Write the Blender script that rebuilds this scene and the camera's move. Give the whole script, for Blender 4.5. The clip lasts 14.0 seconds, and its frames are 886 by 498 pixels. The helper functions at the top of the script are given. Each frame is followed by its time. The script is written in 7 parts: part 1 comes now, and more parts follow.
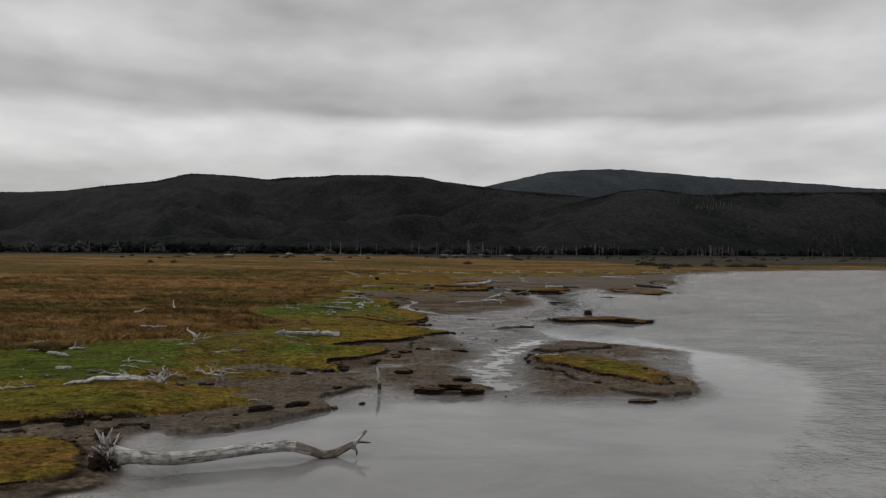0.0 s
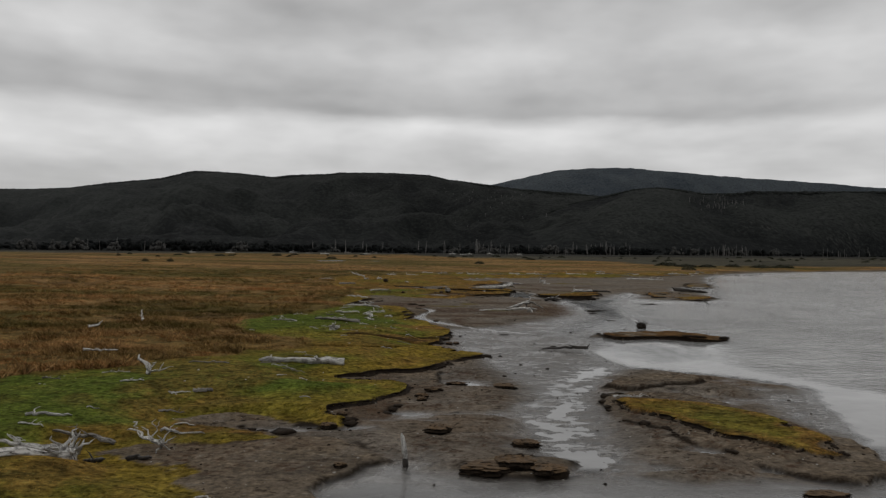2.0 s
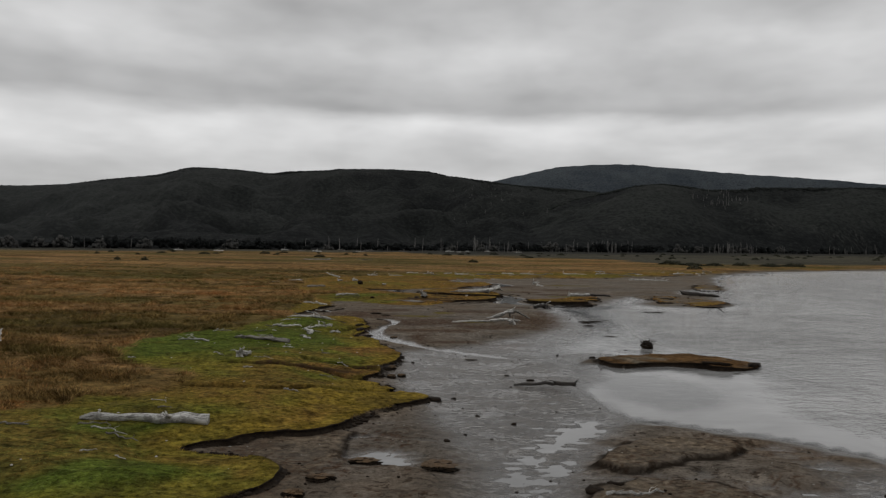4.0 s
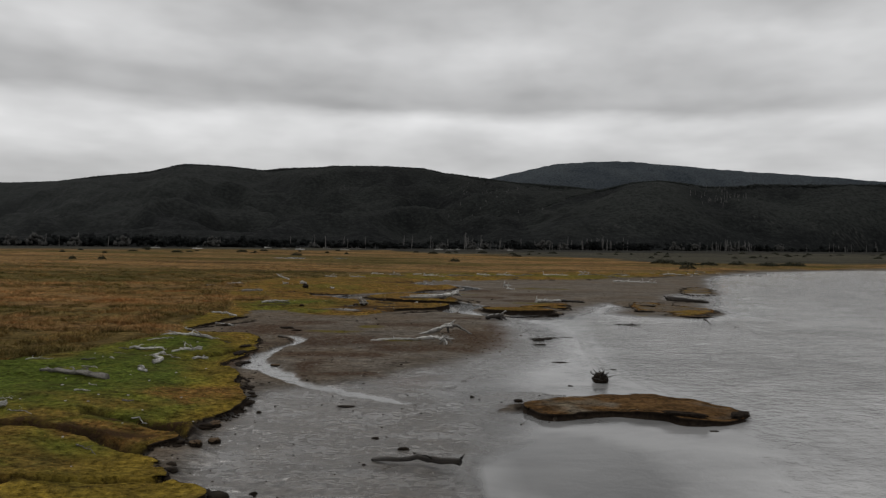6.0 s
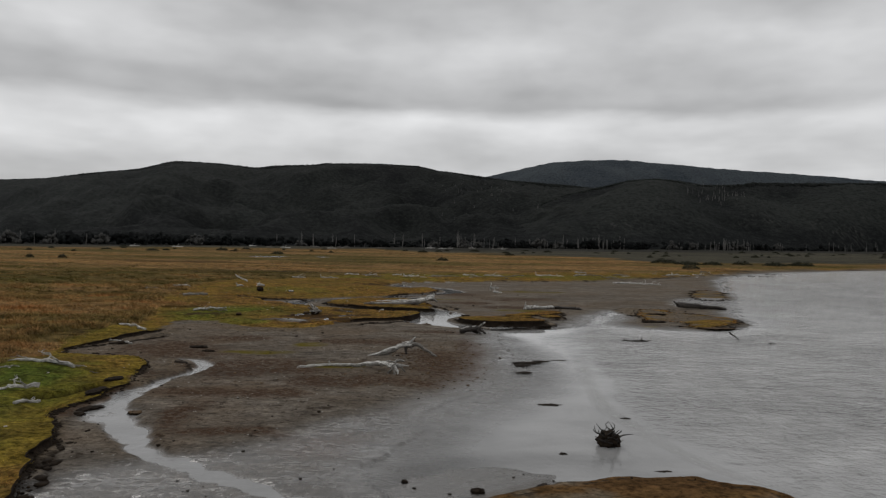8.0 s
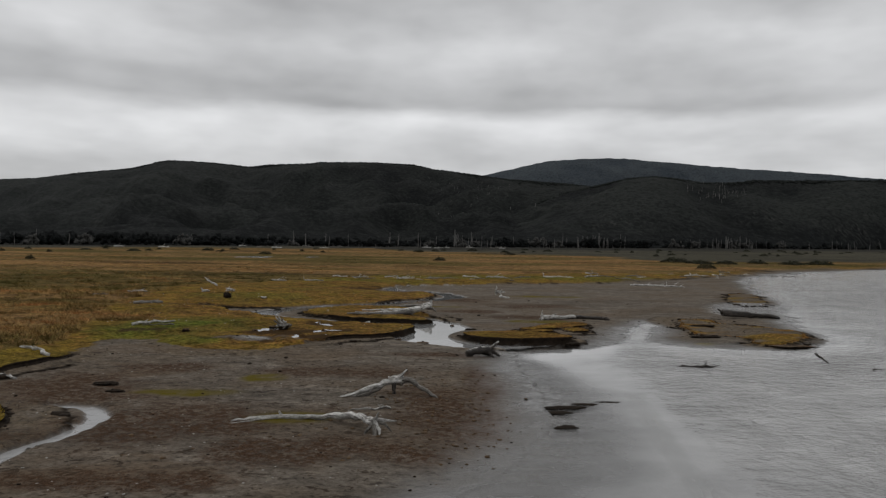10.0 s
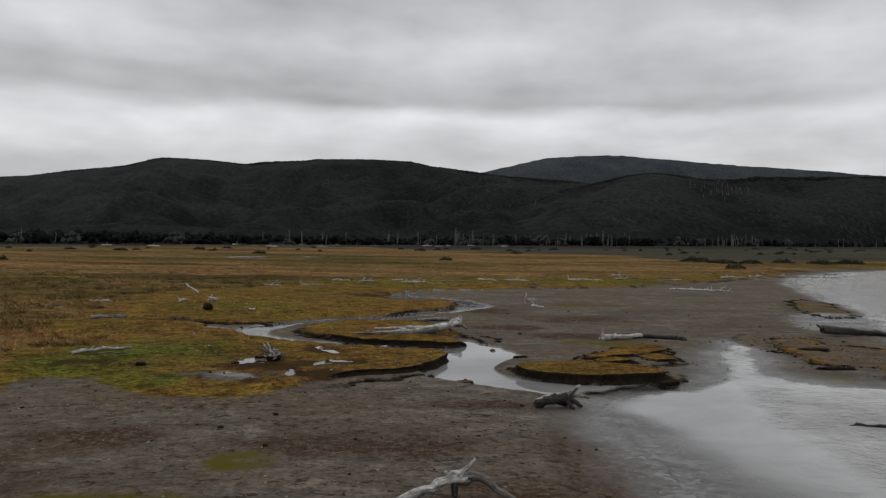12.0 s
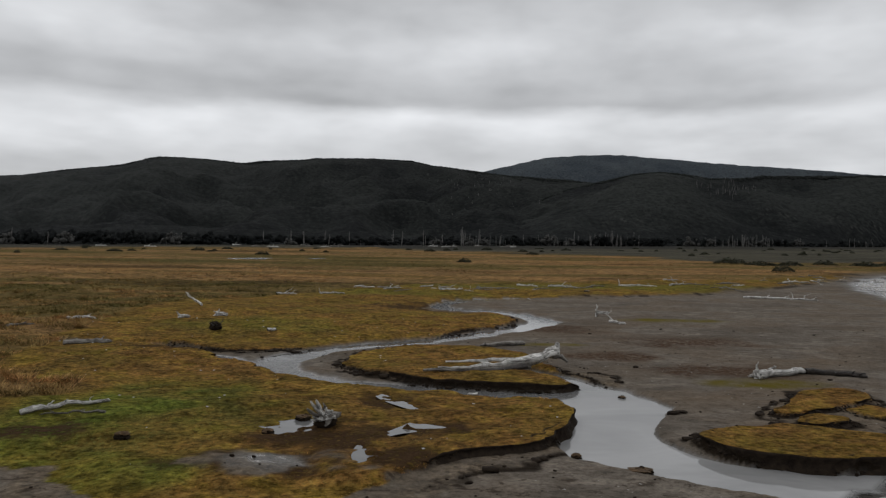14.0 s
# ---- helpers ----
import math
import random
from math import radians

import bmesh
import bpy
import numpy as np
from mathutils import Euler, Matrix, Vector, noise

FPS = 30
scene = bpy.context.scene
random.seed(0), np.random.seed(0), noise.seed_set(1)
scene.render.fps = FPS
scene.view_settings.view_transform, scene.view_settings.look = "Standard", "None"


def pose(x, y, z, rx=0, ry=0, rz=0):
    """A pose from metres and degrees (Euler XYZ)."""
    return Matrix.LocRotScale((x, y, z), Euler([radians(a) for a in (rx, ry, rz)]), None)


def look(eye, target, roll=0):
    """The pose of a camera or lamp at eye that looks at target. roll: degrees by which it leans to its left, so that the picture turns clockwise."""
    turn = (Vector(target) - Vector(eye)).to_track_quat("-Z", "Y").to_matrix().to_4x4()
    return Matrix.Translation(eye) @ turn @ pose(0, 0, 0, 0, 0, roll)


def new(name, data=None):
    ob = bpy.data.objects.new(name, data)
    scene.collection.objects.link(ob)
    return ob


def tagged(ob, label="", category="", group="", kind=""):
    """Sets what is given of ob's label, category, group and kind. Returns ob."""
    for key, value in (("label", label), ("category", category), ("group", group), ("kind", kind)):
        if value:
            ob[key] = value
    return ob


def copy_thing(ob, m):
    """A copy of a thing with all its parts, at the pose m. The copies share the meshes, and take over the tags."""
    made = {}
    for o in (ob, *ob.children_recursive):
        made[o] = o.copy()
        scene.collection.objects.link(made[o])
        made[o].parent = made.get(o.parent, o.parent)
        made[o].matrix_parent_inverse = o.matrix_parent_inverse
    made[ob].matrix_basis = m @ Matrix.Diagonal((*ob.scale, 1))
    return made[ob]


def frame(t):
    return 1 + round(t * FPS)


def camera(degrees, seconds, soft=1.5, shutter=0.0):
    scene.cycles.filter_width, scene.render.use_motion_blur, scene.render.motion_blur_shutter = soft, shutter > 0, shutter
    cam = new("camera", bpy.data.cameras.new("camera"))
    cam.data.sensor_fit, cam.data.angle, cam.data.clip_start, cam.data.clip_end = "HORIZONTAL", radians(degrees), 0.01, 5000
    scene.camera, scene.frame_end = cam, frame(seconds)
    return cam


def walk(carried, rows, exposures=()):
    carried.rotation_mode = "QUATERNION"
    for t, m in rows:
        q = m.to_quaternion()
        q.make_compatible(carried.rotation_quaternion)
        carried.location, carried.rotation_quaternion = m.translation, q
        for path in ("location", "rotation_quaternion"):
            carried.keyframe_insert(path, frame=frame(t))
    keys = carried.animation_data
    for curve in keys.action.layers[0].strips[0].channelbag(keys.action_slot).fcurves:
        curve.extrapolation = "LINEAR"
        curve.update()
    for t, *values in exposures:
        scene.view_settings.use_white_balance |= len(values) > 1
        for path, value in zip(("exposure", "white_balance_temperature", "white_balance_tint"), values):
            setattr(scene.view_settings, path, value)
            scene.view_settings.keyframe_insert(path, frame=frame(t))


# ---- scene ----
cam = camera(63.0, 14.0, 1.3)
PATH = [
    (0, (-0.379, -15.8, 6.924), (-0.339, -13.8, 6.917), 0.7),
    (0.5, (-0.953, -12.866, 6.893), (-0.917, -10.867, 6.887), 0.7),
    (1, (-1.407, -9.855, 6.888), (-1.379, -7.855, 6.88), 0.8),
    (1.5, (-1.811, -6.761, 6.916), (-1.782, -4.761, 6.906), 0.7),
    (2, (-1.87, -3.597, 6.958), (-1.844, -1.597, 6.947), 0.9),
    (2.5, (-1.746, -0.416, 6.976), (-1.718, 1.584, 6.964), 0.8),
    (3, (-1.188, 2.713, 7.036), (-1.162, 4.712, 7.019), 0.8),
    (3.2, (-0.779, 3.943, 7.048), (-0.76, 5.943, 7.032), 1.0),
    (5.3, (5.726, 16.818, 7.362), (5.75, 18.817, 7.336), 0.7),
    (5.5, (6.286, 18.04, 7.367), (6.309, 20.04, 7.341), 0.8),
    (6, (7.47, 21.134, 7.361), (7.493, 23.133, 7.335), 0.9),
    (6.5, (8.352, 24.317, 7.316), (8.377, 26.317, 7.289), 0.9),
    (7, (9.035, 27.496, 7.218), (9.064, 29.496, 7.192), 1.0),
    (7.5, (9.578, 30.714, 7.185), (9.611, 32.713, 7.158), 0.8),
    (8, (9.96, 33.953, 7.088), (9.995, 35.953, 7.059), 1.0),
    (8.2, (10.037, 35.221, 7.075), (10.074, 37.22, 7.042), 0.9),
    (10.3, (9.842, 48.224, 6.793), (9.889, 50.223, 6.763), 0.8),
    (10.5, (9.703, 49.489, 6.808), (9.751, 51.489, 6.776), 0.8),
    (11, (9.191, 52.692, 6.848), (9.24, 54.691, 6.814), 0.8),
    (11.5, (8.515, 55.873, 6.866), (8.568, 57.872, 6.829), 0.7),
    (12, (7.723, 58.975, 6.855), (7.779, 60.974, 6.819), 0.7),
    (12.5, (6.812, 62.169, 6.792), (6.867, 64.168, 6.757), 0.7),
    (13, (5.768, 65.362, 6.775), (5.826, 67.361, 6.74), 0.6),
    (13.5, (4.586, 68.552, 6.797), (4.645, 70.551, 6.761), 0.6),
    (14, (3.301, 71.716, 6.824), (3.364, 73.715, 6.788), 0.7),
]
walk(cam, [(t, look(eye, target, roll)) for t, eye, target, roll in PATH], [(0, -0.06, 6530, 10), (4, -0.03, 6500, 10), (9, 0.0, 6420, 10), (12, 0.04, 6350, 10), (14, 0.1, 6300, 10)])

# ---- world and light ----
def node_maker(tree):
    def add(kind, **sets):
        n = tree.nodes.new(kind)
        for key, value in sets.items():
            if key == "ins":
                for name, v in value.items():
                    if hasattr(v, "is_output"):
                        tree.links.new(v, n.inputs[name])
                    else:
                        n.inputs[name].default_value = v
            else:
                setattr(n, key, value)
        return n
    return add


def ramp(add, fac, stops, interpolation="LINEAR"):
    n = add("ShaderNodeValToRGB", ins={"Fac": fac})
    n.color_ramp.interpolation = interpolation
    el = n.color_ramp.elements
    while len(el) < len(stops):
        el.new(0.5)
    for e, (p, c) in zip(el, stops):
        e.position = p
        e.color = (*c, 1) if len(c) == 3 else (c[0], c[0], c[0], 1)
    return n.outputs["Color"]


def math_node(add, op, a, b=0.0, c=0.0, clamp=False):
    n = add("ShaderNodeMath", operation=op, use_clamp=clamp)
    for k, v in enumerate((a, b, c)):
        if hasattr(v, "is_output"):
            n.id_data.links.new(v, n.inputs[k])
        else:
            n.inputs[k].default_value = v
    return n.outputs[0]


def mix(add, fac, a, b, blend="MIX"):
    n = add("ShaderNodeMix", data_type="RGBA", blend_type=blend)
    for k, v in ((0, fac), (6, a), (7, b)):
        if hasattr(v, "is_output"):
            n.id_data.links.new(v, n.inputs[k])
        else:
            n.inputs[k].default_value = v if k == 0 else (*v, 1)
    return n.outputs[2]


def place(add):
    return add("ShaderNodeNewGeometry").outputs["Position"]


def noise_tex(add, vec, scale, detail=4.0, rough=0.55, distort=0.0):
    return add("ShaderNodeTexNoise", ins={"Vector": vec, "Scale": scale, "Detail": detail, "Roughness": rough, "Distortion": distort}).outputs[0]


def attr(add, name):
    return add("ShaderNodeAttribute", attribute_name=name).outputs["Fac"]


def scaled(add, vec, s):
    return add("ShaderNodeVectorMath", operation="MULTIPLY", ins={0: vec, 1: s}).outputs[0]


SUN_ELEV, SUN_AZ = radians(42), radians(-25)
world = bpy.data.worlds.new("overcast_sky")
scene.world = world
world.use_nodes = True
world.node_tree.nodes.clear()
add = node_maker(world.node_tree)
sky = add("ShaderNodeTexSky", sky_type="NISHITA", sun_disc=False, sun_elevation=SUN_ELEV, sun_rotation=SUN_AZ)
way = add("ShaderNodeTexCoord").outputs["Generated"]
xyz = add("ShaderNodeSeparateXYZ", ins={0: way})
up = math_node(add, "MAXIMUM", xyz.outputs["Z"], 0.0)
deck = math_node(add, "ADD", up, 0.07)
cx = math_node(add, "DIVIDE", xyz.outputs["X"], deck)
cy = math_node(add, "DIVIDE", xyz.outputs["Y"], deck)
cloud_at = add("ShaderNodeCombineXYZ", ins={0: cx, 1: cy, 2: 3.7}).outputs[0]
big = add("ShaderNodeTexNoise", ins={"Vector": cloud_at, "Scale": 0.5, "Detail": 4.0, "Roughness": 0.5, "Distortion": 0.0}).outputs[0]
wide = add("ShaderNodeVectorMath", operation="MULTIPLY", ins={0: way, 1: (5.0, 5.0, 17.0)}).outputs[0]
streak = add("ShaderNodeTexNoise", ins={"Vector": wide, "Scale": 1.0, "Detail": 4.0, "Roughness": 0.5, "Distortion": 0.0}).outputs[0]
# height of the bright gap under the cloud deck wanders a little from side to side
height = math_node(add, "ADD", up, math_node(add, "MULTIPLY", math_node(add, "SUBTRACT", streak, 0.5), 0.045))
tone = ramp(add, height, [(0.0, (0.56,)), (0.09, (0.60,)), (0.12, (0.68,)), (0.158, (0.69,)), (0.176, (0.52,)), (0.205, (0.50,)), (0.25, (0.58,)), (0.29, (0.52,)), (0.34, (0.47,)), (0.55, (0.62,)), (1.0, (0.85,))])
mottle = ramp(add, big, [(0.3, (0.86,)), (0.5, (1.0,)), (0.7, (1.14,))])
cloud = mix(add, 1.0, tone, mottle, "MULTIPLY")
lumps = noise_tex(add, scaled(add, way, (6.5, 6.5, 16.0)), 1.0, 3.5, 0.5, 0.0)
cloud = mix(add, 1.0, cloud, ramp(add, lumps, [(0.32, (0.86,)), (0.68, (1.12,))]), "MULTIPLY")
side = math_node(add, "DIVIDE", xyz.outputs["X"], math_node(add, "MAXIMUM", xyz.outputs["Y"], 0.05))
side = math_node(add, "ADD", side, math_node(add, "MULTIPLY", math_node(add, "SUBTRACT", big, 0.5), 0.5))


def cloud_mass(base, a, h, wa, wh, gain):
    """A thicker (gain under 1) or thinner patch in the cloud deck ahead, round the heading a (as a slope) and the height h."""
    p = math_node(add, "MULTIPLY", math_node(add, "SUBTRACT", side, a), 1 / wa)
    q = math_node(add, "MULTIPLY", math_node(add, "SUBTRACT", height, h), 1 / wh)
    d = math_node(add, "ADD", math_node(add, "MULTIPLY", p, p), math_node(add, "MULTIPLY", q, q))
    soft = math_node(add, "EXPONENT", math_node(add, "MULTIPLY", d, -1.0))
    return mix(add, soft, base, mix(add, 1.0, base, (gain, gain, gain), "MULTIPLY"))


for a, h, wa, wh, gain in [(-0.17, 0.285, 0.14, 0.035, 0.84), (-0.10, 0.182, 0.14, 0.013, 0.80), (-0.32, 0.197, 0.14, 0.014, 0.86), (-0.36, 0.145, 0.12, 0.018, 1.16), (0.55, 0.22, 0.10, 0.05, 1.25),
                           (0.12, 0.25, 0.06, 0.03, 1.10), (0.30, 0.175, 0.25, 0.010, 0.86), (0.05, 0.31, 0.08, 0.02, 1.12), (0.36, 0.285, 0.2, 0.02, 0.93), (0.16, 0.118, 0.22, 0.028, 0.84)]:
    cloud = cloud_mass(cloud, a, h, wa, wh, gain)
veil = mix(add, 1.0, sky.outputs[0], (0.05, 0.05, 0.05), "MULTIPLY")
final = mix(add, 0.97, veil, cloud)
bg = add("ShaderNodeBackground", ins={"Color": final, "Strength": 1.0})
add("ShaderNodeOutputWorld", ins={0: bg.outputs[0]})

sun = new("sun", bpy.data.lights.new("sun", "SUN"))
sun.data.energy, sun.data.angle, sun.data.color = 0.5, radians(25), (1.0, 0.97, 0.93)
sun.matrix_basis = look((0, 0, 0), (-math.sin(SUN_AZ) * math.cos(SUN_ELEV), -math.cos(SUN_AZ) * math.cos(SUN_ELEV), -math.sin(SUN_ELEV)))


# ---- materials ----
def material(name):
    m = bpy.data.materials.new(name)
    m.use_nodes = True
    m.node_tree.nodes.clear()
    add = node_maker(m.node_tree)
    return m, add


def finish(add, color, rough, bump=None, bump_strength=0.3, bump_distance=0.02, spec=0.5, **more):
    ins = {"Base Color": color, "Roughness": rough, "Specular IOR Level": spec}
    if bump is not None:
        ins["Normal"] = add("ShaderNodeBump", ins={"Height": bump, "Strength": bump_strength, "Distance": bump_distance}).outputs[0]
    ins.update(more)
    for k in ("Base Color",):
        if not hasattr(ins[k], "is_output"):
            ins[k] = (*ins[k], 1)
    p = add("ShaderNodeBsdfPrincipled", ins=ins)
    add("ShaderNodeOutputMaterial", ins={0: p.outputs[0]})


def mottle(add, p):
    """Tussocks and gaps: a pale and dark fleck over all low plants, at two scales, with the shade of the gaps painted
    in.
    """
    big = noise_tex(add, scaled(add, p, (0.8, 1.3, 1.0)), 1.1, 6, 0.68, 0.4)
    small = noise_tex(add, scaled(add, p, (1.0, 1.2, 1.0)), 4.5, 5, 0.7)
    a = ramp(add, big, [(0.34, (0.45,)), (0.47, (0.95,)), (0.62, (1.35,))])
    b = ramp(add, small, [(0.36, (0.40,)), (0.48, (1.0,)), (0.64, (1.45,))])
    return mix(add, 1.0, a, b, "MULTIPLY")


def banded(add, p, col):
    """Long strips of olive rushes and paler straw that run across the marsh."""
    strip = noise_tex(add, scaled(add, p, (0.011, 0.075, 1.0)), 1.0, 6, 0.62, 0.3)
    col = mix(add, ramp(add, strip, [(0.50, (0,)), (0.56, (0.7,))]), col, mix(add, 1.0, col, (0.50, 0.66, 0.50), "MULTIPLY"))
    return mix(add, ramp(add, strip, [(0.40, (0.7,)), (0.46, (0,))]), col, mix(add, 1.0, col, (1.30, 1.22, 1.15), "MULTIPLY"))


GREEN_A, GREEN_B = (0.046, 0.068, 0.009), (0.100, 0.127, 0.019)
OCHRE_A, OCHRE_B = (0.110, 0.074, 0.011), (0.260, 0.180, 0.027)
RUST_A, RUST_B = (0.112, 0.067, 0.029), (0.232, 0.139, 0.056)


def ground_material():
    m, add = material("marsh_ground")
    p = place(add)
    lay = scaled(add, p, (0.7, 1.0, 1.0))
    n_wide = noise_tex(add, scaled(add, p, (0.012, 0.045, 1.0)), 1.0, 5, 0.6)
    n_big, n_mid, n_fine, n_grain = noise_tex(add, p, 0.16, 4), noise_tex(add, p, 0.8, 5, 0.6), noise_tex(add, p, 4.0, 5, 0.65), noise_tex(add, p, 18.0, 3, 0.7)
    n_lay = noise_tex(add, lay, 1.1, 6, 0.62, 0.6)
    n_silt = noise_tex(add, lay, 7.0, 5, 0.62, 0.3)
    turf, rust, green, moss, far, brown = (attr(add, a) for a in ("turf", "rust", "green", "moss", "far", "brown"))
    wet, flat = attr(add, "wet"), attr(add, "flat")
    patch = ramp(add, n_fine, [(0.36, (0,)), (0.64, (1,))])
    # mud: grey-brown silt in layers, rusty stains, dark crumbled lines
    mud = mix(add, ramp(add, n_lay, [(0.32, (0,)), (0.68, (1,))]), (0.094, 0.080, 0.065), (0.180, 0.154, 0.126))
    mud = mix(add, ramp(add, n_big, [(0.46, (0,)), (0.58, (0.8,))]), mud, mix(add, n_fine, (0.090, 0.070, 0.052), (0.160, 0.127, 0.094)))
    smooth = add("ShaderNodeMapRange", ins={"Value": add("ShaderNodeSeparateXYZ", ins={0: p}).outputs[1], "From Min": 86.0, "From Max": 98.0}).outputs[0]
    fleck = math_node(add, "SUBTRACT", 1.0, math_node(add, "MULTIPLY", smooth, 0.5))
    mud = mix(add, math_node(add, "MULTIPLY", fleck, ramp(add, n_silt, [(0.54, (0,)), (0.66, (0.7,))])), mud, (0.034, 0.026, 0.020))
    mud = mix(add, ramp(add, n_lay, [(0.47, (0,)), (0.495, (0.22,)), (0.52, (0,))]), mud, (0.026, 0.020, 0.015))
    shelf = attr(add, "shelf")
    mud = mix(add, math_node(add, "MULTIPLY", shelf, ramp(add, n_mid, [(0.38, (0.4,)), (0.54, (1,))])), mud, mix(add, patch, (0.066, 0.052, 0.038), (0.165, 0.130, 0.092)))
    mud = mix(add, ramp(add, n_grain, [(0.66, (0,)), (0.74, (0.45,))]), mud, (0.17, 0.15, 0.13))
    damp = noise_tex(add, scaled(add, p, (0.10, 0.22, 1.0)), 1.0, 5, 0.62, 0.6)
    mud = mix(add, ramp(add, damp, [(0.50, (0,)), (0.60, (0.45,))]), mud, mix(add, n_fine, (0.048, 0.041, 0.034), (0.084, 0.071, 0.057)))
    mud = mix(add, ramp(add, damp, [(0.36, (0.45,)), (0.44, (0,))]), mud, mix(add, n_fine, (0.095, 0.066, 0.042), (0.135, 0.098, 0.066)))
    n_frag = noise_tex(add, lay, 2.4, 6, 0.7, 0.5)
    mud = mix(add, math_node(add, "MULTIPLY", fleck, ramp(add, n_frag, [(0.565, (0,)), (0.615, (0.85,))])), mud, mix(add, n_fine, (0.018, 0.013, 0.009), (0.050, 0.036, 0.024)))
    mud = mix(add, math_node(add, "MULTIPLY", fleck, ramp(add, n_frag, [(0.34, (0.5,)), (0.42, (0,))])), mud, (0.165, 0.148, 0.120))
    mud = mix(add, math_node(add, "MULTIPLY", fleck, 0.55), mud, mix(add, 1.0, mud, mottle(add, p), "MULTIPLY"))
    wetmud = mix(add, ramp(add, n_silt, [(0.42, (0,)), (0.58, (1,))]), (0.015, 0.014, 0.013), (0.058, 0.055, 0.050))
    mud = mix(add, math_node(add, "MULTIPLY", wet, 0.75), mud, wetmud)
    mud = mix(add, math_node(add, "MULTIPLY", attr(add, "stain"), ramp(add, n_fine, [(0.42, (0.35,)), (0.56, (1,))])), mud, mix(add, ramp(add, n_grain, [(0.4, (0,)), (0.6, (1,))]), (0.030, 0.018, 0.011), (0.085, 0.050, 0.030)))
    soak = attr(add, "soak")
    # grey sheen of the wet shore is put into the mud colour
    mud = mix(add, math_node(add, "MULTIPLY", soak, 0.85), mud, mix(add, n_lay, (0.085, 0.081, 0.075), (0.130, 0.125, 0.118)))
    mud = mix(add, math_node(add, "MULTIPLY", moss, ramp(add, n_mid, [(0.3, (0.2,)), (0.6, (1,))])), mud, (0.095, 0.076, 0.012))
    # turf: green inland, ochre to the edge, rusty and bare patches
    g = mix(add, patch, GREEN_A, GREEN_B)
    o = mix(add, patch, OCHRE_A, OCHRE_B)
    t = mix(add, green, o, g)
    t = mix(add, math_node(add, "MULTIPLY", brown, ramp(add, n_mid, [(0.36, (0.35,)), (0.52, (1,))])), t, mix(add, patch, (0.088, 0.045, 0.014), (0.250, 0.128, 0.036)))
    t = mix(add, ramp(add, n_mid, [(0.50, (0,)), (0.64, (0.65,))]), t, mix(add, green, mix(add, patch, (0.046, 0.030, 0.010), (0.110, 0.068, 0.020)), mix(add, patch, (0.040, 0.040, 0.009), (0.085, 0.086, 0.018))))
    # dark grain and tuft flecks paint in the turf's fine shading
    t = mix(add, ramp(add, n_grain, [(0.52, (0,)), (0.64, (0.45,))]), t, (0.022, 0.018, 0.007))
    n_tuft = noise_tex(add, p, 8.0, 4, 0.7)
    lively = math_node(add, "MULTIPLY", attr(add, "rim"), ramp(add, n_mid, [(0.40, (0.3,)), (0.56, (1,))]))
    t = mix(add, lively, t, mix(add, patch, (0.095, 0.066, 0.011), (0.190, 0.132, 0.022)))
    t = mix(add, ramp(add, n_tuft, [(0.50, (0,)), (0.60, (0.6,))]), t, mix(add, 0.7, t, (0.012, 0.009, 0.004)))
    t = mix(add, ramp(add, n_tuft, [(0.38, (0.6,)), (0.45, (0,))]), t, mix(add, 0.5, t, mix(add, green, (0.27, 0.20, 0.06), (0.18, 0.20, 0.06))))
    t = mix(add, ramp(add, n_big, [(0.50, (0,)), (0.62, (0.5,))]), t, mix(add, 0.5, t, (0.036, 0.032, 0.010)))
    bald = mix(add, ramp(add, n_lay, [(0.35, (0,)), (0.65, (1,))]), (0.050, 0.028, 0.013), (0.110, 0.061, 0.026))
    bald = mix(add, ramp(add, n_big, [(0.52, (0,)), (0.58, (0.8,))]), bald, (0.135, 0.120, 0.095))
    t = mix(add, math_node(add, "MULTIPLY", attr(add, "peaty"), 0.9), t, bald)
    r = mix(add, ramp(add, n_mid, [(0.3, (0,)), (0.7, (1,))]), RUST_A, RUST_B)
    r = mix(add, ramp(add, n_wide, [(0.48, (0,)), (0.56, (0.7,))]), r, (0.074, 0.054, 0.017))
    r = mix(add, ramp(add, n_wide, [(0.36, (0.8,)), (0.46, (0,))]), r, (0.050, 0.030, 0.012))
    t = mix(add, rust, t, banded(add, p, r))
    dull = mix(add, ramp(add, n_wide, [(0.3, (0,)), (0.7, (1,))]), (0.030, 0.029, 0.022), (0.066, 0.060, 0.043))
    dull = mix(add, math_node(add, "MULTIPLY", attr(add, "heath"), 0.85), dull, mix(add, n_mid, (0.012, 0.012, 0.011), (0.034, 0.033, 0.029)))
    t = mix(add, far, t, dull)
    t = mix(add, 1.0, t, mottle(add, p), "MULTIPLY")
    t = mix(add, math_node(add, "MULTIPLY", attr(add, "bare"), ramp(add, n_fine, [(0.40, (0.5,)), (0.52, (1,))])), t, mix(add, patch, (0.012, 0.008, 0.005), (0.055, 0.032, 0.016)))
    steep = attr(add, "bank")
    peat = mix(add, n_fine, (0.005, 0.004, 0.003), (0.024, 0.017, 0.011))
    col = mix(add, turf, mud, t)
    col = mix(add, steep, col, peat)
    # a film of water lies in the hollows of the wet flats
    n_streak = noise_tex(add, scaled(add, p, (0.9, 1.5, 1.0)), 3.2, 6, 0.72, 0.6)
    sheets = noise_tex(add, scaled(add, p, (0.28, 0.55, 1.0)), 1.0, 4, 0.6, 0.5)
    film = math_node(add, "MULTIPLY", flat, ramp(add, math_node(add, "SUBTRACT", n_streak, math_node(add, "MULTIPLY", math_node(add, "SUBTRACT", sheets, 0.5), 0.7)), [(0.42, (1,)), (0.50, (0,))]))
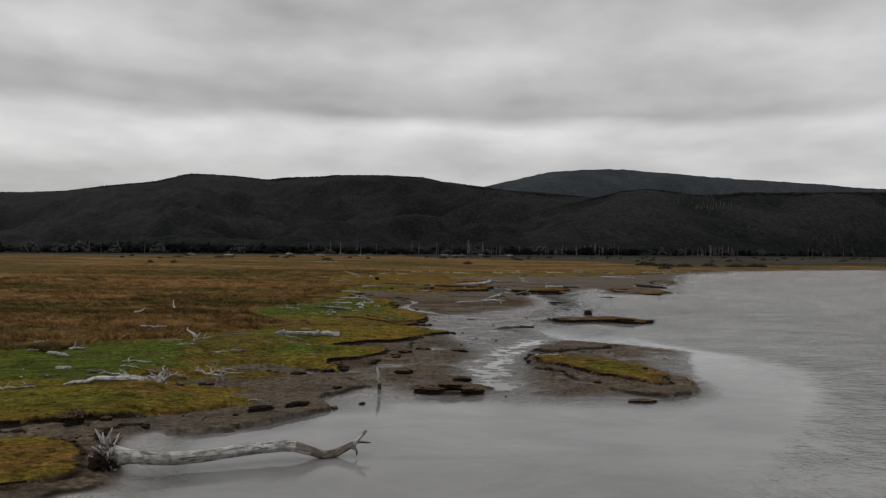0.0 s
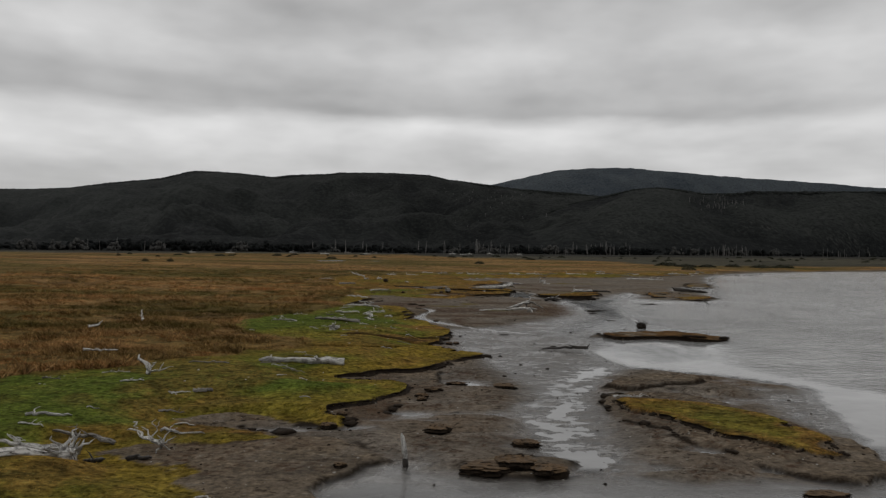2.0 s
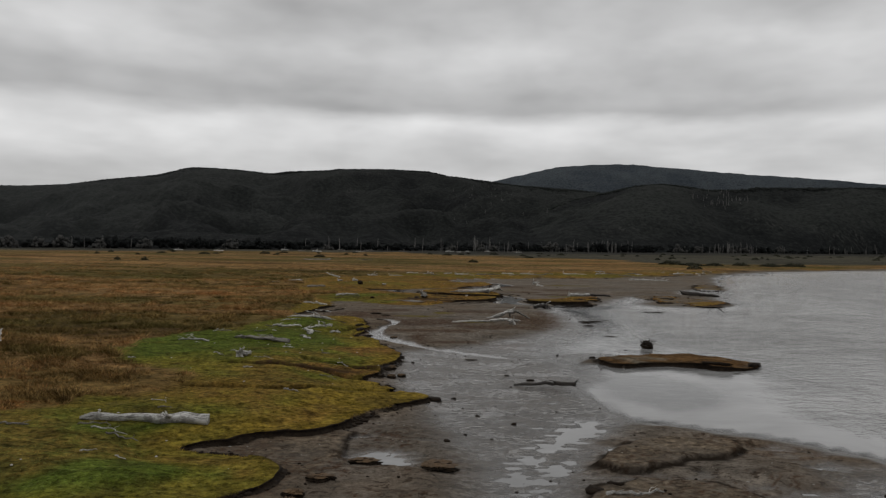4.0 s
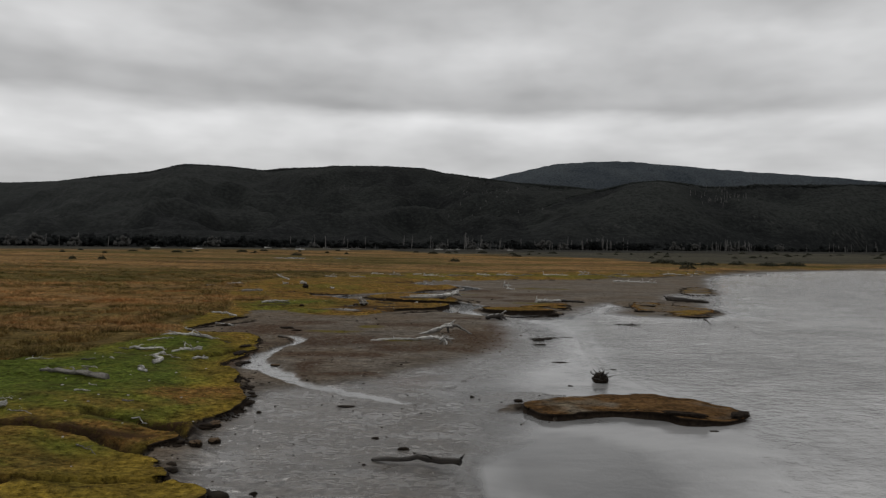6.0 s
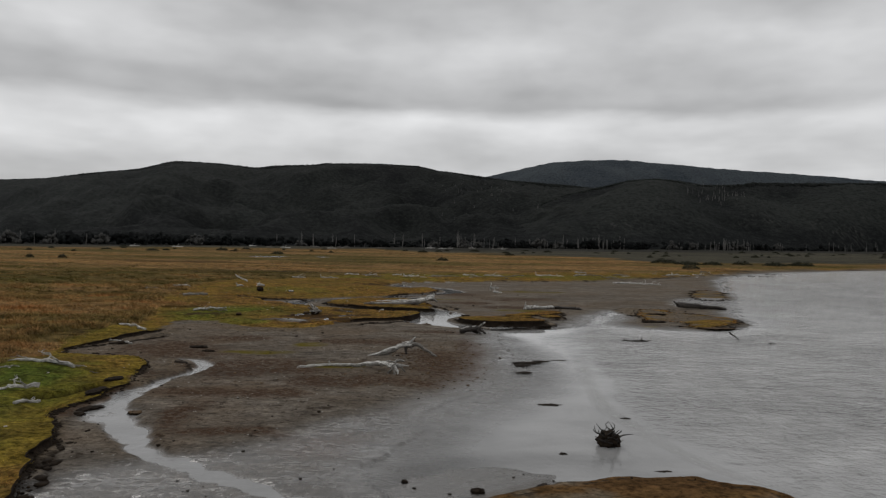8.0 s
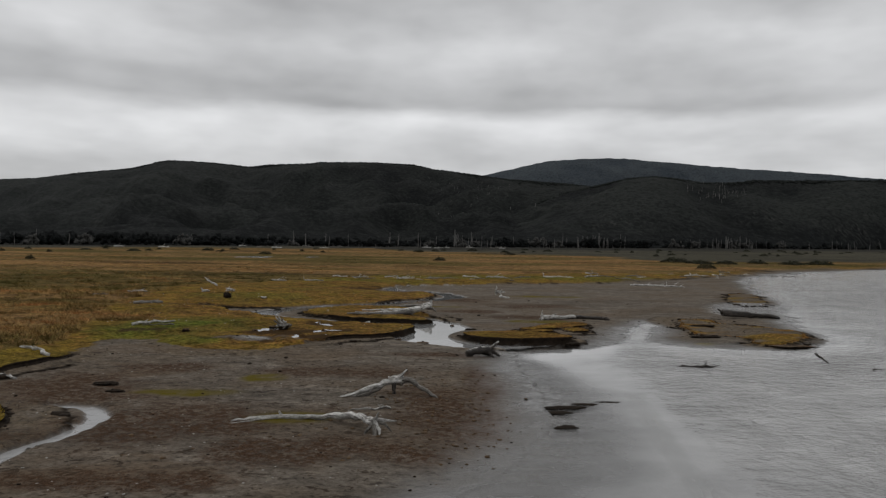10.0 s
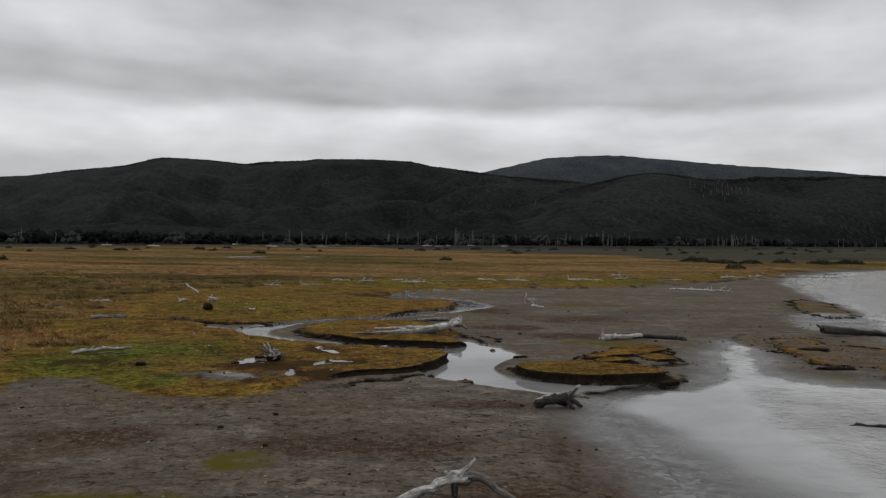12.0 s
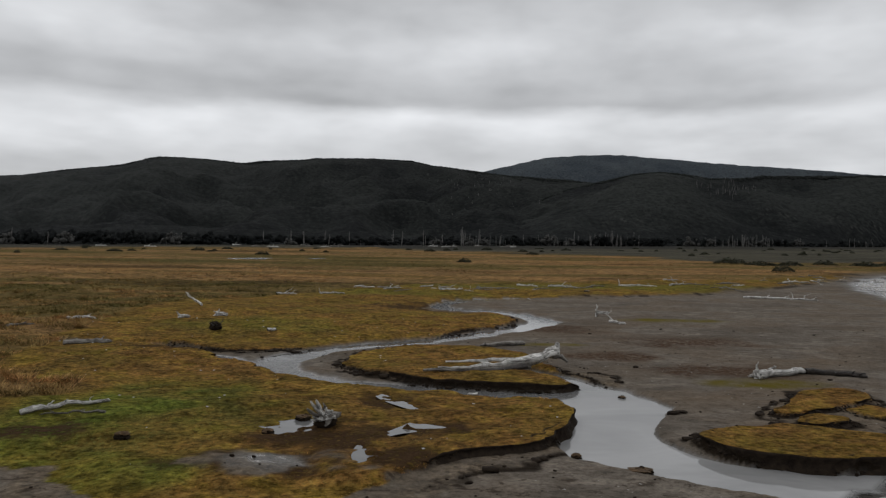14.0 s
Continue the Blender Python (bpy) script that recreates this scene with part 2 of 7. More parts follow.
    col = mix(add, math_node(add, "MULTIPLY", flat, ramp(add, n_streak, [(0.50, (0,)), (0.60, (0.7,))])), col, (0.014, 0.013, 0.012))
    dryness = ramp(add, math_node(add, "SUBTRACT", math_node(add, "MAXIMUM", wet, soak), math_node(add, "MULTIPLY", math_node(add, "SUBTRACT", n_lay, 0.5), 0.6)), [(0.0, (0.95,)), (0.45, (0.70,)), (0.78, (0.42,)), (1.0, (0.26,))])
    dryness = math_node(add, "MULTIPLY", dryness, math_node(add, "SUBTRACT", 1.0, math_node(add, "MULTIPLY", film, 0.8)))
    rough = math_node(add, "MAXIMUM", dryness, turf)
    h = math_node(add, "ADD", math_node(add, "MULTIPLY", n_fine, 0.7), math_node(add, "MULTIPLY", n_grain, 0.35))
    h = math_node(add, "ADD", h, math_node(add, "MULTIPLY", n_silt, 0.5))
    gloss = math_node(add, "ADD", 0.02, math_node(add, "MULTIPLY", math_node(add, "MULTIPLY", math_node(add, "MAXIMUM", wet, soak), math_node(add, "SUBTRACT", 1.0, turf)), math_node(add, "SUBTRACT", 0.52, math_node(add, "MULTIPLY", flat, math_node(add, "SUBTRACT", 0.04, math_node(add, "MULTIPLY", film, 0.40))))))
    calm = math_node(add, "SUBTRACT", 1.0, math_node(add, "MULTIPLY", math_node(add, "MAXIMUM", film, math_node(add, "MULTIPLY", math_node(add, "MAXIMUM", wet, soak), 0.75)), 0.9))
    bump = add("ShaderNodeBump", ins={"Height": h, "Strength": calm, "Distance": 0.14}).outputs[0]
    finish(add, col, rough, None, spec=gloss, Normal=bump)
    return m


def water_material():
    m, add = material("river_water")
    p = place(add)
    ripple = attr(add, "ripple")
    warp = scaled(add, p, (1.25, 1.15, 1.0))
    a = noise_tex(add, warp, 1.5, 3, 0.6, 0.6)
    b = noise_tex(add, warp, 5.0, 3, 0.6, 0.3)
    gust = noise_tex(add, scaled(add, p, (0.05, 0.035, 1.0)), 1.0, 3)
    cat = noise_tex(add, scaled(add, p, (0.9, 0.42, 1.0)), 1.0, 5, 0.72, 0.5)
    amount = math_node(add, "MULTIPLY", ripple, ramp(add, gust, [(0.40, (0.5,)), (0.58, (1.0,))]))
    amount = math_node(add, "MULTIPLY", amount, ramp(add, cat, [(0.40, (0.5,)), (0.60, (1.0,))]))
    h = math_node(add, "ADD", a, math_node(add, "MULTIPLY", b, 0.45))
    swell = noise_tex(add, scaled(add, p, (0.5, 1.3, 1.0)), 1.3, 3, 0.6, 0.5)
    h = math_node(add, "ADD", h, math_node(add, "MULTIPLY", swell, 0.8))
    bump = add("ShaderNodeBump", ins={"Height": h, "Strength": amount, "Distance": 0.34}).outputs[0]
    # silt grey, with the brightness of reflected sky painted in
    silt_gleam = mix(add, attr(add, "shallow"), (0.130, 0.129, 0.126), (0.440, 0.437, 0.430))
    silt_gleam = mix(add, 1.0, silt_gleam, ramp(add, noise_tex(add, scaled(add, p, (0.16, 0.3, 1.0)), 1.0, 4, 0.6, 0.6), [(0.38, (0.82,)), (0.62, (1.08,))]), "MULTIPLY")
    chop = ramp(add, amount, [(0.05, (0.04,)), (0.8, (0.10,))])
    bs = add("ShaderNodeBsdfPrincipled", ins={"Base Color": silt_gleam, "Roughness": chop, "IOR": 1.33, "Normal": bump})
    # thin water over the sloping mud lets the bed show
    clear = add("ShaderNodeBsdfTransparent")
    thin = math_node(add, "SUBTRACT", attr(add, "thin"), math_node(add, "MULTIPLY", math_node(add, "SUBTRACT", noise_tex(add, scaled(add, p, (0.6, 1.2, 1.0)), 1.2, 5, 0.6), 0.5), math_node(add, "MULTIPLY", attr(add, "thin"), 0.8)), clamp=True)
    both = add("ShaderNodeMixShader", ins={0: thin, 1: bs.outputs[0], 2: clear.outputs[0]})
    add("ShaderNodeOutputMaterial", ins={0: both.outputs[0]})
    return m


def wood_material(name, light, mid, dark, rough=0.75):
    m, add = material(name)
    uv = add("ShaderNodeUVMap", uv_map="bark").outputs[0]
    p = place(add)
    rnd = add("ShaderNodeObjectInfo").outputs["Random"]
    grain = noise_tex(add, scaled(add, uv, (7.0, 0.8, 1.0)), 2.0, 6, 0.7, 1.2)
    blot = noise_tex(add, p, 3.4, 6, 0.65, 0.4)
    c = mix(add, ramp(add, grain, [(0.42, (0,)), (0.58, (1,))]), mid, light)
    c = mix(add, ramp(add, grain, [(0.37, (1,)), (0.455, (0,))]), c, dark)
    c = mix(add, ramp(add, blot, [(0.48, (0,)), (0.60, (0.75,))]), c, mix(add, 0.6, mid, dark))
    c = mix(add, 1.0, c, ramp(add, rnd, [(0.0, (0.82,)), (1.0, (1.12,))]), "MULTIPLY")
    finish(add, c, rough, grain, 1.0, 0.04, 0.2)
    return m


def blade_material(name, a, b, c, dark):
    m, add = material(name)
    rnd = add("ShaderNodeNewGeometry").outputs["Random Per Island"]
    p = place(add)
    wide = noise_tex(add, scaled(add, p, (0.05, 0.11, 1.0)), 1.0, 5, 0.62)
    col = mix(add, rnd, a, b)
    col = mix(add, ramp(add, wide, [(0.47, (0,)), (0.56, (0.9,))]), col, mix(add, rnd, dark, c))
    col = mix(add, ramp(add, noise_tex(add, p, 0.5, 4), [(0.50, (0,)), (0.60, (0.75,))]), col, dark)
    stand = noise_tex(add, scaled(add, p, (0.11, 0.30, 1.0)), 1.0, 6, 0.68, 0.5)
    col = mix(add, ramp(add, stand, [(0.49, (0,)), (0.56, (0.8,))]), col, mix(add, rnd, (0.030, 0.028, 0.010), (0.110, 0.090, 0.028)))
    col = mix(add, ramp(add, stand, [(0.37, (0.7,)), (0.45, (0,))]), col, mix(add, rnd, (0.150, 0.060, 0.022), (0.420, 0.170, 0.058)))
    inland = add("ShaderNodeMapRange", ins={"Value": add("ShaderNodeSeparateXYZ", ins={0: p}).outputs[1], "From Min": 45.0, "From Max": 125.0}).outputs[0]
    col = mix(add, math_node(add, "SUBTRACT", 0.42, math_node(add, "MULTIPLY", inland, 0.42)), col, mix(add, rnd, (0.058, 0.033, 0.014), (0.215, 0.112, 0.038)))
    col = banded(add, p, mix(add, 1.0, col, mottle(add, p), "MULTIPLY"))
    finish(add, col, 0.9, None, spec=0.05)
    return m


def forest_material(name, a, b, c, scale):
    """Closed forest: shade painted near-black in the ravines, light painted on the backs of the spurs, and pale dead
    crowns.
    """
    m, add = material(name)
    p = place(add)
    n1 = noise_tex(add, p, scale, 5, 0.6)
    rnd = add("ShaderNodeNewGeometry").outputs["Random Per Island"]
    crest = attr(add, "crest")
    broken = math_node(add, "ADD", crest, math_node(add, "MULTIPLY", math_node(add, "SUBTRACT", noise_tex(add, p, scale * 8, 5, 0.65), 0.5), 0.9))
    # relief shading put into the colour: dark ravines, lighter spur backs
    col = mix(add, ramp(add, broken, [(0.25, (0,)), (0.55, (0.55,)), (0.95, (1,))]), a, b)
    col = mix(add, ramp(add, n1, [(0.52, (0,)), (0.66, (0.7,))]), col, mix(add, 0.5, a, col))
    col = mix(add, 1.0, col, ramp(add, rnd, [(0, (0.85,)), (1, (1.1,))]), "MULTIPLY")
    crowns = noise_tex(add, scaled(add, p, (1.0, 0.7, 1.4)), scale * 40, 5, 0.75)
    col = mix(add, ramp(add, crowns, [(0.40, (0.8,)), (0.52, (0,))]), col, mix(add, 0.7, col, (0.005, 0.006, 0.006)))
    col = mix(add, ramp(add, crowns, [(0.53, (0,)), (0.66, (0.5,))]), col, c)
    dead = noise_tex(add, scaled(add, p, (1.0, 0.3, 0.35)), scale * 60, 4, 0.7)
    spots = noise_tex(add, scaled(add, p, (1.0, 0.6, 1.6)), scale * 2.2, 4, 0.6, 0.4)
    col = mix(add, math_node(add, "MULTIPLY", ramp(add, spots, [(0.56, (0,)), (0.68, (1,))]), ramp(add, dead, [(0.52, (0,)), (0.64, (0.6,))])), col, mix(add, 0.5, c, (0.090, 0.088, 0.080)))
    # paler to the west: haze of the hazier slopes put into the colour
    west_haze = add("ShaderNodeMapRange", ins={"Value": add("ShaderNodeSeparateXYZ", ins={0: p}).outputs[0], "From Min": -60.0, "From Max": -520.0}).outputs[0]
    col = mix(add, math_node(add, "MULTIPLY", west_haze, 0.32), col, (0.052, 0.055, 0.054))
    finish(add, col, 1.0, crowns, 1.0, 3.0, 0.03)
    return m


def speckled(name, a, b, scale=6.0, rough=0.9, spec=0.3):
    m, add = material(name)
    p = place(add)
    n = noise_tex(add, p, scale, 5, 0.65)
    finish(add, mix(add, ramp(add, n, [(0.3, (0,)), (0.7, (1,))]), a, b), rough, n, 0.8, 0.03, spec)
    return m


GROUND, WATER = ground_material(), water_material()
WOOD_PALE = wood_material("bleached_wood", (0.66, 0.645, 0.615), (0.36, 0.345, 0.315), (0.035, 0.030, 0.025))
WOOD_GREY = wood_material("weathered_grey_wood", (0.24, 0.225, 0.20), (0.125, 0.112, 0.098), (0.026, 0.022, 0.018))
WOOD_FAR = wood_material("grey_standing_deadwood", (0.22, 0.21, 0.20), (0.13, 0.124, 0.115), (0.03, 0.03, 0.027))
WOOD_WET = wood_material("damp_brown_wood", (0.30, 0.265, 0.22), (0.14, 0.115, 0.09), (0.03, 0.024, 0.019))
WOOD_DARK = wood_material("waterlogged_dark_wood", (0.060, 0.050, 0.042), (0.028, 0.024, 0.021), (0.010, 0.009, 0.008), 0.5)
PEAT = speckled("wet_peat", (0.008, 0.006, 0.005), (0.030, 0.022, 0.015), 5.0, 0.9, 0.05)
CLOD_TOP = speckled("matted_clod_turf", (0.034, 0.022, 0.012), (0.115, 0.070, 0.034), 4.0)
TALL_GRASS = blade_material("rust_tussock_grass", (0.265, 0.146, 0.060), (0.520, 0.305, 0.130), (0.310, 0.240, 0.088), (0.140, 0.089, 0.036))
FAR_GRASS = blade_material("faded_marsh_grass", (0.135, 0.080, 0.034), (0.320, 0.194, 0.080), (0.185, 0.136, 0.052), (0.072, 0.050, 0.022))


def turf_blades():
    """Short turf takes its hue from the same cover as the ground under it."""
    m, add = material("short_turf_grass")
    rnd = add("ShaderNodeNewGeometry").outputs["Random Per Island"]
    green = attr(add, "green")
    g = mix(add, rnd, (0.052, 0.078, 0.010), (0.113, 0.146, 0.021))
    o = mix(add, rnd, (0.125, 0.086, 0.012), (0.290, 0.200, 0.029))
    b = mix(add, rnd, (0.140, 0.071, 0.020), (0.320, 0.162, 0.046))
    p = place(add)
    c = mix(add, green, o, g)
    c = mix(add, math_node(add, "MAXIMUM", attr(add, "brown"), math_node(add, "MULTIPLY", ramp(add, noise_tex(add, p, 0.8, 5, 0.6), [(0.49, (0,)), (0.60, (0.8,))]), math_node(add, "SUBTRACT", 1.0, math_node(add, "MULTIPLY", green, 0.7)))), c, b)
    c = mix(add, ramp(add, noise_tex(add, p, 0.16, 4), [(0.50, (0,)), (0.62, (0.4,))]), c, (0.054, 0.046, 0.012))
    c = mix(add, 1.0, c, ramp(add, rnd, [(0, (0.7,)), (0.5, (1.0,)), (1, (1.35,))]), "MULTIPLY")
    c = mix(add, 1.0, c, mottle(add, p), "MULTIPLY")
    finish(add, c, 0.9, None, spec=0.05)
    return m


SHORT_GRASS = turf_blades()
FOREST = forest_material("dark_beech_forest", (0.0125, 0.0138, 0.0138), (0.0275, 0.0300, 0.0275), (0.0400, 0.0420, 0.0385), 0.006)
# blue-grey haze of distance is painted into this base colour
FOREST_HAZED = forest_material("distant_hazed_forest", (0.042, 0.051, 0.060), (0.062, 0.072, 0.079), (0.066, 0.076, 0.080), 0.006)
SHRUB = speckled("dark_shrub_leaves", (0.012, 0.015, 0.008), (0.045, 0.045, 0.022), 3.0)


# ---- lie of the land ----
def lattice(ix, iy, seed):
    h = (ix * 374761393 + iy * 668265263 + seed * 974711) & 0x7FFFFFFF
    h = ((h ^ (h >> 13)) * 1274126177) & 0x7FFFFFFF
    return ((h ^ (h >> 16)) & 0xFFFF) / 65535.0


def soft_noise(x, y, seed=0):
    x, y = np.asarray(x, float), np.asarray(y, float)
    ix, iy = np.floor(x).astype(np.int64), np.floor(y).astype(np.int64)
    fx, fy = x - ix, y - iy
    fx, fy = fx * fx * (3 - 2 * fx), fy * fy * (3 - 2 * fy)
    a = lattice(ix, iy, seed) * (1 - fx) + lattice(ix + 1, iy, seed) * fx
    b = lattice(ix, iy + 1, seed) * (1 - fx) + lattice(ix + 1, iy + 1, seed) * fx
    return (a * (1 - fy) + b * fy) * 2 - 1


def fbm(x, y, octaves=4, seed=0):
    total, amp = 0.0, 0.5
    for k in range(octaves):
        total = total + amp * soft_noise(x + 17.3 * k, y - 9.1 * k, seed + k)
        x, y, amp = x * 2.03, y * 2.03, amp * 0.5
    return total


def step(a, b, v):
    t = np.clip((v - a) / (b - a), 0, 1)
    return t * t * (3 - 2 * t)


def rounded(points, closed=True, times=1):
    p = np.array(points, float)
    for _ in range(times):
        q = np.roll(p, -1, 0) if closed else p[1:]
        o = p if closed else p[:-1]
        r = np.empty((2 * len(o), 2))
        r[0::2], r[1::2] = o * 0.78 + q * 0.22, o * 0.22 + q * 0.78
        p = r if closed else np.vstack([p[:1], r, p[-1:]])
    return p


def line_distance(p, x, y, closed):
    """Unsigned distance, and for a closed outline whether the place is inside."""
    best = np.full(x.shape, 1e9)
    inside = np.zeros(x.shape, bool)
    q = np.roll(p, -1, 0) if closed else p[1:]
    for (ax, ay), (bx, by) in zip(p, q):
        dx, dy = bx - ax, by - ay
        t = np.clip(((x - ax) * dx + (y - ay) * dy) / (dx * dx + dy * dy + 1e-12), 0, 1)
        best = np.minimum(best, (x - ax - t * dx) ** 2 + (y - ay - t * dy) ** 2)
        if closed and ay != by:
            cross = ((ay > y) != (by > y)) & (x < dx * (y - ay) / dy + ax)
            inside ^= cross
    return np.sqrt(best), inside


def signed(points, x, y, reach=6.0, times=1):
    """Distance to an outline, positive inside; cut off at -reach."""
    p = rounded(points, True, times)
    out = np.full(x.shape, -reach)
    near = (x > p[:, 0].min() - reach) & (x < p[:, 0].max() + reach) & (y > p[:, 1].min() - reach) & (y < p[:, 1].max() + reach)
    if near.any():
        d, inside = line_distance(p, x[near], y[near], True)
        out[near] = np.maximum(np.where(inside, d, -d), -reach)
    return out


def along(points, x, y, reach=8.0):
    p = rounded(points, False, 1)
    out = np.full(x.shape, reach)
    near = (x > p[:, 0].min() - reach) & (x < p[:, 0].max() + reach) & (y > p[:, 1].min() - reach) & (y < p[:, 1].max() + reach)
    if near.any():
        out[near] = np.minimum(line_distance(p, x[near], y[near], False)[0], reach)
    return out


# edge of the main turf, from the near bay northward, then round the creek's head to the far point
BANK_SOUTH = [(-900, 8), (-40, 9.6), (-15.9, 10.7), (-14.2, 11.5), (-12.3, 11.9), (-10.4, 12.6), (-9, 13.9), (-7.8, 14.3), (-7.6, 15.6), (-8.5, 17.1), (-10, 18.1), (-12, 19.2), (-12.6, 20.2),
              (-11, 21), (-9, 21), (-7.6, 21.3), (-7.2, 22.2), (-9, 22.8), (-11.4, 23.8), (-11.4, 25), (-9, 25.2), (-7, 24.3), (-5.3, 23.5), (-5.1, 24), (-6.3, 25.1), (-5.6, 25.7), (-4.3, 27.1),
              (-3, 29.6), (-3.5, 30.6), (-4.9, 31.8), (-7, 32.3), (-5.8, 33.4), (-2.3, 35.3), (-1.3, 38.0), (0.3, 39.2), (1.3, 40.7), (0.9, 41.5), (-0.5, 42.2), (-0.6, 43.0), (-1.9, 44.3), (-2.0, 45.6), (-1.2, 46.5)]
BANK_MIDDLE = [(-1.3, 48.2), (-0.5, 50), (-0.5, 52.5), (-1.6, 55.7), (-3.1, 59.3), (-4.6, 62), (-3.8, 65.7), (-4.4, 70.6), (-5.5, 73.6), (-8, 73.8), (-11.8, 75.9), (-10.5, 80), (-9.2, 84.2),
               (-9.8, 87.8), (-10.3, 92), (-7.7, 92.3), (-6.6, 91), (-5.2, 89.7), (-2.3, 88.2), (0.4, 88.9), (2.0, 90.4), (3.5, 92.2), (4.6, 93.5), (6, 93.7), (7.2, 94.4), (8.2, 96.2), (8.8, 98), (9.0, 100),
               (8.4, 101.3), (6.2, 102), (3.3, 102.3), (0.3, 103.1), (-1.8, 104), (-4, 106.5), (-5.8, 109.3), (-7.7, 111), (-11.6, 114.3)]
BANK_NORTH = [(-11.9, 115.2), (-6.5, 112.4), (-3.4, 114.4), (0.4, 116.4), (3.6, 118.1), (5.6, 121.5), (10, 126), (11.1, 129.5), (9.8, 132.3), (3.7, 137), (4.2, 140.9), (7.9, 148.2), (15, 151), (34, 156),
              (49.5, 167.5), (65, 181.6), (77, 196), (88, 211), (125, 236), (190, 268), (320, 310), (1500, 420), (1500, 1600), (-900, 1600)]
MAIN_TURF = BANK_SOUTH + BANK_MIDDLE + BANK_NORTH
NEAR_TURF = [(-60, 14), (-25, 11.5), (-20.5, 9.4), (-17, 8.7), (-14.5, 8.5), (-13.5, 8.7), (-12.2, 8.3), (-11.2, 6.9), (-10.6, 5.2), (-11.2, 4.4), (-12, 4.1), (-16, 2), (-30, -30), (-60, -60), (-900, -60), (-900, 14)]
ISLANDS = [([(6.5, 27.8), (6.8, 26.0), (7.4, 24.2), (8.4, 22.9), (9.6, 21.6), (10.7, 20.3), (11.7, 20.0), (12.0, 21.8), (11.6, 24.2), (10.4, 26.2), (9.2, 27.3), (7.8, 28.0)], 0.40),
           ([(11.3, 52.4), (12, 50.5), (13.3, 51.1), (15.6, 51.6), (17.1, 51), (18, 50), (20.2, 50.4), (21.1, 52.3), (19.9, 53.8), (18.3, 54.6), (15.5, 54.9), (12.6, 53.4)], 0.36),
           ([(-0.8, 108.6), (0.4, 106.8), (2.2, 105.3), (4.8, 103.8), (8.7, 103.2), (11.4, 104.0), (11.4, 106), (10, 108), (9.2, 111), (6.9, 113.8), (3.9, 114.6), (0.2, 113.2)], 0.44),
           ([(12.5, 95.0), (13.9, 96.0), (16.2, 96.3), (17.8, 95.2), (18.9, 94.6), (19.8, 94.0), (19.5, 93.2), (17.8, 92.5), (16.2, 92.3), (14.6, 92.6), (13.3, 93.4)], 0.50),
           ([(16.6, 98.7), (18.5, 100.4), (19.8, 102.2), (21.8, 103.2), (22.5, 101.8), (21.0, 100.2), (19.5, 99.4), (17.2, 98.2)], 0.34),
           ([(17.0, 97.4), (18.4, 98.3), (19.3, 97.9), (18.6, 96.9), (17.0, 96.6)], 0.36), ([(20.0, 99.2), (21.5, 100.2), (21.7, 98.1), (20.5, 98.0)], 0.28),
           ([(30.9, 107.1), (34.3, 107.4), (33.4, 104.1), (37.9, 101), (37.3, 97.2), (33.2, 92.4), (31.2, 93), (32.3, 96.2), (28.9, 97.4), (29.4, 99.6)], 0.26),
           ([(43, 121), (47, 123), (52, 138), (49, 138.5), (45, 130)], 0.2)]
RIVER_SOUTH = [(-60, -200), (-22, -28), (-12, 0), (-9.4, 3.9), (-9.2, 5.4), (-10.0, 8.3), (-10.2, 9.8), (-9.4, 11.9), (-7.9, 13.0), (-6.4, 13.8), (-5.6, 14.8), (-5.9, 16.0), (-4.9, 17.2), (-3.2, 18.0), (-1.1, 17.3), (2, 17.7), (5.9, 17),
               (8.5, 17.1), (10.3, 17.2), (13, 19.6), (14.3, 24), (16, 30), (17, 33), (15.1, 35.1), (12.1, 37), (9, 38.4), (8.3, 43), (9.5, 48), (8.6, 53.8), (7.6, 55.5), (9, 59.5), (10.1, 63.8), (12.1, 66.5)]
RIVER_NORTH = [(14.3, 72), (14.8, 80), (14.6, 85), (14.8, 88.9), (18.2, 90.6), (21.9, 92.6), (23.5, 96), (24.7, 99.4), (28, 106.4), (28.9, 105), (27.5, 101), (25.1, 95.5), (25.8, 93.1), (31.9, 90.9),
               (35.5, 92.8), (38.8, 98), (40, 105), (43, 112), (46.9, 120.7), (52.5, 137), (66.4, 175.5), (86.2, 202.6), (124.5, 230), (190, 258), (320, 296), (1500, 400), (1500, -200)]
RIVER = RIVER_SOUTH + RIVER_NORTH
POOL = [(8.9, 103.2), (11.5, 103.6), (13.0, 102), (13.4, 100), (12.2, 98), (11.2, 96.2), (11.8, 94.4), (12.9, 93.2), (14.5, 92.5), (16.2, 92.2), (17.8, 92.4), (19.6, 93.0), (22.2, 92.4), (21, 90.2), (17, 89.5), (13.4, 90.2), (11.6, 91.1), (9.8, 92.2), (8.5, 93.1), (7.6, 94.6), (8.6, 97), (8.9, 99)]
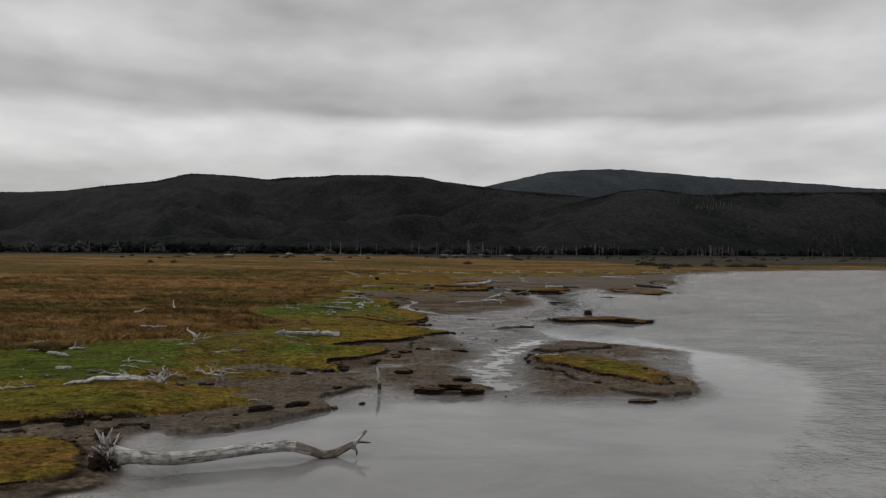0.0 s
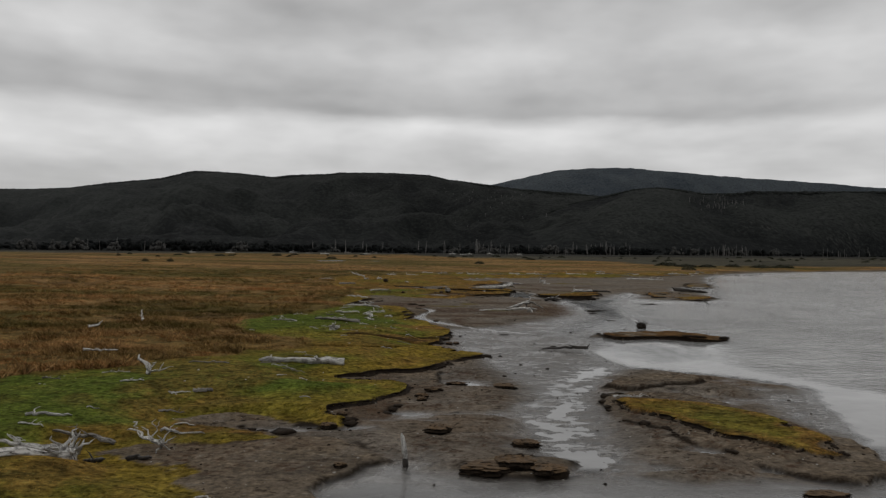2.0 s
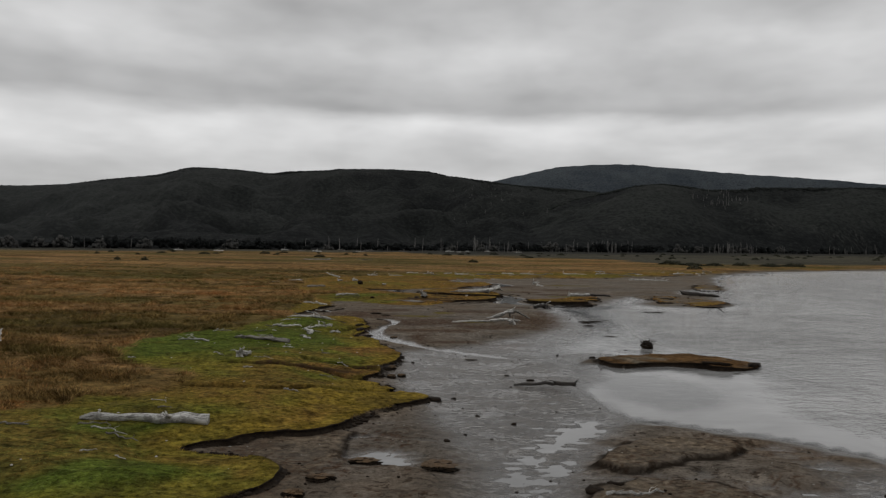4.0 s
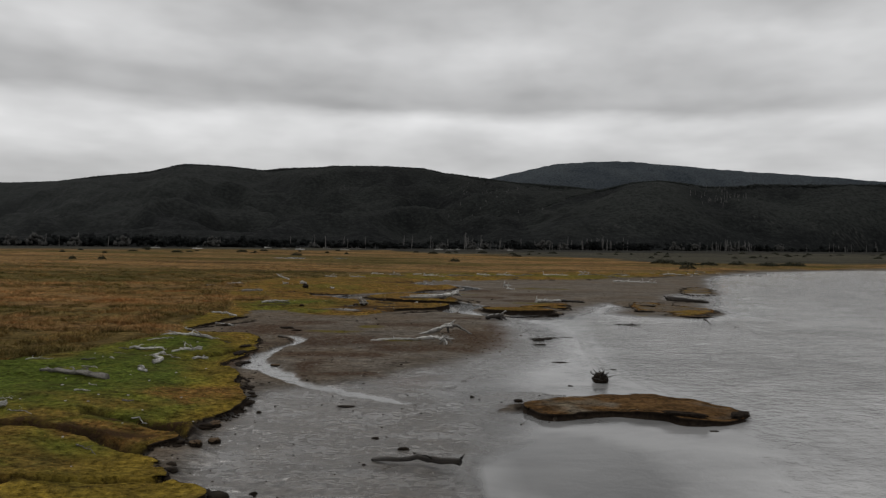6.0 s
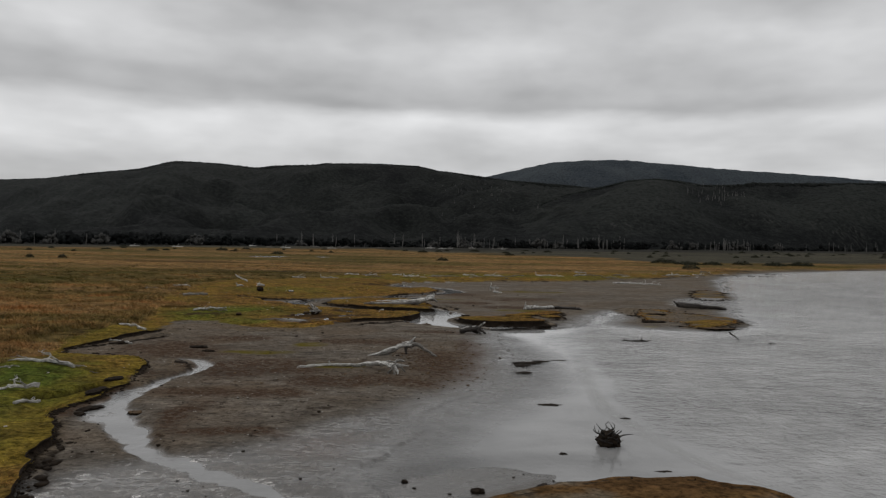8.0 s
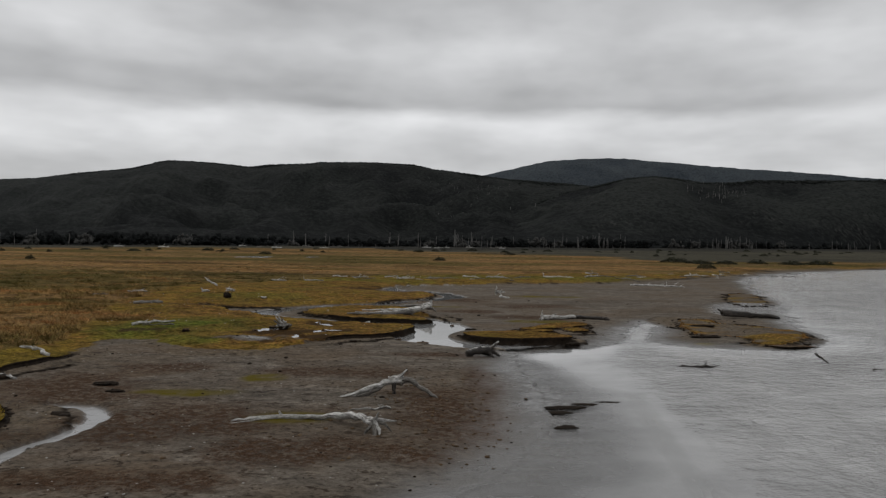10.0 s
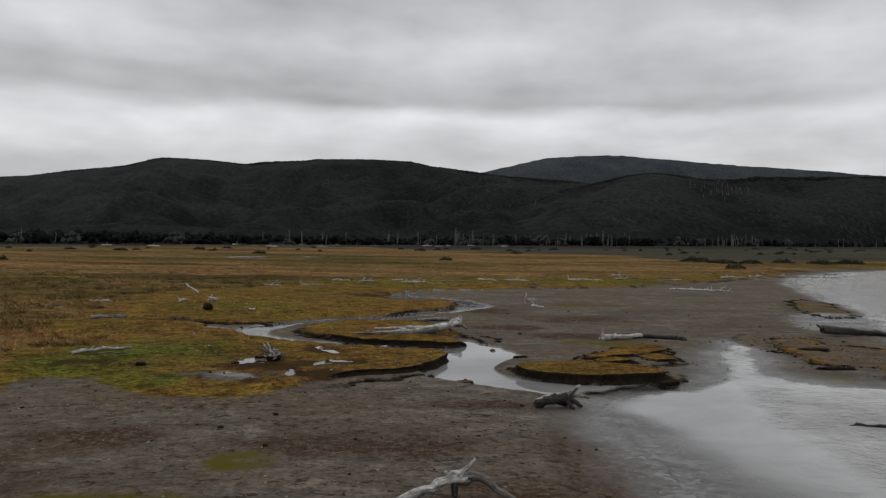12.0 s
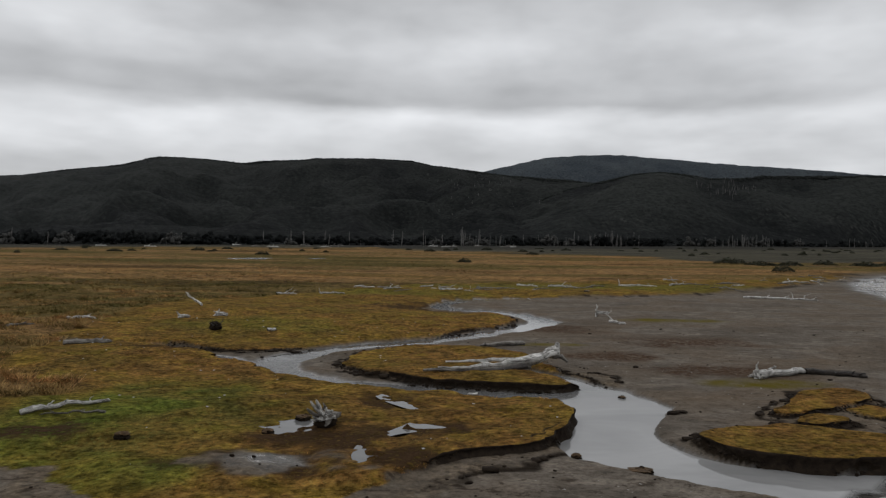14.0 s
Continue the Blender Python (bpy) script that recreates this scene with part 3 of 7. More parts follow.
SHELVES = [([(6.6, 31.8), (7.6, 33.2), (9.0, 34.7), (12.4, 34.9), (12.2, 33.4), (9.2, 31.8), (7.4, 31.0)], 0.30),
           ([(5.6, 27.8), (6.3, 24.4), (8.0, 21.6), (8.9, 18.8), (10.3, 17.6), (12.5, 18.4), (13.5, 20.5), (13.0, 22.6), (11.6, 26), (10.6, 29.6), (8.5, 30.6), (6.6, 30)], 0.20),
           ([(-12, 20.5), (-10, 21.7), (-8, 21.4), (-6, 21.9), (-4.4, 21.2), (-3.3, 19.6), (-3.7, 18.5), (-4.7, 17.6), (-5.3, 16.4), (-4.3, 14.8), (-5.2, 13.5), (-6.0, 12.0), (-8, 10.6), (-10, 10.7), (-12, 11.3), (-16, 10)], 0.20),
           ([(-0.5, 18.4), (0.1, 19.8), (1.7, 20.4), (2.6, 19.6), (2.4, 18.2), (1.2, 17.7)], 0.16),
           ([(-8, 24.5), (-4.6, 24.4), (-3.4, 27), (-2.0, 29.8), (-1.6, 33), (-1.2, 36), (-6, 35)], 0.17)]
RILLS = [([(3, 18.6), (3.1, 22.5), (2.6, 26.2), (4.1, 28.6), (4.4, 31), (6.1, 34.1), (7.8, 37.8)], 0.30, 0.045),
         ([(-4.8, 74.8), (-2.6, 74.5), (-2.0, 72.2), (-2.4, 69.6), (-3.3, 66.8), (-3.3, 63.6), (-1.9, 61.2), (-0.5, 59.0), (1.0, 57.1), (2.7, 55.7), (4.5, 54.5), (6.4, 53.4)], 0.34, 0.07),
         ([(11.2, 103), (8, 101.9), (4, 103), (0, 104.2), (-2.8, 106.2), (-4.5, 109), (-3.9, 111.6), (-1.5, 115.0), (1.8, 117.0), (5.7, 119.3), (12, 126.5), (13.8, 130.3), (11.2, 135.6), (5.0, 139.3), (5.5, 144),
           (7.4, 148.1), (14.4, 150.4)], 0.66, 0.16),
         ([(11, 103.6), (10.4, 106.4), (8.6, 107.6)], 0.5, 0.05), ([(-19, 116.6), (-15.4, 115.4), (-11.0, 114.0), (-7.5, 111.4), (-5, 109.6)], 0.38, 0.02)]
WET_FLATS = [[(-1.9, 92.6), (-0.4, 91.6), (1.0, 92.0), (-0.2, 93.2), (-1.4, 93.4)], [(1.2, 19), (4.4, 18.6), (5.6, 25), (6.6, 33), (9.5, 37.5), (8.6, 43), (9.6, 50), (9.2, 57), (9.4, 61.5), (8.0, 63.2), (6.2, 61.2), (4.6, 58.6), (2.6, 57.0), (0.6, 56.2), (-0.4, 55.4), (-0.6, 53), (-0.4, 45), (1.5, 37), (3, 30), (1.2, 24)],
             [(-4.4, 17.6), (-2.2, 20), (-1.4, 18), (-2.6, 17.2)], [(12.4, 23.5), (15, 24), (16.5, 32), (13.2, 31)], 
             [(13.5, 71), (17, 72), (17.5, 88), (14, 89)], [(36, 112), (42, 112), (48, 124), (42, 126)]]
RUST_EDGE = [(-900, 18), (-60, 23), (-25.4, 26), (-20.6, 25.6), (-20.1, 29.5), (-17.2, 31.5), (-14.8, 34.5), (-12.4, 37.3), (-9.3, 39), (-9.7, 43.5), (-15.5, 47), (-17.5, 54), (-14, 62), (-11.6, 68),
             (-11.2, 73), (-12, 78), (-12.2, 85), (-12.8, 95), (-16.5, 106), (-18.8, 118), (-19.4, 130), (-20, 140), (-10.6, 147), (-3, 160), (15, 171), (40, 175), (62, 186), (80, 203), (115, 232),
             (190, 264), (1500, 410), (1500, 1600), (-900, 1600)]
RUST_TUFT = [(-12.5, 99.6), (-10.9, 100.3), (-10.3, 101.6), (-12.2, 104.2), (-17, 105.5), (-17, 100)]
MOSS = [(2.3, 80.4, 1.1, 1.0), (-0.1, 77.0, 2.4, 0.7), (5.1, 72.9, 1.8, 1.0), (24, 130, 5, 1.4), (11.5, 116.5, 2.6, 0.7), (19.5, 104.8, 3.2, 1.2), (28.5, 93.6, 1.0, 0.5)]
LUSH = [(-7.5, 97.5, 6.5, 8.5, 0.85), (-5.6, 91.6, 3.6, 2.0, 0.85), (-8, 122, 9, 5, 0.55), (-14, 28, 9, 10, 0.6), (-6, 29, 5, 5, 0.5), (-8, 63, 5, 10, 0.6), (-12.5, 14.5, 4, 3, 0.5), (9.5, 24, 3.4, 5, 0.75), (30, 164, 44, 7, 0.65), (0, 152, 14, 4, 0.6), (-30, 175, 30, 4, 0.7)]
RUSTY = [(-2.8, 52.4, 2.6, 2.0), (-3.2, 46.6, 3, 1.2), (2.2, 94.0, 5.4, 5.0), (5.5, 99.0, 3.5, 3.0), (6.5, 124, 6, 7), (-1.5, 87.6, 4, 1.6), (4.5, 110, 4, 3.5), (-9.5, 13.2, 2.6, 1.4), (-6.0, 109, 4, 6), (-9.3, 23.0, 3.2, 0.9), (-13.0, 6.4, 3, 2), (0, 136, 6, 7)]
WRACK = [(-4.4, 64.5, 1.1, 3.6), (7.2, 58.4, 2.2, 1.9), (0.5, 62, 0.9, 3.0), (3, 59.6, 2.6, 0.7), (-5, 78, 3.5, 5), (0.5, 72, 5, 3.5), (6, 82, 4, 2), (11.0, 87.6, 3.4, 0.9), (12.6, 79, 1.0, 6), (10.6, 74, 2.6, 4.5), (6, 69, 5, 2), (-3, 83, 3, 1.5), (-4.5, 29, 1.5, 4), (1.0, 66, 4, 1.0), (20, 118, 5, 2.5), (14, 112, 3, 2), (18.5, 108, 5, 2.2), (12, 124, 6, 2.5)]
PUDDLES = [([(-2.3, 96.4), (-1.5, 95.4), (-0.7, 95.0), (-0.2, 95.6), (-0.4, 96.6), (-1.4, 96.8)], 0.39),
           ([(1.5, 93.9), (1.4, 92.9), (1.65, 92.0), (1.9, 92.3), (2.1, 93.1), (1.9, 93.8)], 0.38),
           ([(2.3, 94.8), (2.9, 95.4), (4.3, 95.7), (3.6, 96.2), (3.2, 96.7), (2.8, 96.0), (2.2, 95.1)], 0.39),
           ([(1.8, 101.0), (2.3, 100.4), (3.2, 98.9), (2.9, 98.7), (2.0, 99.9), (1.7, 100.6)], 0.38),
           ([(-41.5, 237), (-30, 239), (-29.6, 247), (-40, 246)], 1.06), ([(-26, 243), (-21, 243), (-20, 249), (-25.5, 248)], 1.06)]


BARE_PEAT = [(-8.8, 95, 2.2, 0.9), (0.6, 94.9, 3.0, 1.9), (-1.2, 92.3, 2.6, 0.9), (3.2, 92.6, 1.6, 1.2), (2.0, 99.8, 1.0, 1.4), (-4.6, 46.6, 3.6, 0.5), (-3.0, 48.0, 2.4, 0.35), (3.5, 95.6, 1.6, 0.8), (-9.5, 112.5, 3.2, 0.8), (6, 138, 7, 4)]
SOFT_EDGE = [(-9.2, 23.2, 4.0, 2.4), (-8.2, 16.2, 4.6, 4.6), (-12.5, 19.6, 3.5, 1.6), (-5, 90.5, 9, 4.2), (1.5, 88.5, 4.5, 3.4), (-2.0, 134, 10, 8), (8, 150, 12, 5)]
CRACKS = [[(-9.5, 40.6), (-6.9, 40.2), (-5.0, 40.1), (-4.1, 40.8), (-3.2, 41.3), (-1.5, 41.7), (-0.3, 42.4)], [(-9.4, 46.7), (-7.7, 46.3), (-6.2, 46.4), (-4.5, 46.4), (-3.0, 45.4), (-1.5, 44.6)], [(-5.5, 48.5), (-3.8, 48.2), (-2.2, 47.8), (-0.9, 47.1)],
           [(-6.4, 63.6), (-5.4, 64.8), (-4.6, 66.8)], [(-12.4, 12.6), (-10.2, 13.2), (-8.9, 14.6)]]
BLUFF = [(16.2, 52.4, 5.4, 2.8), (8.6, 96.4, 2.4, 3.4), (0.0, 103.8, 5, 1.6), (7.5, 103, 4.0, 1.4)]


def land(x, y):
    """Height of the ground and what covers it."""
    x, y = np.asarray(x, float), np.asarray(y, float)
    grow = 1 + step(60, 300, y) * 2
    wx = x + grow * (0.42 * fbm(x * 0.55, y * 0.55, 3, 11) + 0.17 * fbm(x * 1.5, y * 1.5, 2, 21) + 0.04 * fbm(x * 3.6, y * 3.6, 2, 25))
    wy = y + grow * (0.42 * fbm(x * 0.55, y * 0.55, 3, 31) + 0.17 * fbm(x * 1.5, y * 1.5, 2, 41) + 0.04 * fbm(x * 3.6, y * 3.6, 2, 45))
    turf = signed(MAIN_TURF, wx, wy, 8.0, 1)
    top = np.interp(y, [5, 30, 60, 85, 130, 250, 470, 700], [0.55, 0.80, 0.62, 0.46, 0.50, 0.85, 1.4, 2.0])
    near = signed(NEAR_TURF, wx, wy)
    top = np.where(near > turf, 0.42, top)
    turf = np.maximum(turf, near)
    brown = np.zeros_like(x)
    for k, (outline, h) in enumerate(ISLANDS):
        sd = signed(outline, wx, wy, 4.0) + (0.7 * fbm(x * 0.8, y * 0.8, 3, 49) if k == 0 else 0.0)
        top = np.where(sd > turf, h, top)
        brown = np.where((sd > turf) & (sd > -0.5), 1.0 if k == 1 else 0.25, brown)
        top = np.where(sd > -0.3, h - 0.10 + 0.14 * fbm(x * 0.5, y * 0.9, 3, 47) - 0.1 * step(16.5, 20.5, x), top) if k == 1 else top
        turf = np.maximum(turf, sd)
    river = signed(RIVER, wx, wy, 30.0)
    dry = np.clip(-river, 0, 30)
    mud = np.where(river > 0, -0.02 - 0.05 * np.clip(river, 0, 12), 0.015 + 0.125 * step(0, np.interp(y, [0, 40, 50, 90, 120], [1.6, 2.0, 5.0, 5.0, 3.0]), dry))
    mud = mud + 0.025 * fbm(x * 0.5, y * 0.5, 4, 51) + 0.012 * fbm(x * 3, y * 3, 3, 61)
    # the dry mud near the bay breaks into thin ledges
    level = 7 * fbm(x * 0.42, y * 1.0, 3, 641)
    part_way = level - np.floor(level)
    dry_zone = step(40, 34, y) * step(0.3, 1.2, dry)
    mud = mud + 0.035 * (np.floor(level) + step(0.40, 0.60, part_way)) * dry_zone
    riser = step(0.30, 0.40, part_way) * step(0.68, 0.58, part_way) * dry_zone * step(-0.15, 0.15, fbm(x * 0.6, y * 0.6, 2, 643))
    ledge = np.full_like(x, -9.0)
    for outline, h in SHELVES:
        sd = signed(outline, wx, wy, 3.0) + 0.35 * fbm(x * 0.9, y * 1.4, 3, 55)
        mud = mud + (np.maximum(h + 0.05 * fbm(x * 0.8, y * 0.8, 3, 57), mud) - mud) * step(-0.12, 0.14, sd)
        ledge = np.maximum(ledge, sd)
    flat = np.zeros_like(x)
    for outline in WET_FLATS:
        flat = np.maximum(flat, step(-1.2, 1.0, signed(outline, wx, wy, 3.0)))
    braid = 0.034 + 0.032 * fbm(x * 0.5, y * 0.9, 4, 71) + 0.030 * fbm(x * 1.3, y * 2.6, 3, 81) + 0.036 * fbm(x * 2.2, y * 4.4, 3, 83)
    flat = flat * step(-0.05, -0.5, ledge)
    mud = np.where(river > 0.3, mud, mud * (1 - flat) + braid * flat)
    bar = np.hypot((wx - 11.6) / 2.6, (wy - 54.2) / 2.2) + 0.3 * fbm(x * 0.7, y * 0.7, 2, 75)
    mud = np.where(bar < 1, np.maximum(mud, 0.03 * step(1, 0.75, bar) - 0.01), mud)
    ragged = turf + 0.14 * fbm(x * 1.1, y * 1.1, 2, 91)
    reach = 0.35 + 2.6 * np.clip(fbm(x * 0.14 + 4, y * 0.14, 2, 97) + 0.18, 0, 1) + 0.5 * fbm(x * 0.9, y * 1.3, 3, 95)
    ledge = np.maximum(ledge, turf + reach)
    bank = 0.76 * step(-0.14, 0.15, ragged) + 0.24 * step(-0.16, 0.16, turf + reach)
    hummock = 0.10 * fbm(x * 0.8, y * 0.8, 4, 101) + 0.12 * fbm(x * 0.13, y * 0.13, 3, 111)
    hummock = hummock + 0.035 * fbm(x * 2.4, y * 2.4, 2, 113) + 0.42 * fbm(x * 0.06, y * 0.2, 3, 117) * step(30, 70, y) * step(1.5, 7.0, turf)
    soft = np.zeros_like(x)
    for mx, my, ra, rb in SOFT_EDGE:
        soft = np.maximum(soft, step(1.2, 0.8, np.hypot((x - mx) / ra, (y - my) / rb)))
    bluff = step(1.3, 0.9, np.hypot((x - 16) / 4.6, (y - 93.6) / 3.4))
    for mx, my, ra, rb in BLUFF:
        bluff = np.maximum(bluff, step(1.3, 0.8, np.hypot((x - mx) / ra, (y - my) / rb)))
    ragged = ragged + soft * (0.9 * fbm(x * 0.45, y * 0.6, 3, 205) + 0.5 * fbm(x * 1.6, y * 2.2, 3, 207))
    lip = np.minimum(top, np.clip(0.42 + 0.45 * fbm(x * 0.16, y * 0.16, 2, 105), 0.22, 0.58))
    lip = lip * (1 - 0.72 * soft)
    lip = lip + (np.maximum(lip, top * 0.95) - lip) * bluff
    bank = bank + (step(-0.25, 0.6, ragged) - bank) * soft
    z = mud + (lip + (top - lip) * step(0.2, 5.0, turf) + hummock * step(0, 1.5, turf) - mud) * bank
    rx = wx + 0.9 * fbm(x * 0.45, y * 0.45, 2, 63) + 0.35 * fbm(x * 1.7, y * 1.7, 2, 65)
    ry = wy + 0.9 * fbm(x * 0.45, y * 0.45, 2, 67) + 0.35 * fbm(x * 1.7, y * 1.7, 2, 69)
    for k, (line, half, deep) in enumerate(RILLS):
        d = along(line, rx, ry) if k == 0 else along(line, wx + 0.4 * (rx - wx), wy + 0.4 * (ry - wy)) if k == 1 else along(line, wx, wy)
        if k == 1:
            d = d / np.interp(y, [53, 56, 59, 62.5, 66, 70, 76], [0.35, 0.5, 0.8, 1.25, 0.8, 0.6, 0.45])
        d = d + (0.35 if k == 0 else 0.12) * fbm(x * 1.2, y * 1.2, 3, 73) * (k < 2)
        if k < 2:
            veins = 0.055 * fbm(x * 1.5, y * 4.0, 4, 87 + k) + (0.006 if k == 0 else -0.015)
            z = np.where((z < 0.16) & (turf < -0.4), z + (veins - z) * step(2.2 if k == 0 else 1.2, 0.5, d), z)
        z = np.where(d < 2.6 * half, np.minimum(z, -deep + (0.22 * np.clip(fbm(x * 0.9, y * 0.8, 4, 89) + 0.08, 0, 1) if k < 2 else 0.0) + (deep + 0.1) * step(half * 0.55, half * 2.6, d) + (z - 0.1).clip(0, 9) * step(half * 0.9, half * 1.5, d)), z)
    z = z + (-0.12 - z) * step(-0.25, 0.25, signed(POOL, wx, wy))
    for outline, level in PUDDLES:
        span = 0.25 if y.size and outline[0][1] < 200 else 1.5
        ragx = x + 2.6 * span * fbm(x * 0.3 / span, y * 0.3 / span, 3, 161)
        ragy = y + 2.6 * span * fbm(x * 0.3 / span, y * 0.3 / span, 3, 165)
        sd = signed(outline, x, y, span * 8)
        z = z + (level + 0.015 - z) * step(-span * 6, -span * 3, sd)
        z = z + (level - 0.07 + 0.34 * np.clip(fbm(x * 0.5 / span, y * 0.6 / span, 3, 167) - 0.04, -0.15, 0.6) - z) * step(-span * 1.2, span * 0.4, signed(outline, ragx, ragy, 4.0))
    sd_rust = np.maximum(signed(RUST_EDGE, wx, wy, 8.0), signed(RUST_TUFT, wx, wy, 4.0))
    rust = step(-0.5, 0.8, sd_rust + 1.2 * fbm(x * 0.5, y * 0.5, 3, 121))
    lush = np.interp(y, [0, 16, 20, 33, 37, 46, 51, 60, 78, 92, 115, 150, 200], [0.5, 0.55, 1.1, 1.05, 0.45, 0.4, 1.0, 1.0, 0.55, 0.12, 0.15, 0.2, 0.2])
    green = np.clip(step(0.3, 3.2, turf + 2.0 * fbm(x * 0.35, y * 0.35, 3, 131)) * lush + 0.5 * fbm(x * 0.22, y * 0.3, 3, 141) + 0.25 * fbm(x * 0.9, y * 0.9, 2, 145), 0, 1)
    for mx, my, ra, rb, much in LUSH:
        green = np.maximum(green, np.clip(much * step(1.2, 0.4, np.hypot((wx - mx) / ra, (wy - my) / rb) + 0.4 * fbm(x * 0.5, y * 0.5, 3, 191)) + 0.25 * fbm(x * 0.9, y * 0.9, 2, 145), 0, 1))
    for mx, my, ra, rb in RUSTY:
        brown = np.maximum(brown, step(1.15, 0.6, np.hypot((wx - mx) / ra, (wy - my) / rb) + 0.45 * fbm(x * 0.6, y * 0.6, 3, 171)))
    brown = np.maximum(brown, np.clip(0.95 * step(80, 94, y) + 0.7 * fbm(x * 0.3, y * 0.4, 3, 185), 0, 1) * (1 - green) * step(80, 94, y))
    brown = np.maximum(brown, 0.6 * step(0.10, 0.35, fbm(x * 0.16, y * 0.22, 3, 181)) * step(0.2, 1.0, turf))
    brown = np.maximum(brown, 0.9 * step(0.95, 0.35, turf + 0.5 * fbm(x * 0.8, y * 0.8, 3, 187)) * step(4.5, 5.5, x) * step(40, 35, y))
    sparse = step(26, 29, x) * step(86, 90, y) * step(150, 140, y)
    cover = (1 - sparse * step(0.12, -0.06, fbm(x * 0.35, y * 0.7, 3, 241))) * step(-0.04 + 0.15 * bluff, 0.06 + 0.15 * bluff, ragged) * step(0.06 - 0.07 * soft, 0.2 - 0.13 * soft, z)
    bare = np.zeros_like(x)
    for mx, my, ra, rb in BARE_PEAT:
        bare = np.maximum(bare, step(1.25, 0.5, np.hypot((wx - mx) / ra, (wy - my) / rb) + 0.9 * fbm(x * 1.3, y * 1.3, 3, 251)))
    cover = cover * (1 - step(1.2, 0.7, np.hypot((wx + 0.9) / 2.1, (wy - 92.4) / 0.9) + 1.1 * fbm(x * 0.9, y * 1.2, 3, 253)))
    crack = np.zeros_like(x)
    for line in CRACKS:
        d = along(line, wx, wy, 4.0) + 0.28 * fbm(x * 1.1, y * 1.1, 3, 231)
        crack = np.maximum(crack, step(0.40, 0.14, d) * step(-0.3, 0.1, turf))
    z = z - 0.30 * crack
    peaty = step(1.0, 0.85, np.hypot((x - 16.2) / 6.0, (y - 52.4) / 3.4))
    moss = np.zeros_like(x)
    for mx, my, ra, rb in MOSS:
        moss = np.maximum(moss, step(1.15, 0.6, np.hypot((wx - mx) / ra, (wy - my) / rb)))
    stain = np.zeros_like(x)
    for mx, my, ra, rb in WRACK:
        stain = np.maximum(stain, step(1.3, 0.4, np.hypot((wx - mx) / ra, (wy - my) / rb) + 0.7 * fbm(x * 0.5, y * 0.5, 3, 197)))
    # ledge risers take the same dark brown as the wrack patches
    stain = np.maximum(stain, riser * (1 - flat))
    wet = np.maximum(np.clip(1 - (z - 0.005) / 0.09, 0, 1), 0.4 * step(1.3, 0.8, np.hypot((wx + 0.9) / 1.8, (wy - 92.4) / 0.7))) * (1 - cover)
    limit = np.interp(x, [-300, -150, -71, -20, 15, 61, 72, 84, 120, 200, 400], [300, 320, 370, 390, 335, 320, 300, 258, 256, 285, 350])
    far = step(-10, 14, y - limit + 44 * fbm(x * 0.03, y * 0.06, 4, 151))
    heath = step(-30, 20, y - np.interp(x, [-200, -60, 0, 60, 120, 300], [360, 410, 385, 400, 450, 540]) + 60 * fbm(x * 0.012, y * 0.04, 3, 155))
    gaps = step(-0.16, 0.14, fbm(x * 0.33, y * 0.33, 3, 221))
    gaps = np.maximum(0.25 + 0.75 * gaps, bluff)
    return dict(ledge=ledge, soft=soft, bluff=bluff, z=z, turf=cover, rust=rust, brown=np.maximum(brown, peaty), flat=flat * (1 - cover), green=green, rim=np.interp(y, [60, 80], [0.45, 0.8]) * step(2.2, 0.3, turf) * (1 - rust) * (1 - brown), bank=np.maximum(0.85 * crack, np.maximum((1 - soft) * gaps * step(-0.34 - 0.22 * bluff, -0.16 - 0.22 * bluff, ragged) * step(0.09 + 0.14 * bluff, 0.02 + 0.14 * bluff, ragged) * step(-0.03, 0.03, z), 0.95 * step(-0.34, -0.14, ledge) * step(0.16, 0.0, ledge) * step(-0.14, 0.06, fbm(x * 0.5, y * 0.5, 2, 99)) * (z > 0.01) * (1 - soft * step(60, 80, y)))), shelf=step(-0.1, 0.2, ledge) * (1 - cover), peaty=peaty, moss=moss, wet=np.maximum(wet, 0.8 * flat * (1 - cover)), far=far, heath=heath, bare=bare, stain=stain, edge=ragged, river=river, soak=step(np.interp(y, [0, 40, 50, 120], [0.7, 1.2, 1.7, 1.7]), 0.0, dry + 0.8 * fbm(x * 0.6, y * 0.6, 3, 77)) * (1 - cover) * step(-0.05, -0.6, ledge))


def spread(lo, a, b, hi, fine, rate_lo, rate_hi):
    mid = list(np.arange(a, b, fine))
    left, s, v = [], fine, a
    while v > lo:
        s *= rate_lo
        v -= s
        left.append(v)
    right, s, v = [], fine, mid[-1]
    while v < hi:
        s *= rate_hi
        v += s
        right.append(v)
    return np.array(left[::-1] + mid + right)


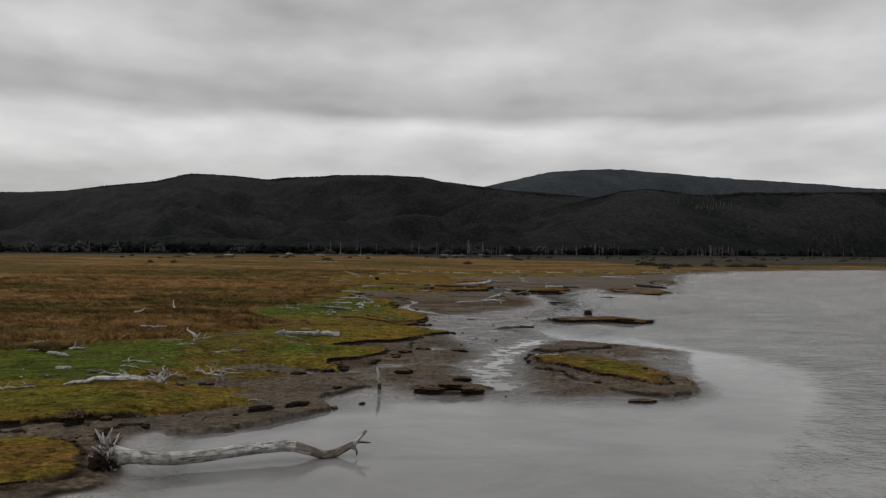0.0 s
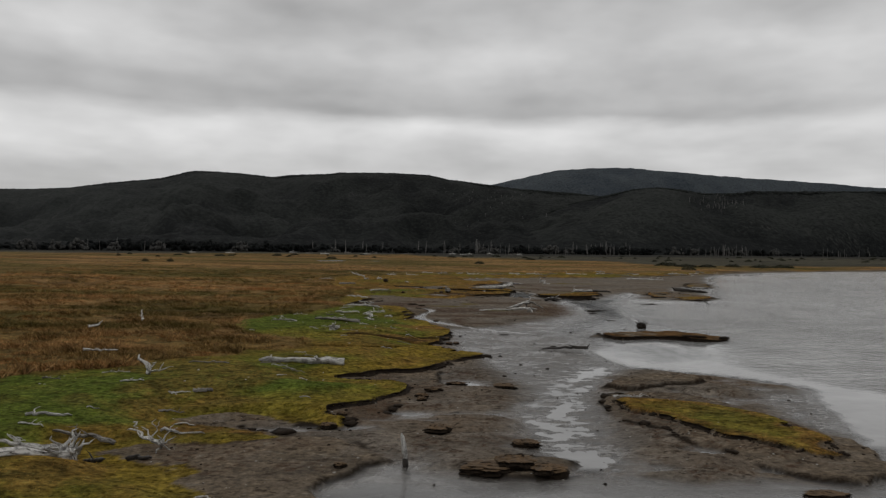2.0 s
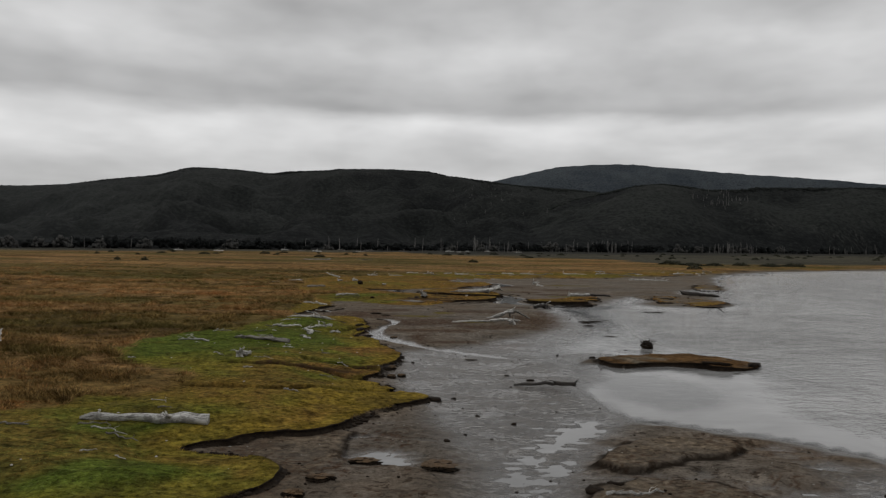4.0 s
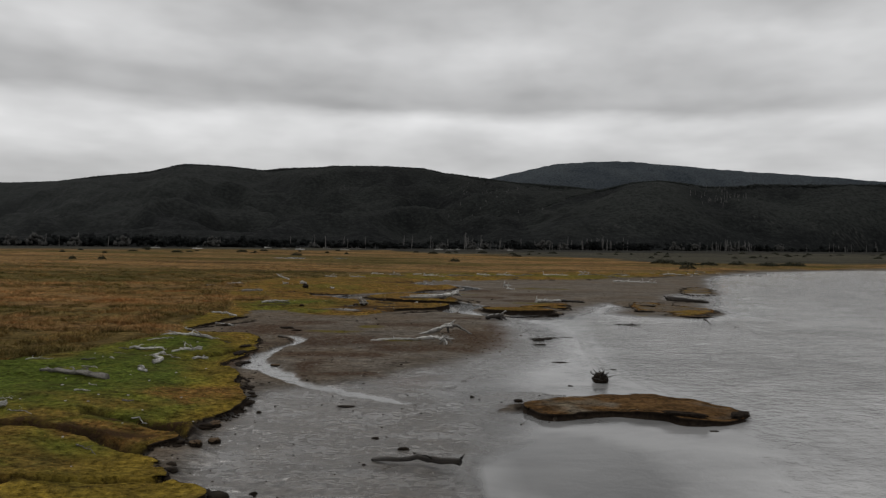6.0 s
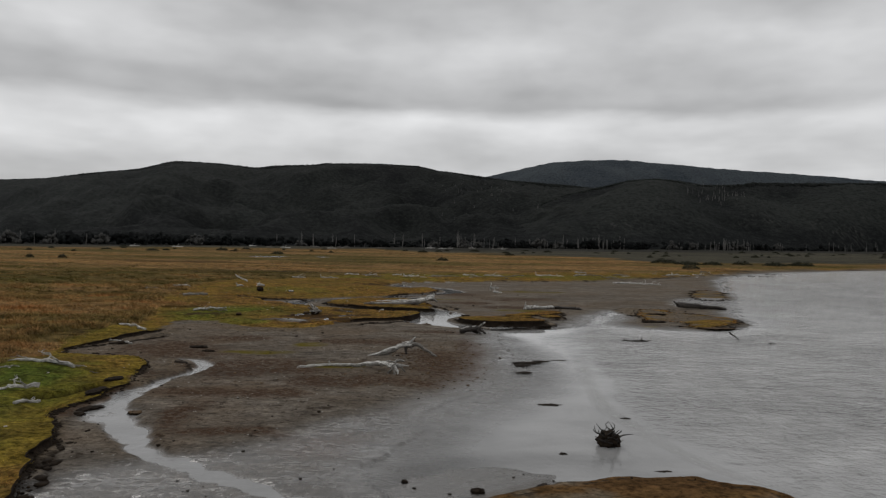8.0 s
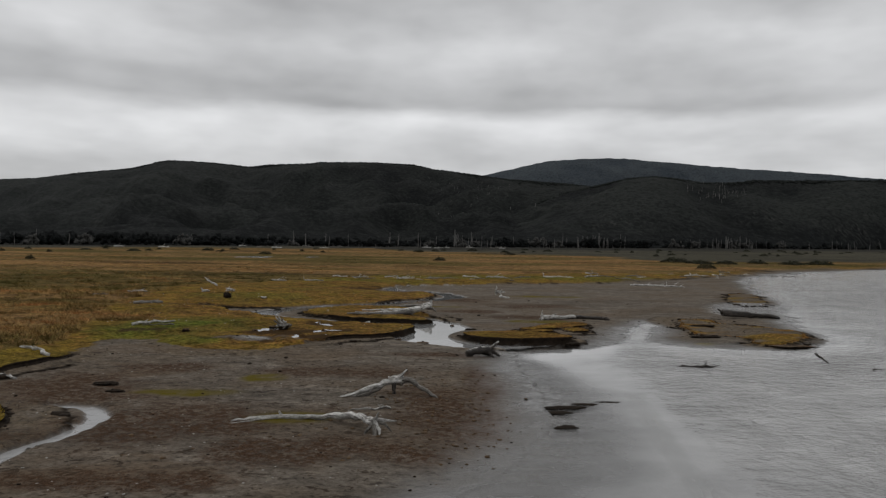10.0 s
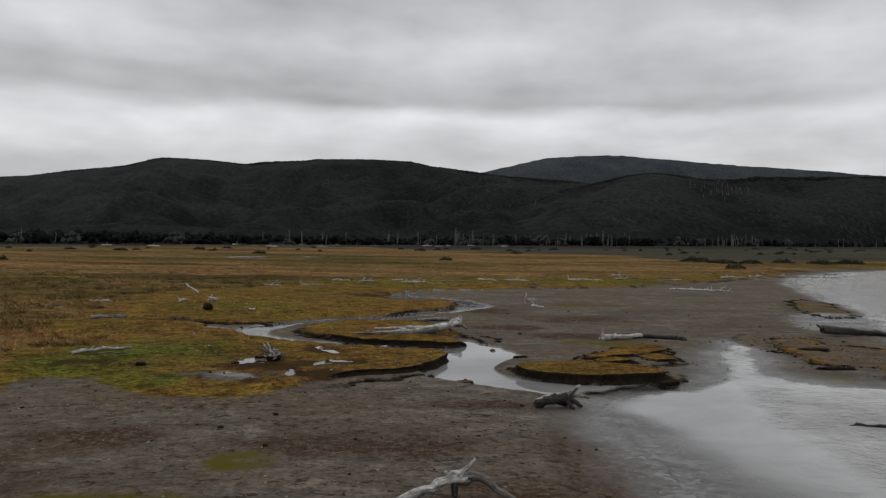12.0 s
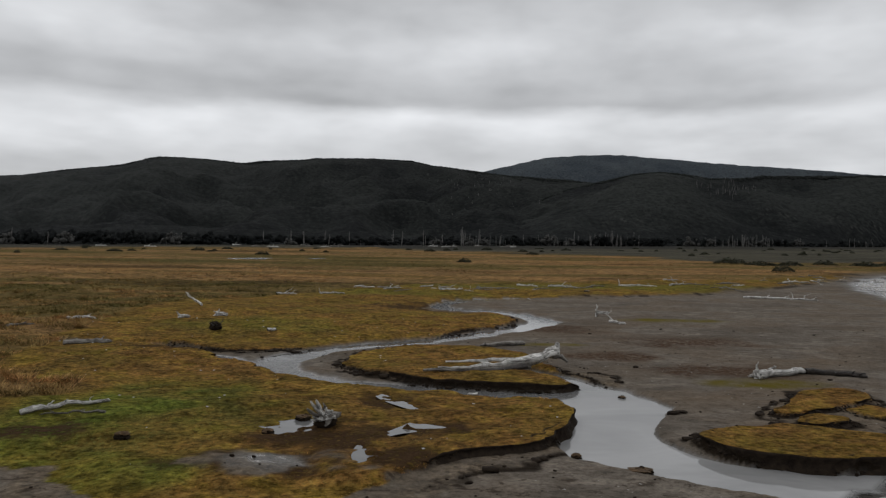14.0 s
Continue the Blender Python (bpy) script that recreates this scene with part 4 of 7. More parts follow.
def sheet(name, xs, ys, zfun, mat, attributes=()):
    gx, gy = np.meshgrid(xs, ys)
    f = zfun(gx.ravel(), gy.ravel())
    n, w, h = gx.size, len(xs), len(ys)
    me = bpy.data.meshes.new(name)
    idx = np.arange(n).reshape(h, w)
    quads = np.stack([idx[:-1, :-1], idx[:-1, 1:], idx[1:, 1:], idx[1:, :-1]], -1).reshape(-1, 4)
    me.vertices.add(n)
    me.vertices.foreach_set("co", np.stack([gx.ravel(), gy.ravel(), f["z"]], 1).ravel().astype(np.float32))
    me.loops.add(quads.size)
    me.loops.foreach_set("vertex_index", quads.ravel().astype(np.int32))
    me.polygons.add(len(quads))
    me.polygons.foreach_set("loop_start", np.arange(0, quads.size, 4, dtype=np.int32))
    me.update(calc_edges=True)
    me.polygons.foreach_set("use_smooth", np.ones(len(quads), bool))
    for a in attributes:
        layer = me.attributes.new(a, "FLOAT", "POINT")
        layer.data.foreach_set("value", f[a].astype(np.float32))
    me.materials.append(mat)
    return new(name, me)


COVER = ("turf", "rust", "green", "moss", "wet", "far", "brown", "flat", "rim", "bank", "shelf", "soak", "stain", "peaty", "heath", "bare")
ground = sheet("ground", spread(-900, -15, 23, 1400, 0.115, 1.055, 1.05), spread(-190, 3, 112, 1500, 0.115, 1.12, 1.026), land, GROUND, COVER)
tagged(ground, "tidal marsh ground of brown mud, green turf and rust-coloured grassland", "ground", "", "structure")

SLICK = [(20.5, 92), (18.7, 79), (17.9, 70), (17.2, 64), (17.4, 60), (18.4, 56.5), (19.2, 53), (17.0, 46), (14.6, 40), (16.5, 34), (20.0, 29), (19.5, 22), (13, 13), (5, 3.5), (0, -6), (-4, -40)]


BEDS = [(10.6, 54.4, 2.4, 2.8, 0.4), (13.4, 57.0, 3.0, 0.8, 0.3), (12.6, 44.6, 2.6, 4.2, 0.5), (10.8, 54.2, 2.2, 2.4, 0.4), (-6.5, 12.6, 1.6, 2.0, 0.4), (-3.6, 15.4, 1.8, 1.6, 0.3), (15.0, 50.6, 2.6, 0.8, 0.3)]


def river_surface(x, y):
    shore = signed(RIVER, x, y, 40.0)
    p = rounded(SLICK, False, 1)
    d, _ = line_distance(p, x, y, False)
    side = np.interp(y, p[::-1, 1], p[::-1, 0])
    open_water = step(-1.0, 6.0, x - side)
    ripple = 0.04 + 0.95 * open_water * step(0.2, 2.5, d) + 0.06 * step(1, 6, shore)
    ripple = ripple * np.interp(y, [0, 20, 60], [0.6, 0.8, 1.0])
    # raised on open, deeper water too: sky reflection put into the colour
    shallow = np.clip(step(10, 1, shore) + step(2, -4, x - side), 0, 1) * step(22, 44, y) * step(6, 11, x)
    shallow = np.maximum(np.maximum(0.34 * shallow, 0.30 * step(38, 28, y) * step(30, 20, x)), (0.34 + 0.14 * step(62, 88, y)) * step(20, 30, y + 0.6 * np.maximum(x - 6, 0))) + 0.40 * open_water * np.interp(y, [0, 30, 45, 75, 110], [0.2, 0.6, 1.1, 1.3, 1.6])
    bed = land(x, y)["river"]
    shallow = np.where((bed < -0.6) & (x < 24), shallow * np.interp(y, [20, 88, 100, 104], [0.8, 0.8, 0.6, 0.1]), shallow)
    for mx, my, ra, rb, much in BEDS:
        shallow = shallow - much * step(1.2, 0.7, np.hypot((x - mx) / ra, (y - my) / rb) + 0.3 * fbm(x * 0.5, y * 0.5, 3, 431))
    shallow = np.clip(shallow, 0, 1)
    ripple = ripple * (1 - 0.8 * step(5.0, 1.0, shore) * step(80, 88, y))
    ripple = np.where((bed < -0.6) & (x < 8) & (y > 52) & (y < 78), 0.18, ripple)
    wide = np.interp(y, [-10, 6, 18, 22, 44, 52, 78, 86, 90], [1.0, 2.6, 2.0, 0.4, 0.6, 4.2, 4.8, 2.6, 0.4]) * step(26, 20, x)
    thin = np.where(bed > -1.6, step(1.0, 0.0, bed / np.maximum(wide, 0.05)), 0.0)
    thin = np.where((bed < -1.6) & (x < 10) & (y > 100), 0.5 * step(101, 104, y), thin)
    return dict(z=np.zeros_like(x), ripple=ripple, shallow=shallow, thin=thin)


water = sheet("water", spread(-60, -16, 30, 1400, 0.6, 1.2, 1.07), spread(-190, 0, 100, 420, 0.6, 1.2, 1.05), river_surface, WATER, ("ripple", "shallow", "thin"))
tagged(water, "calm grey river water with fine wind ripples", "water", "", "structure")


# bright reflection along the slick, painted as a soft pale ribbon
SLICK_SHEEN, sheen_add = material("painted_slick_sheen")
sheen_p = place(sheen_add)
sheen_s = sheen_add("ShaderNodeBsdfPrincipled", ins={"Base Color": (0.42, 0.42, 0.41, 1), "Roughness": 0.5})
sheen_c = sheen_add("ShaderNodeBsdfTransparent")
sheen_edge = sheen_add("ShaderNodeUVMap", uv_map="across").outputs[0]
sheen_x = sheen_add("ShaderNodeSeparateXYZ", ins={0: sheen_edge}).outputs[0]
sheen_f = math_node(sheen_add, "MULTIPLY", math_node(sheen_add, "MULTIPLY", sheen_x, math_node(sheen_add, "SUBTRACT", 1.0, sheen_x)), math_node(sheen_add, "MULTIPLY", math_node(sheen_add, "MULTIPLY", sheen_x, math_node(sheen_add, "SUBTRACT", 1.0, sheen_x)), ramp(sheen_add, noise_tex(sheen_add, sheen_p, 0.5, 3, 0.6), [(0.35, (2.5,)), (0.6, (7.0,))])), clamp=True)
sheen_m = sheen_add("ShaderNodeMixShader", ins={0: sheen_f, 1: sheen_c.outputs[0], 2: sheen_s.outputs[0]})
sheen_add("ShaderNodeOutputMaterial", ins={0: sheen_m.outputs[0]})


def sheen_line(line):
    p = rounded(line, False, 3)
    d = np.gradient(p, axis=0)
    d /= np.linalg.norm(d, axis=1)[:, None]
    side = np.stack([-d[:, 1], d[:, 0]], 1) * (0.55 + 0.25 * fbm(p[:, 0] * 0.6, p[:, 1] * 0.6, 2, 441))[:, None]
    bm = bmesh.new()
    uv = bm.loops.layers.uv.new("across")
    rows = [(bm.verts.new((*(q - w), 0.004)), bm.verts.new((*(q + w), 0.004))) for q, w in zip(p, side)]
    for (a, b), (c, e) in zip(rows, rows[1:]):
        f = bm.faces.new((a, b, e, c))
        for loop, u in zip(f.loops, (0, 1, 1, 0)):
            loop[uv].uv = (u, 0)
    me = bpy.data.meshes.new("foam")
    bm.to_mesh(me)
    bm.free()
    me.materials.append(SLICK_SHEEN)
    tagged(new("foam", me), "thin pale thread of foam on the river", "foam", "", "structure")


sheen_line([(19.2, 78.3), (17.9, 69.3), (17.4, 63.8), (17.9, 61.6), (18.3, 58.9), (18.9, 56.6), (20.6, 54.0)])


# ---- hills and woods ----
def profile(pairs, x):
    return np.interp(x, [p[0] for p in pairs], [p[1] for p in pairs])


def foot_line(x):
    return np.clip(475 + 0.5 * x, 330, 780)


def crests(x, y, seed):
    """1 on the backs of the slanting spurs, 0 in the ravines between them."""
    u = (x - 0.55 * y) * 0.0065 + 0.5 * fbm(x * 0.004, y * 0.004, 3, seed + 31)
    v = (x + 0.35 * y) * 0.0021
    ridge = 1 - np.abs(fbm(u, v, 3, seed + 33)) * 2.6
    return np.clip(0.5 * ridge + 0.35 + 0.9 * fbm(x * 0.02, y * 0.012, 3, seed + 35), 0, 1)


def hill_point(xr, v, pairs, foot, ridge_y, seed, gully):
    """A place on a hillside. xr: where its fall line meets the ridge; v runs from 0 at the foot to 1 at the ridge and on down the back."""
    slope = xr / ridge_y
    y0 = foot / (1 - 0.5 * np.clip(slope, -0.9, 0.7))
    y = y0 + (ridge_y - y0) * v
    x = slope * y
    u = np.clip(v, 0, 1)
    rise = np.where(v < 1, (1 - (1 - u) ** 1.7) * y / ridge_y, 1 - 1.4 * (v - 1))
    wave = np.sin(u * math.pi)
    rough = fbm(x * 0.007 + 3, y * 0.007, 4, seed) * gully * wave - np.abs(fbm(x * 0.011, y * 0.005 + 5, 3, seed + 9)) * gully * 1.6 * wave
    rough = np.minimum(rough, 0.0) + 0.35 * np.maximum(rough, 0) + (crests(x, y, seed) - 0.75) * gully * 0.55 * wave
    return x, y, 1.2 + profile(pairs, xr) * rise + rough


def hill(name, label, xs, foot, ridge_y, pairs, mat, seed, gully, rows=60, lumps=1.5):
    vs = np.concatenate([np.linspace(0, 1, rows), np.linspace(1.05, 1.5, 8)])
    gx, gv = np.meshgrid(xs, vs)
    x, y, z = hill_point(gx.ravel(), gv.ravel(), pairs, foot, ridge_y, seed, gully)
    z = z + (lumps * fbm(x * 0.06, y * 0.06, 3, seed + 20) + 0.8 * lumps * fbm(x * 0.22, y * 0.16, 2, seed + 25)) * np.clip(gv.ravel() * 5, 0, 1)
    me = bpy.data.meshes.new(name)
    w, h = len(xs), len(vs)
    idx = np.arange(w * h).reshape(h, w)
    quads = np.stack([idx[:-1, :-1], idx[:-1, 1:], idx[1:, 1:], idx[1:, :-1]], -1).reshape(-1, 4)
    me.from_pydata(np.stack([x, y, z], 1).tolist(), [], quads.tolist())
    me.polygons.foreach_set("use_smooth", np.ones(len(me.polygons), bool))
    me.materials.append(mat)
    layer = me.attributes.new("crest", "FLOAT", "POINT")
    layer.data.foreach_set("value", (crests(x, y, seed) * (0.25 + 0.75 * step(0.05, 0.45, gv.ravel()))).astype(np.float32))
    return tagged(new(name, me), label, "hill", "", "structure")


FRONT = [(-1300, 40), (-1000, 62), (-800, 82), (-652, 83), (-583, 86), (-523, 95), (-437, 104), (-394, 115), (-377, 117), (-308, 114), (-260, 109), (-230, 113), (-178, 115), (-151, 118), (-64, 118), (-12, 116),
         (23, 109), (97, 101), (128, 97), (216, 92), (269, 87), (400, 70), (900, 60)]
SPUR = [(60, 0), (110, 36), (161, 57), (199, 66), (231, 74), (264, 77), (290, 75), (316, 71), (355, 72), (374, 75), (419, 75), (529, 77), (760, 80), (1100, 70)]
MOUNTAIN = [(-1500, 130), (-1200, 118), (-1000, 100), (-600, 80), (-100, 90), (61, 148), (156, 168), (236, 188), (324, 209), (471, 217), (530, 215), (648, 207), (796, 197), (944, 190), (1194, 175), (1700, 150)]

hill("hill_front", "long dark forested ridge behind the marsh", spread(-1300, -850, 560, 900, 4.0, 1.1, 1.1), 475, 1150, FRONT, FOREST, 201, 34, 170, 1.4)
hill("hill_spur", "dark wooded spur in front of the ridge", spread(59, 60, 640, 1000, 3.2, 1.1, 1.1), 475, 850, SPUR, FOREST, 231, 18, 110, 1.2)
hill("hill_far", "distant blue-grey mountain under the cloud", np.arange(-1500, 1700, 12.0), 1200, 1900, MOUNTAIN, FOREST_HAZED, 261, 20, 46, 1.8)

ICO_V = np.array([(s * a, b * 1.618, 0) for s in (1, -1) for a in (1,) for b in (1, -1)] + [(0, s, b * 1.618) for s in (1, -1) for b in (1, -1)] + [(b * 1.618, 0, s) for s in (1, -1) for b in (1, -1)], float)
ICO_V /= np.linalg.norm(ICO_V[0])


def ico_faces():
    v = ICO_V
    out = []
    for i in range(12):
        for j in range(i + 1, 12):
            for k in range(j + 1, 12):
                if max(np.linalg.norm(v[i] - v[j]), np.linalg.norm(v[j] - v[k]), np.linalg.norm(v[i] - v[k])) < 1.1:
                    n = np.cross(v[j] - v[i], v[k] - v[i])
                    out.append((i, j, k) if n @ v[i] > 0 else (i, k, j))
    return np.array(out)


ICO_F = ico_faces()


def bulk(name, verts, faces, mat, smooth=False):
    """One mesh of triangles from arrays."""
    me = bpy.data.meshes.new(name)
    me.vertices.add(len(verts))
    me.vertices.foreach_set("co", np.asarray(verts, np.float32).ravel())
    me.loops.add(faces.size)
    me.loops.foreach_set("vertex_index", faces.ravel().astype(np.int32))
    me.polygons.add(len(faces))
    me.polygons.foreach_set("loop_start", np.arange(0, faces.size, faces.shape[1], dtype=np.int32))
    me.update(calc_edges=True)
    if smooth:
        me.polygons.foreach_set("use_smooth", np.ones(len(faces), bool))
    me.materials.append(mat)
    return new(name, me)


def blobs(name, x, y, z, rx, rz, mat, rng, jitter=0.28, smooth=False):
    n = len(x)
    size = np.stack([rx, rx, rz], 1)[:, None, :]
    turn = rng.uniform(0, 6.28, n)
    c, s = np.cos(turn)[:, None], np.sin(turn)[:, None]
    b = ICO_V[None] * (1 + rng.uniform(-jitter, jitter, (n, 12, 1)))
    b = np.stack([b[..., 0] * c - b[..., 1] * s, b[..., 0] * s + b[..., 1] * c, b[..., 2]], -1) * size
    v = (b + np.stack([x, y, z], 1)[:, None, :]).reshape(-1, 3)
    f = (ICO_F[None] + 12 * np.arange(n)[:, None, None]).reshape(-1, 3)
    return bulk(name, v, f, mat, smooth)


rng = np.random.default_rng(7)


def wood_on(name, label, lo, hi, ridge_y, pairs, seed, gully, count, mat):
    x, y, z = hill_point(rng.uniform(lo, hi, count), 1.0 - np.abs(rng.normal(0, 0.022, count)), pairs, 475, ridge_y, seed, gully)
    r = rng.uniform(0.9, 2.2, count)
    ob = blobs(name, x, y, z, r, r * rng.uniform(0.4, 0.8, count), mat, rng, 0.3, True)
    layer = ob.data.attributes.new("crest", "FLOAT", "POINT")
    layer.data.foreach_set("value", np.repeat(rng.uniform(0.7, 1.0, count), 12).astype(np.float32))
    tagged(ob, label, "forest", "", "stuff")


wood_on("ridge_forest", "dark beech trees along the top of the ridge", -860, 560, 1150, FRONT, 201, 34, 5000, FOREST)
wood_on("spur_forest", "dark trees along the top of the wooded spur", 110, 640, 850, SPUR, 231, 18, 2200, FOREST)
# the belt of trees along the foot of the hills
tx = rng.uniform(-520, 700, 5200)
ty = foot_line(tx) + rng.uniform(-4, 60, 5200)
tr = rng.uniform(0.8, 2.2, 5200)
lift = 0.4 + 0.6 * step(-0.35, 0.3, fbm(tx * 0.02, ty * 0.02, 3, 301))
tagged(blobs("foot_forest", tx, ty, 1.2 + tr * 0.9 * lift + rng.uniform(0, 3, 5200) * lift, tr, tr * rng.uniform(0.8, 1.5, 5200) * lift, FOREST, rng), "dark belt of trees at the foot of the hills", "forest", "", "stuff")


# bare grey thickets and dark bushes where the wood meets the marsh
BARE = speckled("bare_grey_twigs", (0.020, 0.020, 0.019), (0.085, 0.083, 0.078), 1.2, 1.0, 0.05)


def thicket(name, label, domes, mat, each=34):
    xs, ys, zs, rs = [], [], [], []
    for cx, w, h in domes:
        a, u = rng.uniform(0, 6.28, each), rng.uniform(0, 1, each) ** 0.5
        xs.append(cx + np.cos(a) * u * w / 2)
        ys.append(foot_line(cx) - 6 + np.sin(a) * u * w / 3)
        zs.append(1.2 + h * np.sqrt(1 - (u * 0.96) ** 2) * rng.uniform(0.3, 1.0, each))
        rs.append(rng.uniform(0.35, 0.9, each) * (0.6 + h / 8))
    r = np.concatenate(rs)
    tagged(blobs(name, np.concatenate(xs), np.concatenate(ys), np.concatenate(zs), r, r * 1.1, mat, rng, 0.4), label, "thicket", "", "stuff")


thicket("bare_thicket", "bare grey bushes along the forest edge", [(-208, 9, 5.5), (-196, 8, 5), (-187, 9, 6), (-172, 6, 5), (-152, 9, 5.5), (-112, 11, 6), (-62, 6, 3.5), (12, 8, 4), (30, 9, 5), (40, 6, 5), (82, 12, 7), (96, 8, 5), (190, 10, 7), (206, 8, 6), (250, 14, 6), (292, 10, 6)], BARE)
thicket("dark_thicket", "near-black evergreen bushes along the forest edge", [(-262, 16, 6), (-248, 14, 7), (-234, 15, 6.5), (-222, 12, 5.5), (-164, 10, 5), (-140, 14, 6), (-128, 12, 6), (-98, 12, 5), (-84, 12, 5), (-40, 14, 5), (-20, 12, 4), (58, 14, 6), (70, 12, 5), (118, 16, 7), (140, 18, 6), (160, 14, 6)], FOREST, 60)

# ---- wood, clods and shrubs ----
def part(name, bm, mat, parent, label=""):
    me = bpy.data.meshes.new(name)
    bm.to_mesh(me)
    bm.free()
    me.materials.append(mat)
    ob = new(name, me)
    ob.parent = parent
    if label:
        tagged(ob, label)
    return ob


def tube(bm, pts, radii, sides=8, rough=0.12, seed=0, flat=1.0):
    """A tapered, knotty limb along pts, closed at both ends."""
    uv = bm.loops.layers.uv.get("bark") or bm.loops.layers.uv.new("bark")
    pts = [Vector(p) for p in pts]
    rings, run = [], [0.0]
    r = random.Random(seed)
    for a, b in zip(pts, pts[1:]):
        run.append(run[-1] + (b - a).length)
    for k, (p, rad) in enumerate(zip(pts, radii)):
        d = (pts[min(k + 1, len(pts) - 1)] - pts[max(k - 1, 0)]).normalized()
        side = d.cross(Vector((0, 0, 1)))
        side = side.normalized() if side.length > 0.05 else Vector((1, 0, 0))
        over = side.cross(d).normalized()
        ring = []
        for s in range(sides):
            a = 2 * math.pi * s / sides
            lobe = 1 + 1.1 * rough * math.cos(3 * a + seed + run[k] * 0.7) + 0.7 * rough * math.cos(5 * a + seed * 2)
            q = rad * lobe * (1 + rough * (noise.noise(Vector((math.cos(a) * 1.5, math.sin(a) * 1.5, run[k] * 1.3 + seed))) * 1.6 + r.uniform(-0.4, 0.4)))
            ring.append(bm.verts.new(p + side * (q * math.cos(a)) + over * (q * math.sin(a) * flat)))
        rings.append(ring)
    for k in range(len(rings) - 1):
        for s in range(sides):
            t = (s + 1) % sides
            f = bm.faces.new((rings[k][s], rings[k][t], rings[k + 1][t], rings[k + 1][s]))
            f.smooth = True
            for loop, (u, v) in zip(f.loops, ((s, k), (s + 1, k), (s + 1, k + 1), (s, k + 1))):
                loop[uv].uv = (u / sides, run[v] + seed * 0.37)
    for ring, flip in ((rings[0], True), (rings[-1], False)):
        c = bm.verts.new(sum((v.co for v in ring), Vector()) / sides + Vector((r.uniform(-0.2, 0.2), r.uniform(-0.2, 0.2), 0)) * radii[0] * 0.6)
        for s in range(sides):
            a, b = ring[s], ring[(s + 1) % sides]
            f = bm.faces.new((b, a, c) if flip else (a, b, c))
            for loop in f.loops:
                loop[uv].uv = (0.5, seed * 0.37)


def bend(a, b, n, sway, r, sag=0.0):
    """A wandering line from a to b."""
    a, b = Vector(a), Vector(b)
    d = b - a
    side = d.cross(Vector((0, 0, 1)))
    side = side.normalized() if side.length > 1e-4 else Vector((1, 0, 0))
    ph, w = r.uniform(0, 6), r.uniform(1.5, 4.0)
    out = []
    for k in range(n):
        t = k / (n - 1)
        e = math.sin(math.pi * t)
        out.append(a + d * t + side * (sway * e * math.sin(ph + w * t * 2)) + Vector((0, 0, sag * e + sway * 0.25 * e * math.sin(ph * 2 + w * t))))
    return out


COUNT = [0]


def ground_at(points):
    p = np.array(points, float)
    return np.maximum(land(p[:, 0], p[:, 1])["z"], -0.05)


